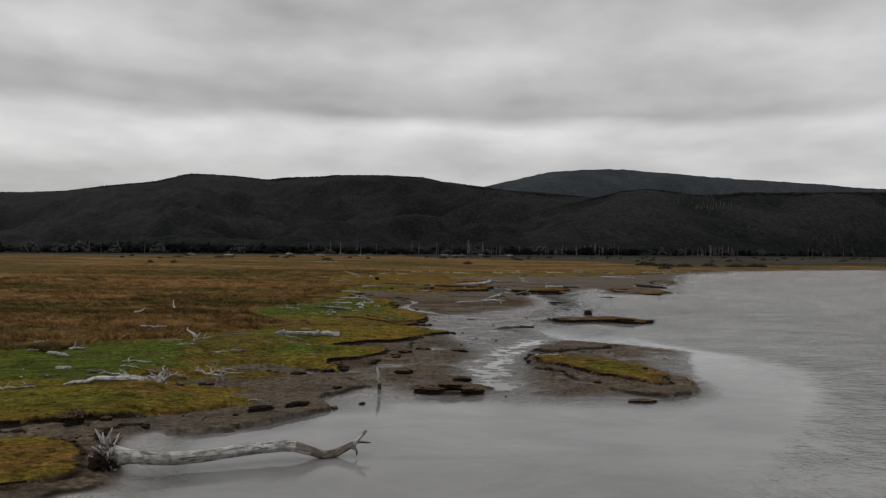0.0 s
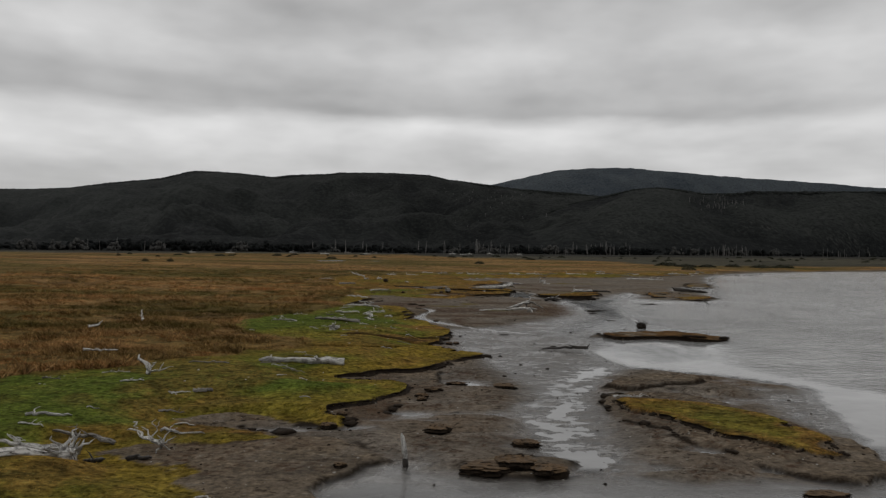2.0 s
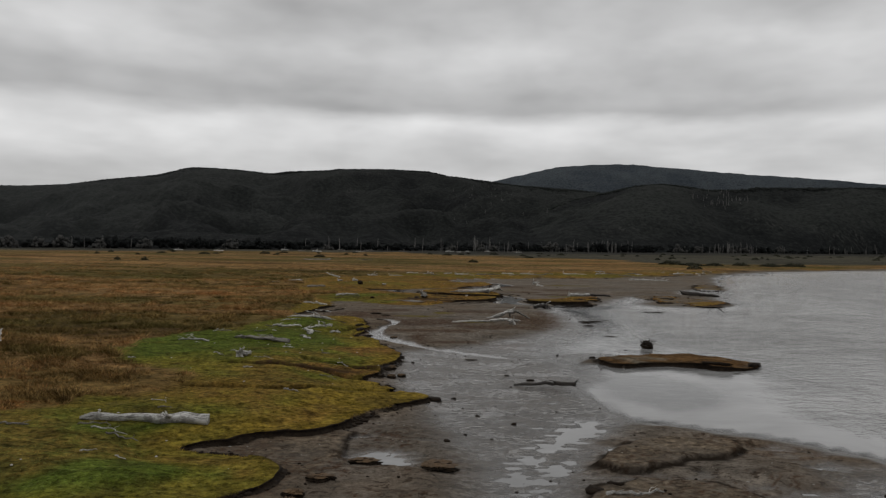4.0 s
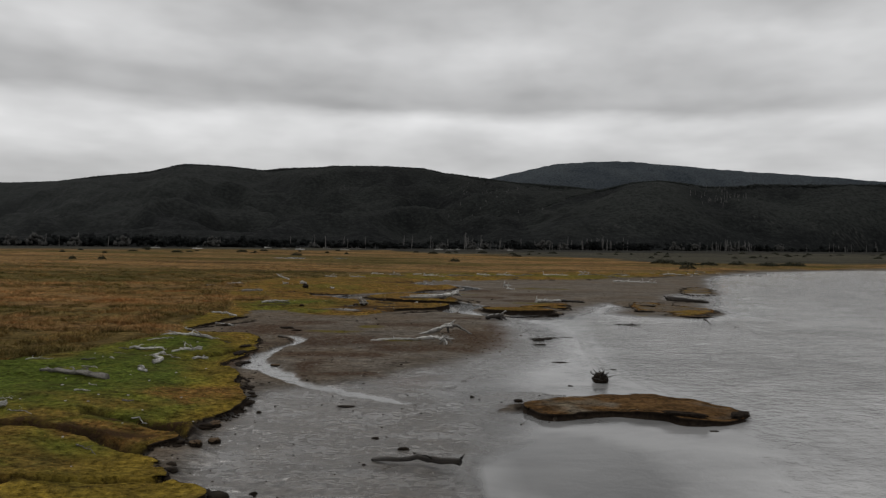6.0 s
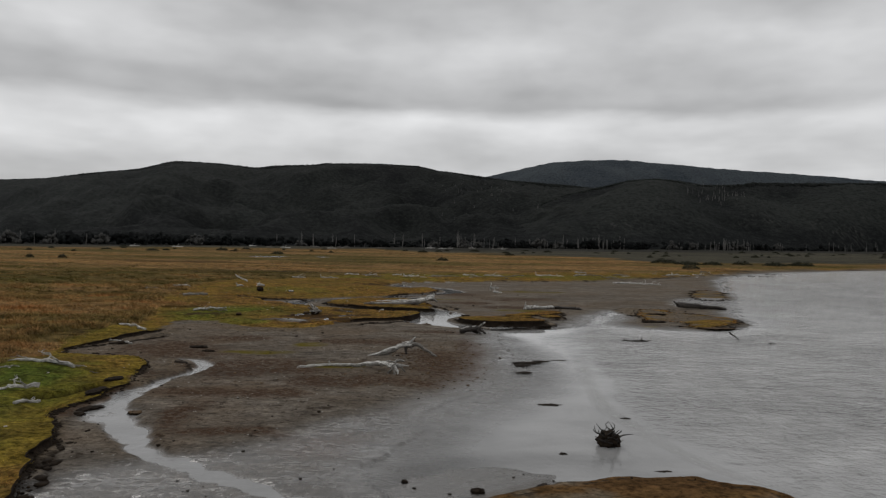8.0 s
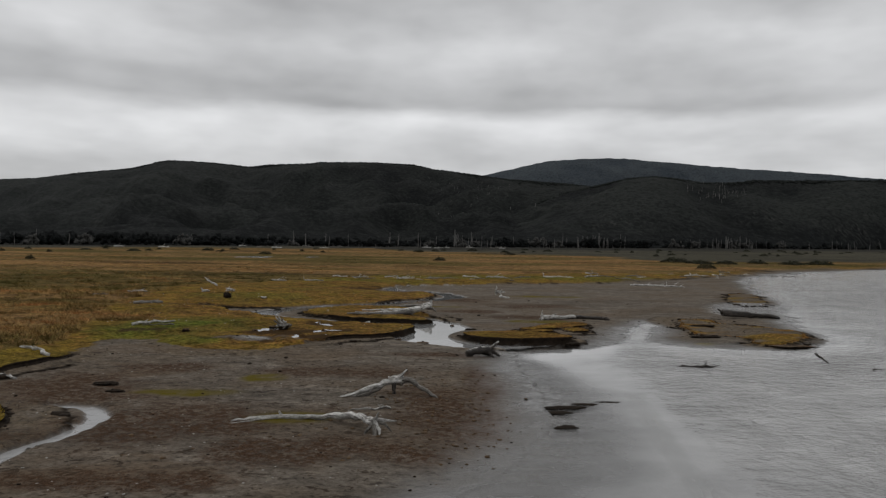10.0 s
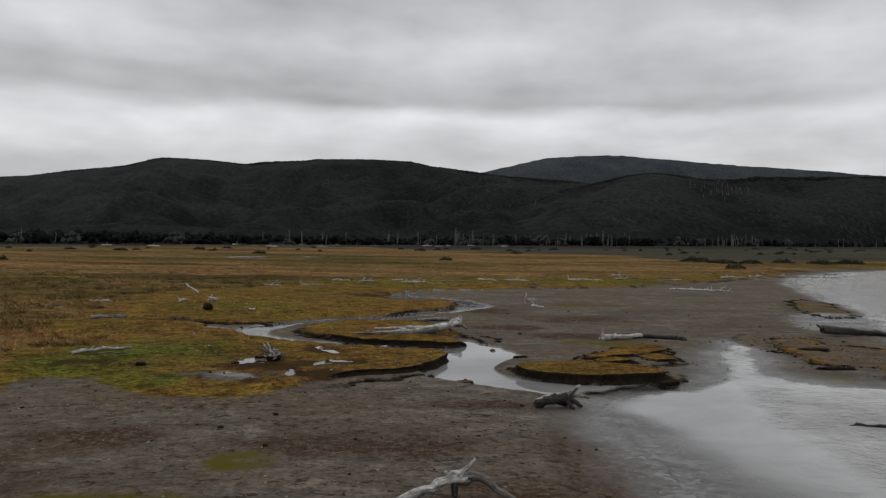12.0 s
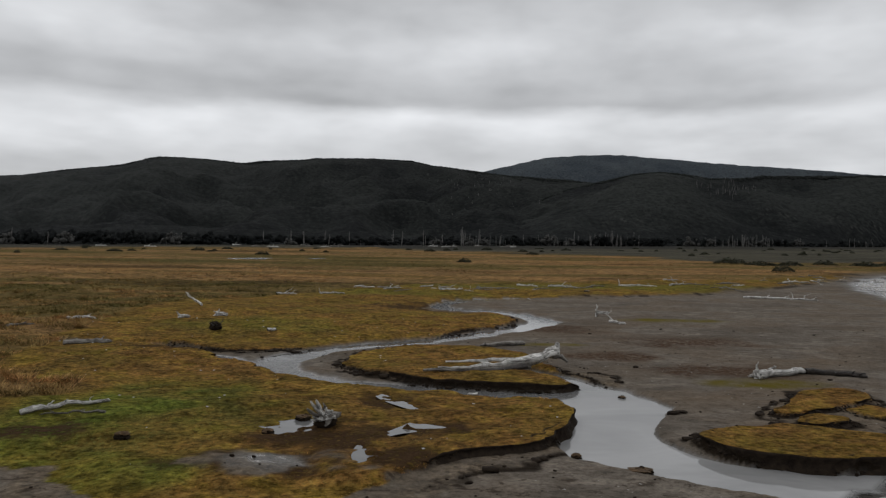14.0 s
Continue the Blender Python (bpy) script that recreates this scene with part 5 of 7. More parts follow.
def driftwood(label, a, b, r0, r1=None, mat=None, name="driftwood_log", category="driftwood", roots=0, root_len=0.7, branches=(), sway=0.12, rise=(0.0, 0.0), group="", broken=False):
    """A stranded trunk or limb lying from a (thick end, with the roots if it has any) to b. rise: height of both ends over their resting place.
    branches: (share of the length, heading in degrees from the trunk, climb in degrees, length)."""
    COUNT[0] += 1
    seed = COUNT[0]
    r = random.Random(seed * 77)
    mat = mat or WOOD_PALE
    r0 *= 0.86
    r1 = (r1 or r0 * 0.55) * 0.8
    n = 11
    span = math.hypot(b[0] - a[0], b[1] - a[1])
    if not branches and span > 0.9:
        branches = [(r.uniform(0.15, 0.9), r.choice((-1, 1)) * r.uniform(25, 75), r.uniform(5, 45), r.uniform(0.12, 0.26) * span ** 0.7) for _ in range(r.randint(2, 4))]
    za, zb = ground_at([a, b])
    line = bend((a[0], a[1], 0), (b[0], b[1], 0), n, sway, r)
    zs = ground_at([(p.x, p.y) for p in line])
    root = new(name)
    root.location = (a[0], a[1], za)
    base = Vector(root.location)
    pts, rad = [], []
    for k, p in enumerate(line):
        t = k / (n - 1)
        q = r0 + (r1 - r0) * t
        z = max(zs[k] + q * 0.55, (za + (zb - za) * t) + q * 0.55) + rise[0] * (1 - t) ** 1.3 + rise[1] * t ** 1.6
        kink = 0.05 * min(span, 3.0) ** 0.6 * (0 < k < n - 1)
        pts.append(Vector((p.x + r.uniform(-kink, kink), p.y + r.uniform(-kink, kink), z + r.uniform(0, kink))) - base)
        rad.append(q * (1.25 if k == 0 and roots else 1.0) * r.uniform(0.85, 1.12) * (0.55 if k == n - 1 else 1.0))
    bm = bmesh.new()
    tube(bm, pts, rad, 11, 0.17, seed)
    part("trunk", bm, mat, root)
    d = (pts[1] - pts[0]).normalized()
    side = d.cross(Vector((0, 0, 1))).normalized()
    over = side.cross(d).normalized()
    for k in range(roots):
        ang = 2 * math.pi * (k + r.uniform(-0.3, 0.3)) / roots
        out = side * math.cos(ang) + over * math.sin(ang)
        length = root_len * r.uniform(0.55, 1.15)
        s = pts[0] + out * r0 * 0.5
        mid = s + out * length * 0.5 - d * length * r.uniform(-0.05, 0.35)
        tip = mid + out * length * 0.5 + Vector((r.uniform(-0.3, 0.3), r.uniform(-0.3, 0.3), r.uniform(-0.15, 0.3))) * length
        for p in (mid, tip):
            p.z = max(p.z, -0.03)
        bm = bmesh.new()
        tube(bm, [s - out * r0 * 0.4, s, s.lerp(mid, 0.6) + Vector([r.uniform(-0.18, 0.18) * length for _ in range(3)]), mid + Vector([r.uniform(-0.12, 0.12) * length for _ in range(3)]), mid.lerp(tip, 0.5) + side * r.uniform(-0.2, 0.2) * length, tip], [min(r0, 0.16) * q for q in (0.75, 0.68, 0.52, 0.38, 0.26, 0.08)], 6, 0.22, seed + k)
        part("root", bm, mat, root)
    for share, heading, climb, length in branches:
        k = min(int(share * (n - 1)), n - 2)
        s = pts[k].lerp(pts[k + 1], share * (n - 1) - k)
        axis = (pts[k + 1] - pts[k]).normalized()
        flat = Vector((axis.x, axis.y, 0)).normalized()
        flat.rotate(Euler((0, 0, radians(heading))))
        out = flat * math.cos(radians(climb)) + Vector((0, 0, math.sin(radians(climb))))
        q = (r0 + (r1 - r0) * share) * 0.55
        e = s + out * length
        e.z = max(e.z, 0.0)
        bm = bmesh.new()
        line2 = bend(s, e, 7, length * 0.22, r, length * 0.08)
        line2 = [v + Vector([r.uniform(-1, 1) for _ in range(3)]) * length * 0.06 * (0 < j < 7) for j, v in enumerate(line2)]
        tube(bm, line2, [q * f for f in (1.0, 0.82, 0.74, 0.58, 0.46, 0.32, 0.10)], 6, 0.25, seed + 31)
        limb = part("branch", bm, mat, root)
        if length > 0.55:
            fork = line2[3]
            way = (line2[4] - line2[3]).normalized() + Vector([r.uniform(-0.9, 0.9) for _ in range(3)])
            way.z = abs(way.z)
            bm = bmesh.new()
            tube(bm, bend(fork, fork + way.normalized() * length * r.uniform(0.25, 0.4), 4, length * 0.06, r), [q * f for f in (0.5, 0.38, 0.24, 0.08)], 5, 0.25, seed + 47)
            part("twig", bm, mat, limb)
    return tagged(root, label, category, group)


# the fallen tree in the near bay
def fallen_tree():
    root = new("fallen_tree")
    root.location = (-9.95, 6.35, 0)
    o = Vector(root.location)
    spine = [(-9.95, 6.40, 0.46), (-9.3, 6.30, 0.43), (-8.6, 6.34, 0.38), (-8.0, 6.44, 0.37), (-7.3, 6.7, 0.38), (-6.6, 6.98, 0.40), (-5.8, 7.3, 0.42), (-5.0, 7.55, 0.43), (-4.6, 7.6, 0.40), (-4.1, 7.68, 0.24), (-3.7, 7.75, 0.10),
             (-3.3, 7.9, 0.14), (-2.8, 8.1, 0.36), (-2.38, 8.35, 0.76)]
    radii = (0.30, 0.21, 0.185, 0.185, 0.18, 0.185, 0.18, 0.18, 0.18, 0.15, 0.14, 0.13, 0.10, 0.045)
    bm = bmesh.new()
    tube(bm, [Vector(p) - o for p in spine], radii, 14, 0.11, 3)
    trunk = part("trunk", bm, WOOD_PALE, root)
    trunk.data.materials.append(WOOD_WET)
    # damp brown where the trunk dips; its underside shade is painted with it
    for f in trunk.data.polygons:
        c = f.center + o
        if -4.4 + 0.5 * f.normal.z < c.x < -2.62 and f.normal.z < 0.75:
            f.material_index = 1
    r = random.Random(4)
    for k in range(80):
        ang = 2 * math.pi * k / 80 + r.uniform(-0.25, 0.25)
        out = Vector((r.uniform(-0.45, 0.15), math.cos(ang), math.sin(ang))).normalized()
        length = r.uniform(0.16, 0.44)
        s = Vector((0, 0, 0.46)) + out * 0.16
        mid = s + out * length * 0.55 + Vector((r.uniform(-0.15, 0.1), 0, r.uniform(-0.05, 0.12)))
        tip = mid + out * length * 0.4 + Vector([r.uniform(-0.25, 0.25) for _ in range(3)])
        bm = bmesh.new()
        tube(bm, [s, s.lerp(mid, 0.5), mid, mid.lerp(tip, 0.6), tip], [0.075, 0.06, 0.045, 0.032, 0.014], 6, 0.3, k)
        part("root", bm, WOOD_GREY if k % 3 == 0 else WOOD_PALE, root)
    bm = bmesh.new()
    bmesh.ops.create_icosphere(bm, subdivisions=3, radius=1.0)
    for v in bm.verts:
        q = 1 + 0.35 * noise.noise(v.co * 2.3) + 0.2 * noise.noise(v.co * 6)
        v.co = Vector((v.co.x * 0.42 * q - 0.18, v.co.y * 0.62 * q, 0.28 + v.co.z * 0.42 * q))
    part("root_soil", bm, PEAT, root, "dark peat caught between the roots")
    for at, to, q in (((-2.7, 8.15, 0.42), (-2.2, 8.1, 0.42), 0.06), ((-2.75, 8.1, 0.36), (-2.65, 7.8, 0.06), 0.06), ((-2.9, 8.05, 0.30), (-2.6, 7.75, 0.22), 0.05), ((-4.9, 7.5, 0.5), (-4.5, 7.6, 0.56), 0.06)):
        bm = bmesh.new()
        tube(bm, bend(Vector(at) - o, Vector(to) - o, 5, 0.05, r), [q, q * 0.8, q * 0.6, q * 0.5, q * 0.2], 6, 0.2, 9)
        part("branch", bm, WOOD_GREY, root)
    tagged(root, "bleached fallen tree with a root plate lying in shallow water", "fallen tree")


fallen_tree()


def stake():
    root = new("standing_post")
    root.location = (-2.65, 18.6, -0.05)
    bm = bmesh.new()
    tube(bm, [(0, 0, -0.1), (0.02, 0, 0.3), (0.0, 0, 0.6), (-0.04, 0.0, 0.9), (-0.09, 0.0, 1.12), (-0.12, 0.0, 1.22)], [0.09, 0.085, 0.08, 0.07, 0.05, 0.012], 8, 0.15, 5)
    part("trunk", bm, WOOD_PALE, root)
    bm = bmesh.new()
    tube(bm, [(0, 0, -0.12), (0.02, 0, 0.2), (0.01, 0, 0.44)], [0.098, 0.096, 0.09], 8, 0.1, 5)
    part("wet_base", bm, WOOD_DARK, root, "dark wet foot of the post")
    tagged(root, "bleached dead trunk standing upright in wet mud", "tree stump")


stake()

# -- turf south of the inlet
driftwood("large bleached branching snag lying on green turf", (-12.9, 18.8), (-16.2, 16.0), 0.18, 0.09, None, "driftwood_snag", roots=7, root_len=0.6, branches=((0.05, 200, 62, 0.9), (0.0, 120, 35, 1.0), (0.08, -60, 55, 0.7), (0.02, -110, 40, 0.8), (0.12, 70, 35, 0.9)), sway=0.1)
driftwood("bleached log lying beside a branching snag", (-13.3, 19.5), (-16.0, 18.9), 0.13, 0.06, branches=((0.5, 40, 45, 0.6), (0.55, -30, 40, 0.5), (0.8, 60, 20, 0.5)))
driftwood("pale forked branch on green turf", (-12.4, 20.6), (-14.6, 20.9), 0.09, 0.05, WOOD_GREY, branches=((0.3, 50, 30, 0.7), (0.6, -50, 25, 0.6)))
driftwood("short bleached log on green turf", (-16.2, 22.1), (-14.8, 22.6), 0.07, 0.04, branches=((0.2, 40, 30, 0.4),))
driftwood("short grey log on green turf", (-16.6, 19.2), (-15.9, 19.6), 0.11, 0.07, WOOD_GREY)
driftwood("thin bleached stick on green turf", (-18.8, 15.4), (-17.2, 15.6), 0.045, 0.03)
driftwood("thin grey stick on green turf", (-18.2, 18.3), (-17.1, 17.4), 0.04, 0.02, WOOD_GREY)
driftwood("short bleached log on green turf", (-18.6, 20.1), (-17.9, 20.1), 0.08, 0.07)
driftwood("small upright forked snag beside bare mud", (-10.5, 19.6), (-12.4, 21.6), 0.08, 0.03, None, "driftwood_snag", roots=6, root_len=0.45, branches=((0.1, 60, 50, 0.6), (0.2, -40, 55, 0.7), (0.4, 30, 30, 0.5)), rise=(0.25, 0.0))
driftwood("dark waterlogged root on bare mud", (-11.2, 18.7), (-10.5, 18.9), 0.10, 0.06, WOOD_DARK, "driftwood_root")
driftwood("dark waterlogged root beside a snag", (-11.9, 18.6), (-12.4, 18.4), 0.10, 0.06, WOOD_DARK, "driftwood_root", branches=((0.4, 60, 60, 0.4),))
driftwood("thin bleached stick on green turf", (-11.4, 23.4), (-10.6, 23.3), 0.035, 0.02)
driftwood("thin bleached stick on green turf", (-12.6, 22.6), (-12.2, 22.0), 0.035, 0.02)
driftwood("thin bleached stick on green turf", (-11.4, 22.0), (-9.8, 21.9), 0.05, 0.03, sway=0.25)
driftwood("short bleached log at the edge of the tall grass", (-21.3, 24.5), (-19.9, 23.9), 0.12, 0.10, WOOD_PALE)
driftwood("thin bleached stick at the edge of the tall grass", (-23.0, 25.6), (-21.4, 25.9), 0.05, 0.03)
driftwood("small bleached snag at the edge of the tall grass", (-20.9, 26.0), (-20.1, 26.4), 0.10, 0.06, None, "driftwood_snag", branches=((0.2, 60, 50, 0.5), (0.6, -60, 40, 0.4)))
driftwood("thin bleached stick in rust-coloured grass", (-23.6, 27.4), (-22.6, 27.1), 0.05, 0.03, rise=(0.2, 0.3))
driftwood("short pale branch on green turf", (-15.5, 28.2), (-14.5, 28.3), 0.04, 0.03)
driftwood("flat grey driftwood piece on green turf", (-12.1, 27.5), (-11.3, 27.7), 0.10, 0.08, WOOD_GREY)
driftwood("curved white snag standing up from green turf", (-15.0, 30.2), (-15.8, 31.0), 0.13, 0.06, None, "driftwood_snag", rise=(0.0, 0.75), branches=((0.1, -110, 15, 1.2), (0.05, 150, 35, 0.6), (0.15, -150, 45, 0.7), (0.2, 100, 60, 0.5)), sway=0.25)
driftwood("thick bleached straight log on green turf", (-6.5, 34.6), (-10.9, 34.3), 0.20, 0.15, sway=0.05)
driftwood("thin bleached stick in rust-coloured grass", (-20.4, 35.0), (-18.6, 35.1), 0.07, 0.04, rise=(0.3, 0.3))
driftwood("thin grey stick on green turf", (-14.2, 33.2), (-12.2, 33.4), 0.04, 0.03, WOOD_GREY)
driftwood("upright bleached stick in rust-coloured grass", (-23.4, 50.3), (-23.9, 51.6), 0.07, 0.04, rise=(0.3, 0.9))
driftwood("upright bleached stick in rust-coloured grass", (-24.8, 44.9), (-24.2, 45.6), 0.08, 0.05, rise=(0.3, 0.7))
# -- turf beside the braided flat
driftwood("long grey log on green turf", (-7.8, 55.2), (-11.6, 56.4), 0.16, 0.11, WOOD_GREY, sway=0.1)
driftwood("pale tangled root on turf", (-9.0, 48.0), (-8.6, 48.5), 0.16, 0.12, WOOD_PALE, "driftwood_root", roots=7, root_len=0.34, rise=(0.12, 0.08))
driftwood("pale branching driftwood on green turf", (-12.8, 54.8), (-15.0, 55.5), 0.07, 0.04, branches=((0.3, 40, 20, 0.9), (0.6, -40, 15, 0.8), (0.8, 50, 20, 0.5)))
driftwood("thin bleached stick on green turf", (-11.2, 65.8), (-8.8, 65.0), 0.10, 0.06, sway=0.2)
driftwood("bleached branching log on green turf", (-7.2, 69.2), (-11.0, 70.3), 0.12, 0.06, branches=((0.2, 50, 30, 0.9), (0.4, -45, 20, 1.2), (0.7, 40, 15, 0.8)))
driftwood("bleached forked branch on the bank", (-6.4, 64.6), (-8.1, 64.3), 0.12, 0.06, branches=((0.3, 60, 30, 0.8), (0.5, -60, 30, 0.7)), rise=(0.2, 0))
driftwood("curved bleached branch on green turf", (-7.4, 59.6), (-7.6, 62.0), 0.12, 0.07, sway=0.5, rise=(0.0, 0.25))
driftwood("curved pale branch near the bank", (-6.8, 57.3), (-7.7, 58.4), 0.07, 0.05, sway=0.3)
driftwood("pale branch near the bank", (-6.2, 62.4), (-5.6, 63.2), 0.09, 0.05)
driftwood("thin bleached branch on the grassy shore", (-9.8, 84.6), (-12.8, 87.3), 0.11, 0.06, branches=((0.3, 40, 15, 0.8),), sway=0.3)
driftwood("thin bleached stick on the grassy shore", (-8.6, 79.5), (-10.4, 80.2), 0.06, 0.03)
driftwood("dark wet branch lying in shallow water", (8.4, 43.9), (5.5, 44.9), 0.12, 0.08, WOOD_DARK, roots=0, rise=(0.25, 0.0), branches=((0.02, 200, 55, 0.35), (0.3, 60, 20, 0.4)), sway=0.2)
driftwood("thin pale stick on the mud island", (6.3, 28.7), (8.0, 29.0), 0.05, 0.03)


def root_stump(label, at, radius, n, mat, height, soil=True):
    root = new("root_stump")
    root.location = (*at, float(ground_at([at])[0]))
    COUNT[0] += 1
    r = random.Random(COUNT[0] * 13)
    bm = bmesh.new()
    bmesh.ops.create_icosphere(bm, subdivisions=3, radius=1.0)
    for v in bm.verts:
        q = 1 + 0.35 * noise.noise(v.co * 2.1 + Vector((COUNT[0], 0, 0))) + 0.25 * noise.noise(v.co * 5)
        v.co = Vector((v.co.x * radius * q, v.co.y * radius * 0.8 * q, max(-0.1, height * 0.28 + v.co.z * height * 0.40 * q)))
    part("base", bm, PEAT if soil else mat, root)
    for k in range(n):
        ang = 2 * math.pi * k / n + r.uniform(-0.3, 0.3)
        climb = r.uniform(0.1, 1.2)
        out = Vector((math.cos(ang) * math.cos(climb), math.sin(ang) * math.cos(climb), math.sin(climb)))
        s = Vector((0, 0, height * 0.3)) + Vector((out.x, out.y, 0)) * radius * 0.4
        tip = s + out * (r.uniform(0.7, 1.1) if k % 5 == 0 else r.uniform(0.2, 0.6)) * height
        bm = bmesh.new()
        tube(bm, bend(s, tip, 6, 0.26 * height, r), [q * radius for q in (0.11, 0.085, 0.065, 0.05, 0.035, 0.015)], 6, 0.25, k)
        part("root", bm, mat, root)
    return tagged(root, label, "tree stump")


root_stump("dark tangled root stump standing in shallow water", (16.3, 58.9), 0.42, 40, WOOD_DARK, 0.78)
root_stump("dark uprooted stump on ochre turf", (-9.9, 118.9), 0.38, 14, WOOD_DARK, 0.85)
# -- the sandy spit
def limb_set(name, label, category, base, limbs):
    """A piece of driftwood from its limbs: (part name, material, line of points, thick and thin radius)."""
    root = new(name)
    root.location = base
    o = Vector(base)
    for k, (kind, mat, line, r0, r1) in enumerate(limbs):
        pts = [Vector(p) - o for p in line]
        dense = []
        for a, b in zip(pts, pts[1:]):
            dense += [a.lerp(b, q / 3) for q in range(3)]
        dense.append(pts[-1])
        n = len(dense) - 1
        rr = random.Random(k * 7 + len(label))
        dense = [p + Vector([rr.uniform(-1, 1) for _ in range(3)]) * 0.25 * r0 * (0 < j < n) for j, p in enumerate(dense)]
        bm = bmesh.new()
        tube(bm, dense, [(r0 + (r1 - r0) * j / n) * rr.uniform(0.85, 1.15) for j in range(n + 1)], 9, 0.2, k + 3)
        part(kind, bm, mat, root)
    return tagged(root, label, category)


limb_set("driftwood_branch", "long bleached branch with a root end on the mud", "driftwood", (8.2, 71.0, 0.1), [
    ("trunk", WOOD_PALE, [(8.2, 71.0, 0.46), (7.8, 71.5, 0.50), (7.3, 72.1, 0.42), (6.5, 72.6, 0.28), (5.8, 72.7, 0.22), (4.7, 72.8, 0.22), (3.6, 72.6, 0.16), (3.0, 72.3, 0.12)], 0.13, 0.05),
    ("branch", WOOD_PALE, [(4.4, 72.75, 0.20), (3.6, 72.3, 0.14), (2.9, 72.0, 0.12)], 0.05, 0.02), ("branch", WOOD_PALE, [(4.7, 72.8, 0.25), (4.6, 72.8, 0.42)], 0.05, 0.02),
    ("root", WOOD_GREY, [(8.15, 71.1, 0.45), (8.25, 70.8, 0.30), (8.3, 70.5, 0.02)], 0.10, 0.05), ("root", WOOD_PALE, [(8.2, 71.0, 0.5), (8.4, 70.8, 0.25), (8.45, 70.6, 0.05)], 0.08, 0.03),
    ("root", WOOD_PALE, [(8.1, 71.1, 0.5), (8.5, 71.1, 0.55), (8.95, 71.2, 0.48)], 0.09, 0.02), ("root", WOOD_GREY, [(8.3, 71.0, 0.5), (8.6, 71.0, 0.42), (8.8, 70.9, 0.20)], 0.06, 0.02),
    ("root", WOOD_PALE, [(8.15, 71.0, 0.5), (8.3, 71.1, 0.66), (8.35, 71.0, 0.82)], 0.07, 0.02), ("root", WOOD_GREY, [(8.2, 71.0, 0.45), (7.95, 70.8, 0.25), (7.9, 70.7, 0.05)], 0.06, 0.02)])
limb_set("driftwood_branch", "arched grey branch propped on the mud", "driftwood", (8.6, 77.2, 0.1), [
    ("trunk", WOOD_PALE, [(9.0, 77.4, 0.66), (8.6, 77.3, 0.66), (8.0, 77.0, 0.52), (7.3, 76.9, 0.30), (6.4, 76.5, 0.10)], 0.17, 0.07),
    ("branch", WOOD_GREY, [(8.1, 77.0, 0.46), (7.5, 76.6, 0.22), (6.8, 76.4, 0.08)], 0.08, 0.05),
    ("branch", WOOD_GREY, [(8.8, 77.4, 0.66), (9.25, 77.3, 0.68), (9.7, 77.0, 0.48), (10.1, 76.8, 0.26), (10.45, 76.5, 0.06)], 0.13, 0.06),
    ("branch", WOOD_PALE, [(8.7, 77.3, 0.70), (8.9, 77.4, 0.90), (9.15, 77.5, 1.12)], 0.09, 0.03), ("branch", WOOD_DARK, [(8.6, 77.2, 0.6), (8.62, 77.1, 0.3), (8.6, 77.1, 0.05)], 0.09, 0.07),
    ("branch", WOOD_PALE, [(8.5, 77.3, 0.72), (8.35, 77.4, 0.82)], 0.06, 0.03)])
driftwood("thin pale stick on brown mud", (8.6, 74.4), (7.0, 74.0), 0.055, 0.03)
limb_set("driftwood_log", "short broken log with splayed roots on wet mud", "driftwood", (13.3, 87.7, 0.1), [
    # pale strip paints the lit top, the dark trunk its shaded underside
    ("trunk", WOOD_DARK, [(12.25, 87.45, 0.22), (12.7, 87.65, 0.28), (13.2, 87.85, 0.34), (13.7, 88.05, 0.36)], 0.17, 0.22), ("shell", WOOD_PALE, [(12.3, 87.5, 0.36), (12.8, 87.75, 0.44), (13.5, 88.0, 0.55)], 0.08, 0.07),
    ("root", WOOD_GREY, [(13.6, 88.0, 0.45), (13.9, 88.0, 0.62), (14.0, 87.9, 0.80)], 0.10, 0.04), ("root", WOOD_DARK, [(13.5, 87.9, 0.30), (13.75, 87.55, 0.18), (13.8, 87.4, 0.02)], 0.11, 0.06),
    ("root", WOOD_WET, [(13.8, 88.1, 0.40), (14.2, 88.3, 0.40), (14.6, 88.5, 0.26)], 0.09, 0.06), ("root", WOOD_DARK, [(13.7, 88.0, 0.35), (14.0, 87.8, 0.2), (14.2, 87.8, 0.05)], 0.11, 0.05),
    ("root", WOOD_PALE, [(13.85, 88.0, 0.62), (14.05, 88.1, 0.80), (14.2, 88.1, 0.84)], 0.07, 0.03)])
driftwood("dark snag lying in shallow water", (25.4, 85.0), (23.6, 85.3), 0.12, 0.05, WOOD_DARK, branches=((0.2, 60, 70, 0.3), (0.0, 180, 10, 0.5)))
driftwood("dark forked stick poking from the water", (32.3, 87.2), (32.9, 86.8), 0.08, 0.04, WOOD_DARK, rise=(0.5, 0.0))
driftwood("dark stick in the water", (34.1, 84.8), (34.7, 84.8), 0.07, 0.04, WOOD_DARK)
driftwood("dark weathered slab of wreck timber on a mud islet", (35.9, 109.0), (41.4, 109.9), 0.34, 0.20, WOOD_DARK, "wreck_timber", rise=(0.25, 0.0), branches=((0.0, 180, 40, 0.6),), sway=0.1)
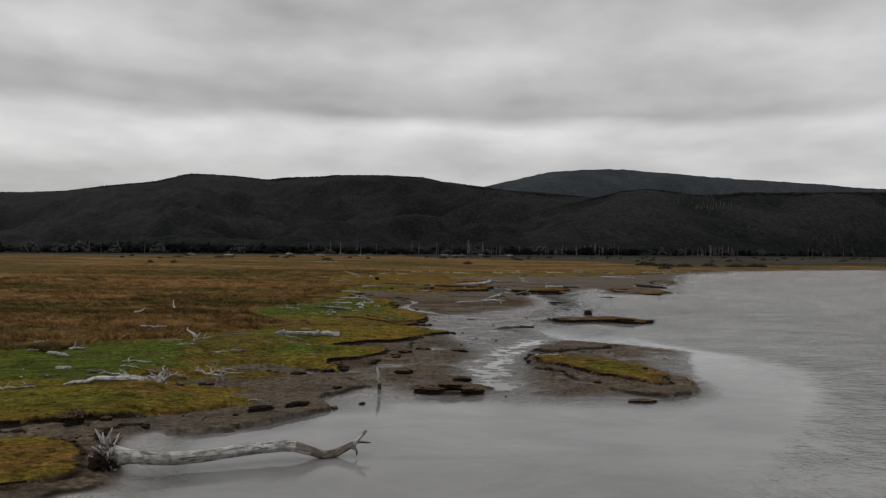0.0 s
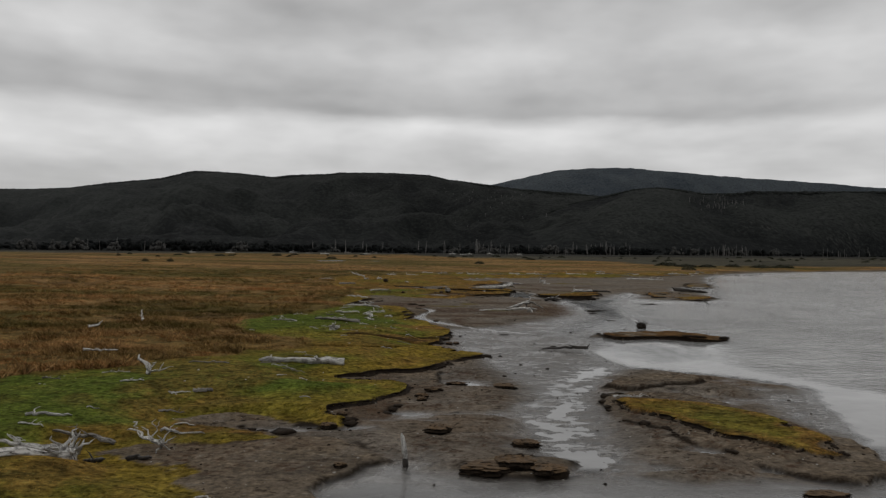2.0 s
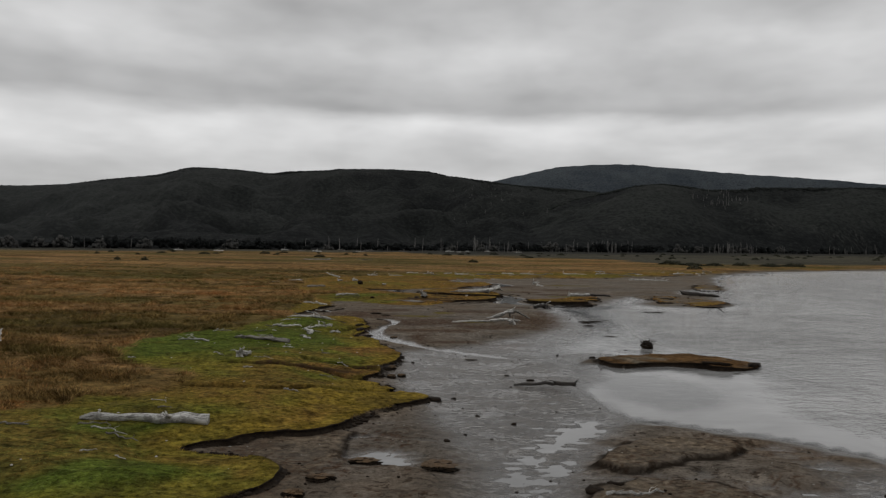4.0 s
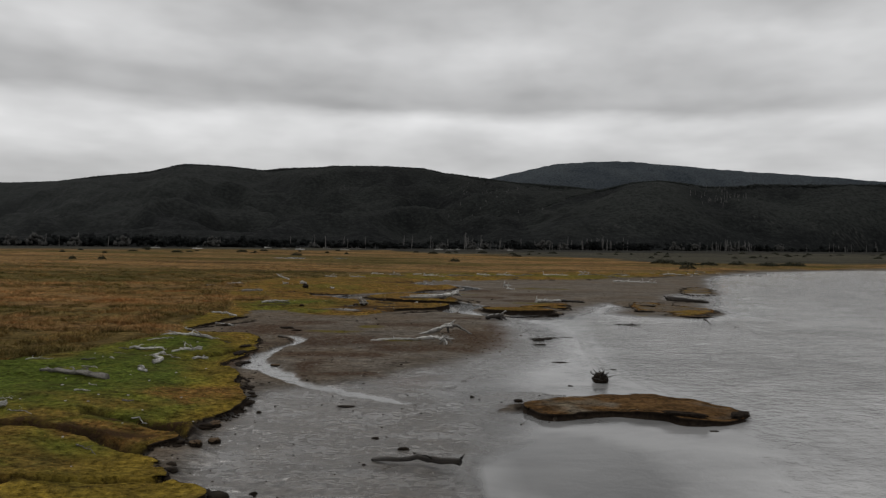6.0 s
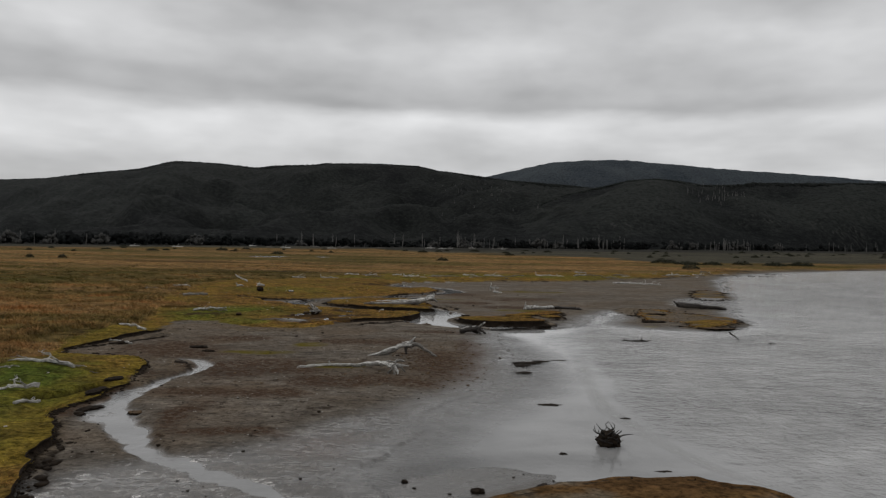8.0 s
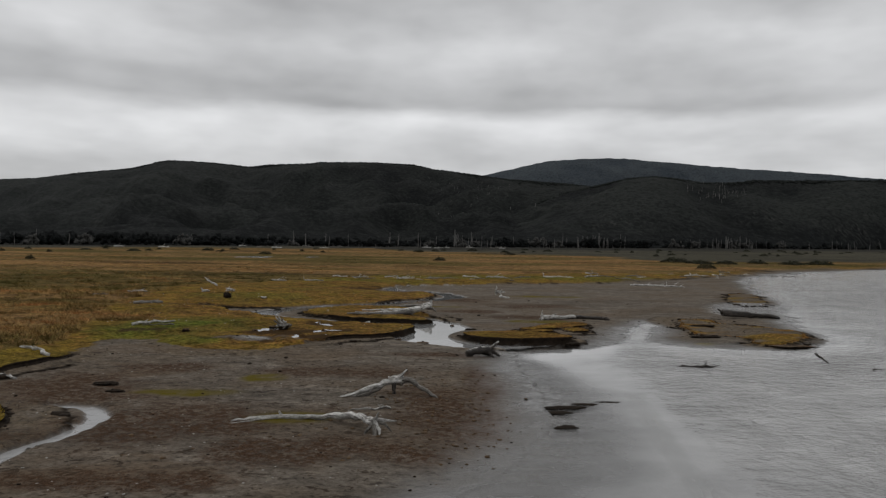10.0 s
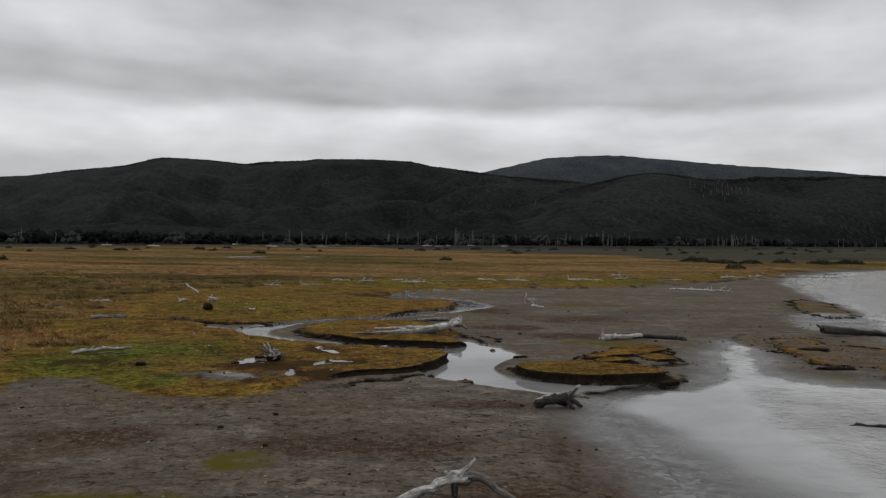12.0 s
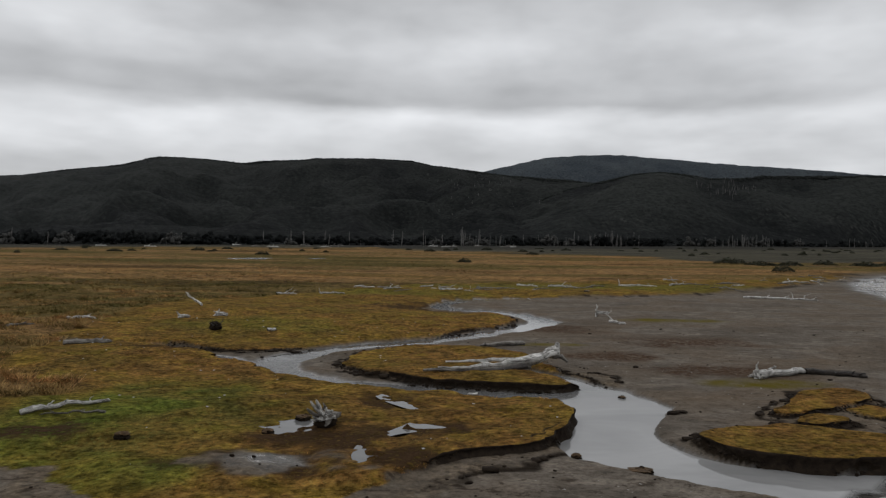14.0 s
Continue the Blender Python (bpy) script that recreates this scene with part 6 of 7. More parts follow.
limb_set("driftwood_log", "large bleached splintered log with a raised butt on an ochre islet", "driftwood", (9.4, 108.0, 0.4), [
    ("trunk", WOOD_PALE, [(10.3, 108.2, 0.98), (9.6, 107.9, 0.82), (8.6, 107.4, 0.66), (7.4, 106.9, 0.58), (6.0, 106.3, 0.56), (4.6, 105.8, 0.52)], 0.27, 0.08), ("root", WOOD_PALE, [(10.1, 108.2, 0.95), (10.35, 108.3, 1.15), (10.4, 108.4, 1.45)], 0.22, 0.10),
    ("root", WOOD_GREY, [(10.1, 108.1, 0.85), (10.5, 108.0, 0.75), (10.8, 107.9, 0.55)], 0.16, 0.06), ("splinter", WOOD_GREY, [(8.8, 107.3, 0.52), (7.2, 106.5, 0.48), (5.4, 105.8, 0.50), (3.5, 105.3, 0.56)], 0.16, 0.06),
    ("splinter", WOOD_PALE, [(8.0, 107.4, 0.74), (6.4, 107.0, 0.74), (4.6, 106.8, 0.72)], 0.12, 0.04), ("splinter", WOOD_PALE, [(6.6, 106.3, 0.60), (5.2, 105.6, 0.62), (4.2, 105.2, 0.74)], 0.09, 0.03),
    # low dark splinter added to paint the shade under the log
    ("splinter", WOOD_DARK, [(8.6, 107.0, 0.46), (7.0, 106.2, 0.42), (5.2, 105.6, 0.42)], 0.14, 0.08)])
driftwood("grey log beside the creek", (9.8, 116.2), (7.0, 115.3), 0.17, 0.12, WOOD_GREY, branches=((0.9, 100, 30, 0.4),))
driftwood("bleached log at the edge of a turf islet", (19.6, 106.0), (22.8, 107.4), 0.25, 0.18, None, roots=4, root_len=0.6, branches=((0.3, 35, 30, 0.7),))
driftwood("dark half-bleached plank of driftwood on mud", (22.7, 107.2), (25.3, 106.4), 0.20, 0.12, WOOD_DARK)


def root_fan():
    root = new("root_fan")
    root.location = (0.1, 95.7, float(ground_at([(0.1, 95.7)])[0]))
    r = random.Random(12)
    hub = Vector((0.12, 0, 0.30))
    for k in range(15):
        a = radians(5 + 180 * k / 14 + r.uniform(-6, 6))
        reach = (0.34 + 0.42 * math.exp(-((math.degrees(a) - 125) / 45) ** 2)) * r.uniform(0.75, 1.1)
        out = Vector((math.cos(a), r.uniform(-0.35, 0.15), math.sin(a)))
        tip = hub + out * reach
        tip.z = max(tip.z, 0.02)
        bm = bmesh.new()
        w = r.uniform(0.06, 0.095)
        tube(bm, bend(hub + out * 0.06, tip, 6, 0.11, r), [w * q for q in (1.1, 1.05, 1.0, 0.9, 0.75, 0.4)], 7, 0.3, k, 0.7)
        part("root", bm, WOOD_GREY if k % 4 == 3 else WOOD_PALE, root)
    bm = bmesh.new()
    tube(bm, [hub + Vector((0, -0.05, 0)), hub + Vector((0.15, 0.5, -0.05)), hub + Vector((0.3, 1.1, -0.12))], [0.22, 0.18, 0.12], 9, 0.2, 5)
    part("trunk", bm, WOOD_GREY, root)
    bm = bmesh.new()
    bmesh.ops.create_icosphere(bm, subdivisions=3, radius=1.0)
    for v in bm.verts:
        q = 1 + 0.4 * noise.noise(v.co * 2.3)
        v.co = Vector((0.1 + v.co.x * 0.36 * q, 0.08 + v.co.y * 0.16 * q, max(-0.04, 0.18 + v.co.z * 0.24 * q)))
    part("root_soil", bm, PEAT, root, "dark peat between the roots")
    tagged(root, "splayed bleached root fan standing beside a puddle", "tree stump")


root_fan()
driftwood("curved bleached branch on green turf", (-10.6, 97.3), (-8.2, 99.0), 0.14, 0.05, sway=0.25)
driftwood("grey log lying in a ditch", (-17.1, 113.8), (-14.4, 113.8), 0.18, 0.14, WOOD_GREY, branches=((0.8, 100, 50, 0.4),))
driftwood("thin bleached branch on ochre turf", (-22.0, 124.2), (-19.3, 123.0), 0.12, 0.07)
driftwood("pale root lump on ochre turf", (-11.7, 125.9), (-11.0, 126.0), 0.24, 0.18, WOOD_PALE, "driftwood_root", roots=6, root_len=0.4)
driftwood("leaning bleached branch on ochre turf", (-14.8, 132.2), (-18.1, 138.5), 0.13, 0.06, rise=(0.1, 0.9), branches=((0.3, 60, 30, 1.2),))
driftwood("pale root lump on ochre turf", (-13.9, 124.3), (-13.3, 124.5), 0.18, 0.12, WOOD_PALE, "driftwood_root", roots=5, root_len=0.4)
driftwood("white wood lump on ochre turf", (-6.5, 118.7), (-6.0, 118.9), 0.13, 0.1)
driftwood("dark stick on ochre turf", (-23.3, 119.1), (-22.5, 121.0), 0.09, 0.05, WOOD_GREY)
driftwood("forked bleached snag on the mudflat", (18.3, 128.3), (19.3, 127.2), 0.14, 0.08, None, "driftwood_snag", branches=((0.1, 120, 50, 1.2),))
driftwood("bleached snag with roots on the mudflat", (18.4, 132.5), (19.4, 132.6), 0.15, 0.1, None, "driftwood_snag", roots=6, root_len=0.9, rise=(0.3, 0.3))
driftwood("thin bleached log on green shore turf", (5.7, 101.1), (5.3, 101.3), 0.07, 0.05)
driftwood("thin grey branch on turf", (-7.7, 97.4), (-9.9, 97.2), 0.05, 0.03, WOOD_GREY)

# -- the drift line along the far edge of the mudflat
FAR_LOGS = "bleached log on the far drift line"
for k, (x, y, dx, dy, q) in enumerate([(3.4, 161, 1.6, 1.4, 0.2), (5.7, 154.4, 2.6, 0.3, 0.2), (16, 166, 2.6, -1.2, 0.22), (19.7, 163.6, 3.4, -3, 0.22), (29.4, 164.9, 5, 0.6, 0.25), (36.6, 167, 3, 2.4, 0.22),
                                       (40.3, 153.2, 5, -1.8, 0.26), (45.2, 151.5, 2.2, -1.2, 0.2), (57, 177, 6, 3.4, 0.26), (-11.6, 147.5, 2, 0.6, 0.2), (-7.3, 150.3, 2.4, 0.8, 0.2), (-0.8, 154.4, 2, 0.6, 0.18)]):
    driftwood(FAR_LOGS, (x, y), (x + dx, y + dy), q * 0.6, q * 0.35, None, group="far drift line", roots=4 if k % 3 == 1 else 0, branches=((0.4, 50, 30, 1.1), (0.7, -40, 25, 0.9)) if k % 2 else ())
for k in range(64):
    t = float(rng.uniform(0, 1))
    x, y = -4 + 96 * t + rng.uniform(-3, 3), 155 + 10 * t + 40 * t * t + rng.normal(0, 3)
    a = rng.uniform(-0.6, 0.6)
    q = rng.uniform(0.5, 3.4)
    driftwood(FAR_LOGS, (x, y), (x + q * math.cos(a), y + q * math.sin(a)), rng.uniform(0.05, 0.12), None, WOOD_PALE if k % 3 == 0 else WOOD_GREY, group="far drift line", branches=((0.5, 60, 40, 0.8),) if k % 4 == 0 else ())
for k in range(22):
    x = rng.uniform(-130, 60)
    y = float(foot_line(np.array(x))) - rng.uniform(12, 60)
    a = rng.uniform(-0.5, 0.5)
    q = rng.uniform(2.5, 6)
    driftwood("pale log lying before the forest edge", (x, y), (x + q * math.cos(a), y + q * math.sin(a)), rng.uniform(0.2, 0.35), None, WOOD_PALE if k % 2 else WOOD_GREY, group="logs before the forest", branches=((0.4, 60, 50, 1.6),))


n = 150
sx, sy = rng.uniform(-22, -3, n), rng.uniform(14, 72, n)
f = land(sx, sy)
spots = [(a, b) for a, b, t, r in zip(sx, sy, f["turf"], f["rust"]) if t > 0.9 and r < 0.3][:46]
for k, (a, b) in enumerate(spots):
    h, q = rng.uniform(-0.7, 0.7), rng.uniform(0.35, 1.3)
    driftwood("thin bleached stick on the turf", (a, b), (a + q * math.cos(h), b + q * math.sin(h)), rng.uniform(0.02, 0.045), None, WOOD_PALE if k % 3 else WOOD_GREY, "driftwood_stick", group="sticks on the turf", sway=0.1)

# -- clods of peat and turf fallen from the banks
def clod(label, at, w, d, h, turf=False, name="peat_clod", turn=0.0):
    COUNT[0] += 1
    root = new(name)
    root.location = (*at, float(ground_at([at])[0]))
    root.rotation_euler = (0, 0, radians(turn))
    off = Vector((COUNT[0] * 1.7, 0, 0))

    def lump(sx, sy, sz, lift, lo):
        bm = bmesh.new()
        bmesh.ops.create_icosphere(bm, subdivisions=4, radius=1.0)
        for v in bm.verts:
            q = 1 + 0.55 * noise.noise(v.co * 1.3 + off) + 0.35 * noise.noise(v.co * 3.1 + off) + 0.18 * noise.noise(v.co * 8 + off)
            up = v.co.z * (1 + 0.5 * noise.noise(v.co * 4 + off)) + 0.25 * noise.noise(Vector((v.co.x, v.co.y, 0)) * 3 + off)
            v.co = Vector((v.co.x * sx * q, v.co.y * sy * q, max(lo, lift + up * sz)))
        return bm

    part("body", lump(w / 2, d / 2, h * 0.85, h * 0.15, -0.06), PEAT, root)
    part("crust", lump(w * 0.46, d * 0.46, h * 0.34, h * 0.72, 0.02), PEAT if name == "peat_ledge" or h < 0.13 else CLOD_TOP, root, "matted brown root crust")
    return tagged(root, label, "peat clod", "clods on the mud")


PLAIN = "dark eroded clod of peat lying on mud"
for x, y, w, d, h in [(-1.6, 22.6, 0.9, 0.7, 0.22), (-0.2, 18.4, 1.5, 0.9, 0.22), (0.7, 18.6, 1.2, 0.8, 0.34), (1.7, 18.2, 1.1, 0.8, 0.26), (1.4, 21.4, 1.0, 0.6, 0.2), (1.7, 31.4, 1.1, 0.9, 0.2), (9.4, 16.8, 1.3, 0.5, 0.14),
                      (-2.3, 28.5, 0.5, 0.4, 0.18), (-2.3, 27.9, 0.4, 0.4, 0.2), (-1.8, 29.8, 0.8, 0.4, 0.14), (-0.7, 31.6, 0.9, 0.4, 0.16)]:
    clod(PLAIN, (x, y), w, d, h)
for x, y, w, d, h in [(-5.7, 23.3, 0.6, 0.4, 0.2), (-4.6, 18.3, 0.4, 0.3, 0.14), (-4.3, 14.9, 0.35, 0.3, 0.14), (-3.2, 15.8, 0.3, 0.3, 0.12), (-12.3, 11.4, 0.35, 0.3, 0.16), (-13.8, 11.2, 0.6, 0.4, 0.24), (-5.4, 25.0, 0.4, 0.3, 0.14),
                      (-0.8, 48.8, 0.4, 0.5, 0.2), (-0.2, 46.6, 0.4, 0.35, 0.16), (-0.7, 46.1, 0.45, 0.35, 0.18), (-1.5, 62.4, 0.5, 0.4, 0.14), (6.5, 46.2, 0.4, 0.2, 0.06), (5.4, 47.6, 0.25, 0.2, 0.06), (3.7, 52.4, 0.7, 0.3, 0.04)]:
    clod(PLAIN, (x, y), w, d, h)
for x, y, w, d, h in [(15.2, 64.9, 0.9, 0.4, 0.08), (15.6, 75.4, 1.6, 0.5, 0.10), (16.6, 76.0, 1.0, 0.4, 0.08), (17.6, 76.5, 1.2, 0.3, 0.06), (11.4, 54.0, 0.35, 0.3, 0.1), (14.5, 57.8, 0.25, 0.2, 0.08), (17.9, 62.7, 0.35, 0.2, 0.08),
                      (17.3, 56.1, 0.5, 0.2, 0.06), (18.6, 49.3, 0.5, 0.25, 0.06), (-4.1, 78.4, 1.0, 0.5, 0.12), (-3.1, 77.0, 0.6, 0.3, 0.1), (15.1, 72.4, 0.8, 0.5, 0.08), (15.2, 74.6, 0.9, 0.5, 0.08)]:
    clod(PLAIN, (x, y), w, d, h)
for x, y, w, d, h in [(8.2, 93.8, 0.28, 0.25, 0.2), (9.7, 92.3, 0.75, 0.5, 0.2), (12.0, 102.2, 0.3, 0.3, 0.14), (13.0, 98.9, 0.4, 0.3, 0.1), (13.4, 99.1, 0.4, 0.3, 0.08),
                      (-5.9, 94.4, 0.4, 0.3, 0.2), (-1.6, 95.2, 0.35, 0.3, 0.2), (-0.7, 96.9, 0.45, 0.4, 0.22), (31.5, 102.0, 1.6, 0.6, 0.1), (29.5, 96.0, 1.8, 0.5, 0.12), (33.5, 92.3, 2.6, 0.8, 0.14)]:
    clod(PLAIN, (x, y), w, d, h)

for x, y, w, d, h, turn in [(-7.1, 13.5, 1.3, 0.4, 0.15, 40), (-5.8, 14.4, 1.2, 0.4, 0.14, 28),
                            (-0.5, 52.2, 0.7, 0.3, 0.12, 70), (-3.6, 63.0, 1.2, 0.5, 0.12, 60), (-4.3, 65.2, 1.4, 0.6, 0.13, 80), (-4.6, 67.6, 1.0, 0.5, 0.12, 70),
                            (19.4, 92.6, 1.4, 0.6, 0.24, 40), (17.8, 50.6, 1.6, 0.4, 0.14, -20), (20.4, 51.3, 1.2, 0.5, 0.18, 50)]:
    long = 0.75 if y < 16 else 1.0
    clod("dark broken ledge of layered peat below the turf", (x, y), w * long, d / long ** 0.4, h / long ** 0.6, False, "peat_ledge", turn)
clod("tan-topped boulder of turf fallen on sand", (-13.3, 11.0), 0.7, 0.6, 0.42)

# crumbs of peat under the banks and over the mud
n = 9000
x, y = rng.uniform(-16, 42, n), rng.uniform(6, 125, n)
f = land(x, y)
keep = (f["turf"] < 0.3) & (f["z"] > -0.02) & (f["z"] < 0.4) & (rng.uniform(0, 1, n) < np.where(f["edge"] > -1.6, 0.75, 0.16))
x, y, z = x[keep], y[keep], f["z"][keep]
q = rng.uniform(0.012, 0.05, len(x)) * (1 + 1.2 * (rng.uniform(0, 1, len(x)) > 0.93))
tagged(blobs("peat_crumbs", x, y, z + q * 0.2, q * 1.3, q * 0.7, PEAT, rng, 0.35), "scattered dark crumbs of peat on the mud", "peat crumbs", "", "stuff")
x, y = np.concatenate([rng.normal(10.2, 1.5, 420), rng.normal(6, 2.5, 120)]), np.concatenate([rng.normal(74, 3.6, 420), rng.normal(70, 1.2, 120)])
f = land(x, y)
keep = (f["z"] > 0.0) & (f["river"] < 0)
x, y, z = x[keep], y[keep], f["z"][keep]
q = 0.015 + 0.06 * rng.uniform(0, 1, len(x)) ** 2.6
tagged(blobs("spit_clods", x, y, z + q * 0.15, q * 1.5, q * 0.6, CLOD_TOP, rng, 0.4), "small brown clods strewn over the spit", "peat crumbs", "", "stuff")
n = 5200
x, y = rng.uniform(-14, 24, n), rng.uniform(10, 110, n)
f = land(x, y)
keep = (f["turf"] < 0.3) & (f["z"] > 0.01) & (f["flat"] < 0.5) & (fbm(x * 0.25, y * 0.4, 3, 421) > -0.05)
x, y, z = x[keep], y[keep], f["z"][keep]
q = 0.008 + 0.03 * rng.uniform(0, 1, len(x)) ** 3
GRIT = speckled("pale_grit", (0.16, 0.15, 0.13), (0.34, 0.32, 0.29), 9.0)
tagged(blobs("shell_grit", x, y, z + q * 0.2, q * 1.4, q * 0.5, GRIT, rng, 0.35), "pale bits of shell and wood strewn on mud", "grit", "", "stuff")
# the crumbling faces of the banks: find places on the edge of the turf, then strew lumps there
def on_edge(count, shift, key="edge"):
    xs, ys = [], []
    for outline in [BANK_SOUTH[1:], BANK_MIDDLE, BANK_NORTH[:12], NEAR_TURF[1:8]] + [o + o[:1] for o, _ in ISLANDS]:
        p = np.array(outline, float)
        seg = np.linalg.norm(np.diff(p, axis=0), axis=1)
        for k, length in enumerate(seg):
            m = max(2, int(count * min(length, 25)))
            t = rng.uniform(0, 1, m)
            xs.append(p[k, 0] + (p[k + 1, 0] - p[k, 0]) * t)
            ys.append(p[k, 1] + (p[k + 1, 1] - p[k, 1]) * t)
    x, y = np.concatenate(xs), np.concatenate(ys)
    goal = rng.uniform(*shift, len(x))
    for _ in range(4):
        e, ex, ey = (land(x + dx, y + dy)[key] for dx, dy in ((0, 0), (0.08, 0), (0, 0.08)))
        gx, gy = (ex - e) / 0.08, (ey - e) / 0.08
        move = np.clip((goal - e) / np.maximum(gx * gx + gy * gy, 0.3), -0.6, 0.6)
        x, y = x + gx * move, y + gy * move
    f = land(x, y)
    ok = np.abs(f[key] - goal) < 0.06
    return x[ok], y[ok], {k: v[ok] for k, v in f.items()}


x, y, f = on_edge(15, (-0.30, 0.02))
q = rng.uniform(0.015, 0.06, len(x)) * (1 + 0.8 * (rng.uniform(0, 1, len(x)) > 0.94))
ok = (f["z"] > -0.04) & (f["soft"] < 0.2)
tagged(blobs("bank_rubble", x[ok], y[ok], (f["z"] + q * 0.1)[ok], (q * 1.25)[ok], (q * 0.8)[ok], PEAT, rng, 0.5), "crumbled dark peat along the turf banks", "peat rubble", "", "stuff")
x, y, f = on_edge(5, (-0.22, 0.06), "ledge")
q = rng.uniform(0.04, 0.15, len(x)) * (1 + 0.7 * (rng.uniform(0, 1, len(x)) > 0.92))
ok = (f["z"] > 0.0) & (f["turf"] < 0.4) & (fbm(x * 0.5, y * 0.5, 2, 99) > -0.06) & ((f["soft"] < 0.3) | (y < 60))
tagged(blobs("ledge_rubble", x[ok], y[ok], (f["z"] + q * 0.1)[ok], (q * 1.5)[ok], (q * 0.45)[ok], PEAT, rng, 0.45), "broken dark slabs of peat along the mud ledges", "peat rubble", "", "stuff")
# the broken faces of the banks: a turf lip hanging over dark peat
def peat_bank(outline, closed):
    p = rounded(outline, closed, 2)
    if closed:
        p = np.vstack([p, p[:1]])
    run = np.concatenate([[0], np.cumsum(np.linalg.norm(np.diff(p, axis=0), axis=1))])
    at = np.arange(0, run[-1], 0.11)
    x, y = np.interp(at, run, p[:, 0]), np.interp(at, run, p[:, 1])
    for turn in range(6):
        e, ex, ey = (land(x + dx, y + dy)["edge"] for dx, dy in ((0, 0), (0.08, 0), (0, 0.08)))
        gx, gy = (ex - e) / 0.08, (ey - e) / 0.08
        move = np.clip(-e / np.maximum(gx * gx + gy * gy, 0.3), -0.5, 0.5)
        x, y = x + gx * move, y + gy * move
    for turn in range(2):
        x[1:-1], y[1:-1] = (x[:-2] + 2 * x[1:-1] + x[2:]) / 4, (y[:-2] + 2 * y[1:-1] + y[2:]) / 4
    f = land(x, y)
    size = np.maximum(np.hypot(gx, gy), 0.05)
    ix, iy = gx / size, gy / size
    top, low = land(x + ix * 0.32, y + iy * 0.32)["z"], np.maximum(land(x - ix * 0.40, y - iy * 0.40)["z"], -0.03)
    rise = top - low
    ok = (np.abs(f["edge"]) < 0.10) & (f["soft"] < 0.3) & (rise > 0.12) & (y < 118) & (x < 24) & ((fbm(at * 0.22, at * 0 + outline[0][1], 2, 621) > -0.14) | (f["bluff"] > 0.5))
    jut = 0.16 * fbm(at * 0.55, at * 0 + outline[0][0], 4, 601)
    rows = []
    for k, (out, share) in enumerate(((-0.34, 0.97), (-0.10, 1.02), (0.07, 0.99), (0.10, 0.86), (0.03, 0.62), (0.08, 0.36), (0.17, 0.12), (0.34, -0.15))):
        w = out + jut * (1 if 0 < k < 7 else 0) + (0.10 if 2 < k < 7 else 0.07) * fbm(at * 2.6, at * 0 + k * 3.1, 2, 603 + (0 if k < 3 else k))
        z = low + rise * (share + (0.12 * fbm(at * 1.9, at * 0 + k, 2, 611 + k) if 2 < k < 7 else 0.10 * fbm(at * 1.2, at * 0, 2, 609) if 0 < k < 3 else 0.0))
        rows.append(np.stack([x - ix * w, y - iy * w, z], 1))
    n, m = len(at), len(rows)
    pair = ok[:-1] & ok[1:] & (np.hypot(np.diff(x), np.diff(y)) < 0.35)
    col = np.nonzero(pair)[0]
    if len(col) < 6:
        return
    quads = np.concatenate([np.stack([k * n + col, k * n + col + 1, (k + 1) * n + col + 1, (k + 1) * n + col], 1) for k in range(m - 1)])
    ob = bulk("peat_bank", np.concatenate(rows), quads, PEAT, True)
    ob.data.materials.append(GROUND)
    ob.data.polygons.foreach_set("material_index", np.repeat([1, 1, 0, 0, 0, 0, 0], len(col)).astype(np.int32))
    inner = land(x + ix * 0.45, y + iy * 0.45)
    inner["turf"], inner["bank"] = np.ones(n), np.zeros(n)
    for key in COVER:
        ob.data.attributes.new(key, "FLOAT", "POINT").data.foreach_set("value", np.tile(inner[key], m).astype(np.float32))
    tagged(ob, "crumbling dark peat bank under an overhanging turf lip", "bank", "", "structure")


for outline in (BANK_SOUTH[2:], BANK_MIDDLE, NEAR_TURF[1:11]):
    peat_bank(outline, False)
for outline, h in ISLANDS:
    peat_bank(outline, True)

# bleached chips of wood washed onto the turf
n = 900
x, y = rng.uniform(-26, 12, n), rng.uniform(12, 125, n)
f = land(x, y)
keep = (f["turf"] > 0.6) & (f["rust"] < 0.5) & (rng.uniform(0, 1, n) < 0.5)
x, y, z = x[keep], y[keep], f["z"][keep]
q = rng.uniform(0.012, 0.045, len(x))
CHIP = speckled("bleached_chip", (0.28, 0.26, 0.24), (0.5, 0.48, 0.45), 9.0)
tagged(blobs("wood_chips", x, y, z + 0.03, q * 1.5, q * 0.5, CHIP, rng, 0.4), "bleached chips of wood scattered on turf", "wood chips", "", "stuff")


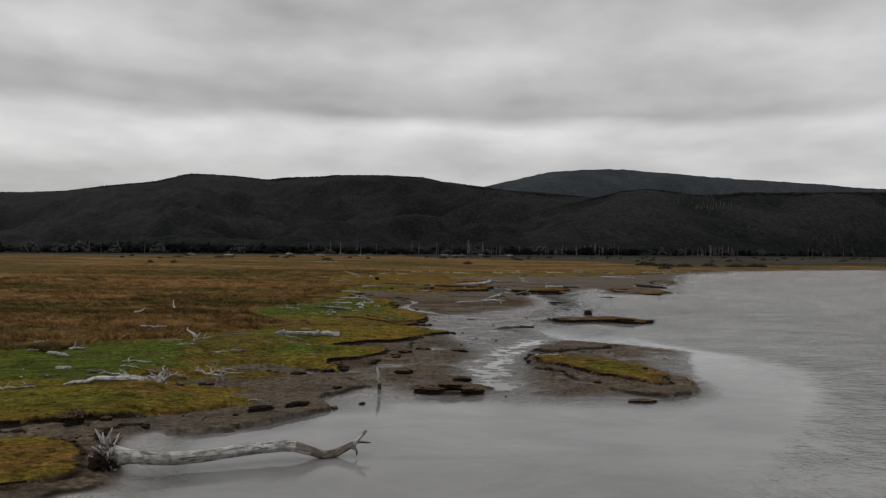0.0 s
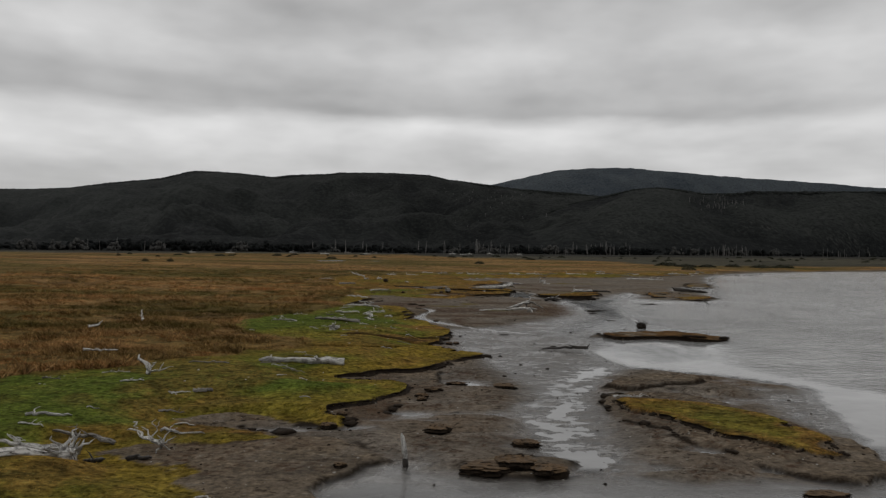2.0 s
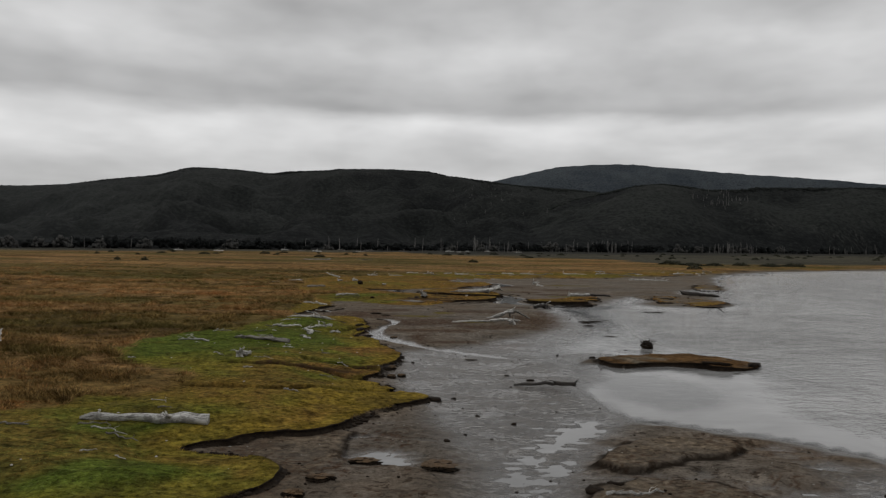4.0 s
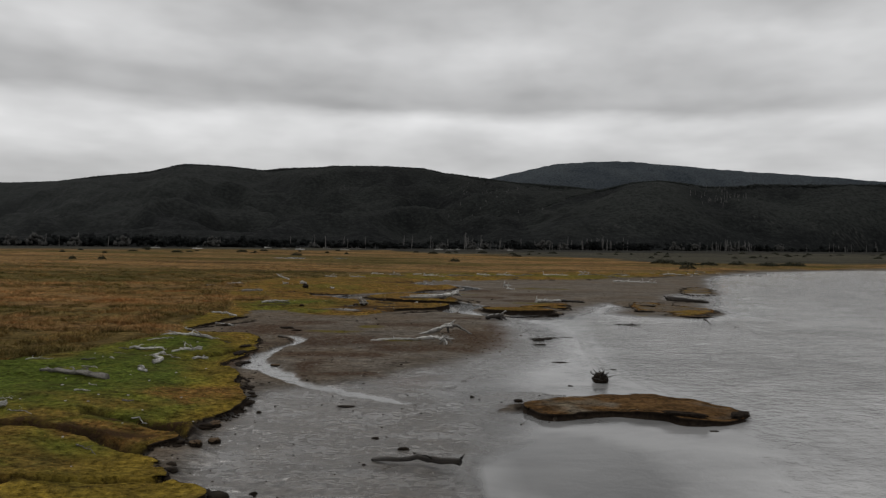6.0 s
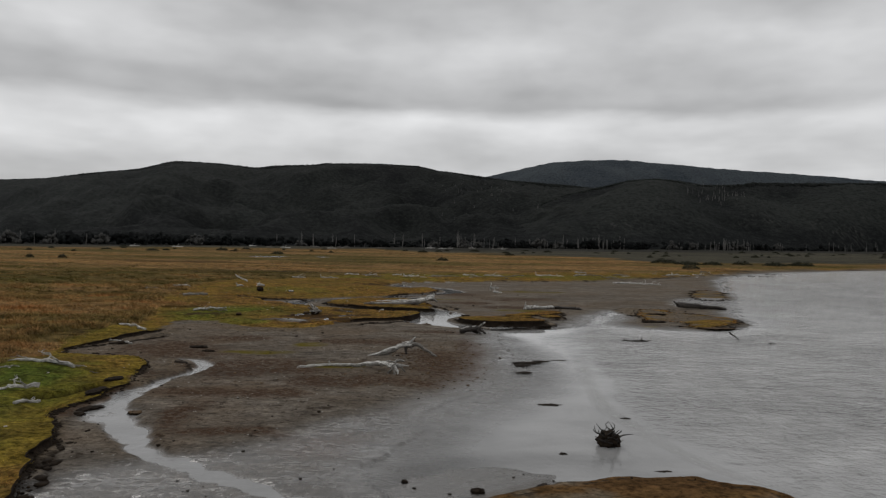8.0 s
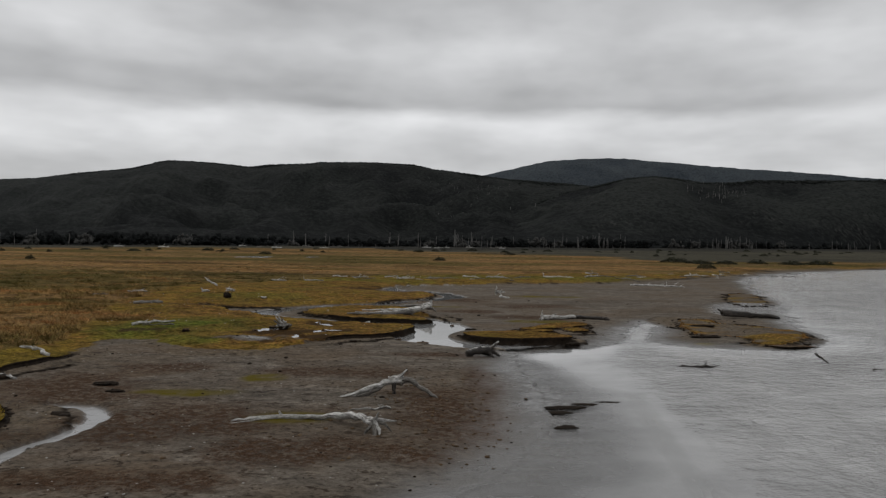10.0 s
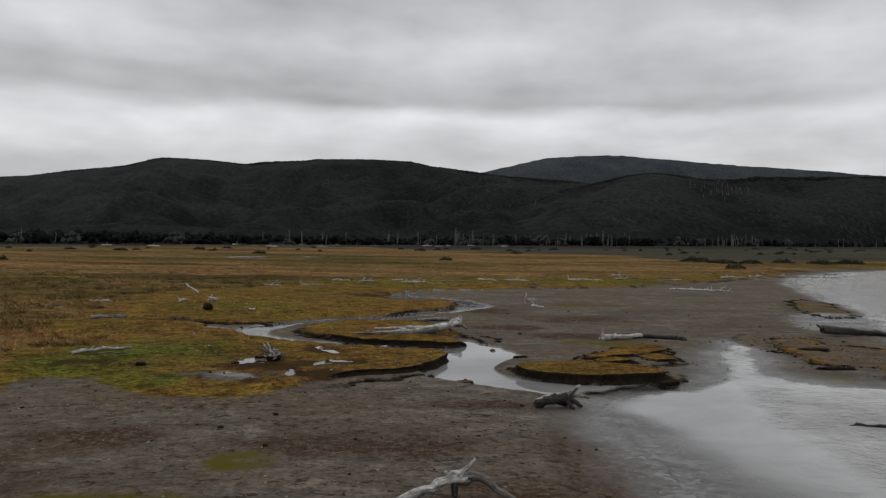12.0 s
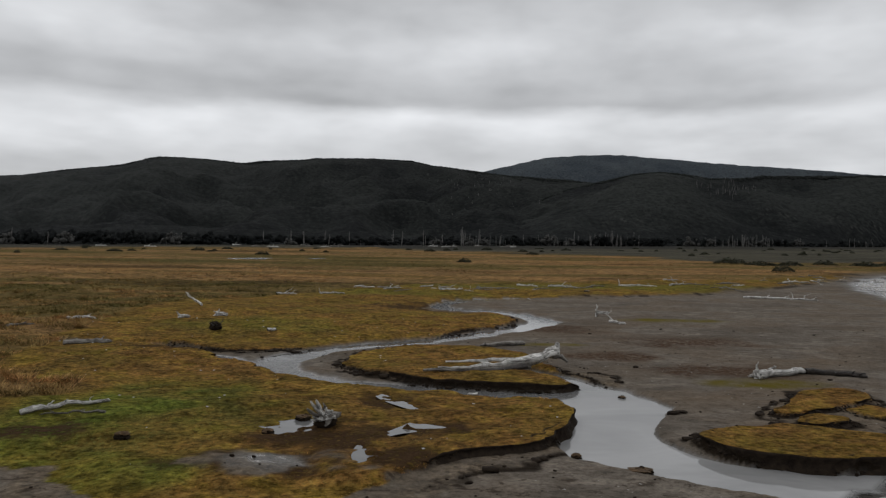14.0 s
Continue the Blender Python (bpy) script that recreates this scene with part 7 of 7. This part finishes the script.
# ---- grass ----
def tufts(name, label, x, y, z, height, width, blades, mat, lean=0.5, tint=None):
    n = len(x)
    ang = rng.uniform(0, 6.28, (n, blades))
    tilt = rng.uniform(0.05, lean, (n, blades))
    h = height[:, None] * rng.uniform(0.55, 1.15, (n, blades))
    r = rng.uniform(0, 1, (n, blades)) * width[:, None]
    bx, by = x[:, None] + np.cos(ang) * r, y[:, None] + np.sin(ang) * r
    tx, ty = bx + np.cos(ang) * h * tilt, by + np.sin(ang) * h * tilt
    wd = height[:, None] * 0.045 + 0.008
    sx, sy = -np.sin(ang + 0.8) * wd, np.cos(ang + 0.8) * wd
    bz = np.broadcast_to(z[:, None] - 0.02, h.shape)
    v = np.stack([np.stack([bx - sx, by - sy, bz], -1), np.stack([bx + sx, by + sy, bz], -1), np.stack([tx, ty, bz + h], -1)], 2).reshape(-1, 3)
    f = np.arange(len(v)).reshape(-1, 3)
    ob = bulk(name, v, f, mat)
    if tint is not None:
        layer = ob.data.attributes.new("green", "FLOAT", "POINT")
        layer.data.foreach_set("value", np.repeat(tint[0], blades * 3).astype(np.float32))
        layer = ob.data.attributes.new("brown", "FLOAT", "POINT")
        layer.data.foreach_set("value", np.repeat(tint[1], blades * 3).astype(np.float32))
    return tagged(ob, label, "grass", "", "stuff")


n = 95000
y = 20 + 190 * rng.uniform(0, 1, n) ** 1.5
x = -9 - (38 + 0.25 * y) * rng.uniform(0, 1, n) ** 1.15
f = land(x, y)
clump = fbm(x * 0.45, y * 0.45, 3, 401)
thin = step(210, 110, y)
keep = (f["rust"] > 0.45) & (f["turf"] > 0.5) & (clump > -0.28) & (rng.uniform(0, 1, n) < 0.25 + 0.75 * thin)
x, y, z, clump, thin, fringe = x[keep], y[keep], f["z"][keep], clump[keep], thin[keep], 1 + 0.4 * (f["rust"][keep] < 0.97)
tufts("tall_grass", "rust-brown tussock grass covering the marsh", x, y, z, fringe * np.clip(0.22 + 0.5 * clump, 0.08, 0.46) * (0.7 + 0.5 * rng.uniform(0, 1, len(x))) * (0.55 + 0.45 * thin), 0.22 + 0 * x, 9, TALL_GRASS, 1.7)
n = 34000
x, y = rng.uniform(-150, 190, n), 105 + 260 * rng.uniform(0, 1, n) ** 1.3
f = land(x, y)
clump = fbm(x * 0.1, y * 0.16, 4, 411)
keep = (f["rust"] > 0.6) & (f["turf"] > 0.5) & (clump > -0.15) & (f["far"] < 0.5) & ~((x > -46) & (x < -17) & (y > 205) & (y < 252))
x, y, z, clump = x[keep], y[keep], f["z"][keep], clump[keep]
tufts("far_tall_grass", "rust-brown grassland reaching toward the hills", x, y, z, np.clip(0.2 + 0.5 * clump, 0.1, 0.42), 0.6 + 0 * x, 6, FAR_GRASS, 1.6)
n = 75000
x, y = rng.uniform(-24, 24, n), 3 + 125 * rng.uniform(0, 1, n) ** 1.1
f = land(x, y)
keep = (f["turf"] > 0.55) & (f["rust"] < 0.6) & (f["bare"] < rng.uniform(0.1, 0.9, n)) & ~((x > 11) & (y > 49) & (y < 56))
x, y, z, tint = x[keep], y[keep], f["z"][keep], (f["green"][keep], f["brown"][keep])
tufts("short_grass", "short green and ochre salt turf", x, y, z, rng.uniform(0.025, 0.07, len(x)), 0.12 + 0 * x, 6, SHORT_GRASS, 1.3, tint)
x, y, f = on_edge(30, (0.02, 0.25))
ok = (f["bluff"] < 0.5) & (f["z"] > 0.2)
x, y, f = x[ok], y[ok], {k: v[ok] for k, v in f.items()}
tufts("bank_grass", "ochre turf hanging over the bank edges", x, y, f["z"] - 0.01, rng.uniform(0.03, 0.08, len(x)), 0.10 + 0 * x, 6, SHORT_GRASS, 1.3, (f["green"] * 0.6, f["brown"]))


# ---- shrubs and dead trees ----
def shrub(label, at, w, h, group=""):
    COUNT[0] += 1
    root = new("shrub")
    root.location = (*at, float(land(np.array([at[0]]), np.array([at[1]]))["z"][0]) - 0.05)
    r = random.Random(COUNT[0])
    bm = bmesh.new()
    for k in range(5):
        a = r.uniform(0, 6.28)
        tube(bm, bend((0, 0, 0), (math.cos(a) * w * 0.35, math.sin(a) * w * 0.25, h * 0.6), 4, 0.1, r), [0.06, 0.05, 0.035, 0.012], 5, 0.1, k)
    part("stems", bm, WOOD_DARK, root)
    bm = bmesh.new()
    for k in range(640):
        a, u, t = r.uniform(0, 6.28), r.uniform(0, 1) ** 0.5, r.uniform(0, 1)
        top = (1 - (u * 0.95) ** 2) * (0.75 + 0.25 * math.sin(a * 3 + COUNT[0]))
        c = Vector((math.cos(a) * u * w / 2, math.sin(a) * u * w / 3, h * top * (0.25 + 0.75 * t ** 0.6)))
        e = [c + Vector([r.uniform(-1, 1) for _ in range(3)]) * 0.034 * (w + 1.5) for _ in range(3)]
        bm.faces.new([bm.verts.new(p) for p in e])
    part("crown", bm, SHRUB, root)
    return tagged(root, label, "shrub", group)


for at, w, h in [((13.4, 237), 3.4, 1.1), ((79, 246), 8, 1.7), ((84, 241), 8, 1.1), ((91, 240), 6, 1.2), ((74, 210), 4.5, 1.8), ((101, 243), 6, 1.5), ((109, 240), 7, 1.4), ((118, 243), 8, 1.5), ((-86.6, 210), 2.0, 1.2), ((-80.3, 213), 2.2, 1.3)]:
    shrub("low dark evergreen shrub on the marsh", at, w, h, "shrubs on the marsh")
for k in range(84):
    x = rng.uniform(-180, 330)
    y = 250 + 0.45 * x + rng.uniform(20, 150)
    if y < 265:
        continue
    shrub("small dark shrub far out on the marsh", (x, y), rng.uniform(1.5, 5), rng.uniform(0.6, 1.4), "far shrubs")


def dead_tree(seed, tall):
    root = new("dead_tree")
    r = random.Random(seed)
    lean = Vector((r.uniform(-0.08, 0.08), r.uniform(-0.05, 0.05), 1))
    bm = bmesh.new()
    tube(bm, [lean * (tall * k / 6) + Vector((r.uniform(-0.1, 0.1), 0, 0)) for k in range(7)], [0.32 * (1 - 0.85 * k / 6) for k in range(7)], 6, 0.15, seed)
    part("trunk", bm, WOOD_FAR, root)
    for k in range(5):
        t = r.uniform(0.35, 0.9)
        a = r.uniform(0, 6.28)
        s = lean * (tall * t)
        e = s + Vector((math.cos(a), math.sin(a), r.uniform(0.5, 1.4))) * tall * 0.2 * (1.2 - t)
        bm = bmesh.new()
        tube(bm, bend(s, e, 4, 0.2, r), [0.12, 0.09, 0.06, 0.02], 5, 0.1, k)
        part("branch", bm, WOOD_FAR, root)
    return tagged(root, "bare grey dead tree at the forest edge", "dead tree", "dead trees at the forest edge")


KINDS = [dead_tree(k, 6.5 + 1.1 * k) for k in range(4)]
SPOTS = []
for k in range(150):
    x = rng.choice([rng.uniform(-200, 60), rng.normal(40, 14), rng.normal(95, 22), rng.normal(130, 6), rng.normal(240, 14), rng.uniform(200, 420)])
    SPOTS.append((x, float(foot_line(np.array(x))) + rng.uniform(-8, 6), 1.3, rng.uniform(0.4, 1.15)))
for k in range(44):
    x, y, z = hill_point(rng.normal(338, 16), rng.uniform(0.55, 0.95), SPUR, 475, 850, 231, 18)
    SPOTS.append((float(x), float(y), float(z), rng.uniform(0.4, 0.75)))
for k in range(50):
    x, y, z = hill_point(rng.normal(80, 45), rng.uniform(0.45, 0.85), FRONT, 475, 1150, 201, 34)
    SPOTS.append((float(x), float(y), float(z), rng.uniform(0.3, 0.55)))
for k, (x, y, z, s) in enumerate(SPOTS):
    m = Matrix.LocRotScale((x, y, z), Euler((0, 0, rng.uniform(0, 6.28))), None)
    if k < 4:
        KINDS[k].matrix_basis = m
        continue
    t = copy_thing(KINDS[k % 4], m)
    t.scale = (s, s, s)

# ---- pools of standing water on the turf ----
for outline, level in PUDDLES:
    p = rounded(outline, True, 2)
    c = p.mean(0)
    p = c + (p - c) * 1.3
    bm = bmesh.new()
    bm.faces.new([bm.verts.new((x, y, level - 0.02)) for x, y in p])
    me = bpy.data.meshes.new("puddle")
    bm.to_mesh(me)
    bm.free()
    if outline[0][1] > 200:
        me.attributes.new("ripple", "FLOAT", "POINT").data.foreach_set("value", np.full(len(me.vertices), 0.9, np.float32))
    me.materials.append(WATER)
    tagged(new("puddle", me), "still pool of water on the turf", "puddle", "", "structure")
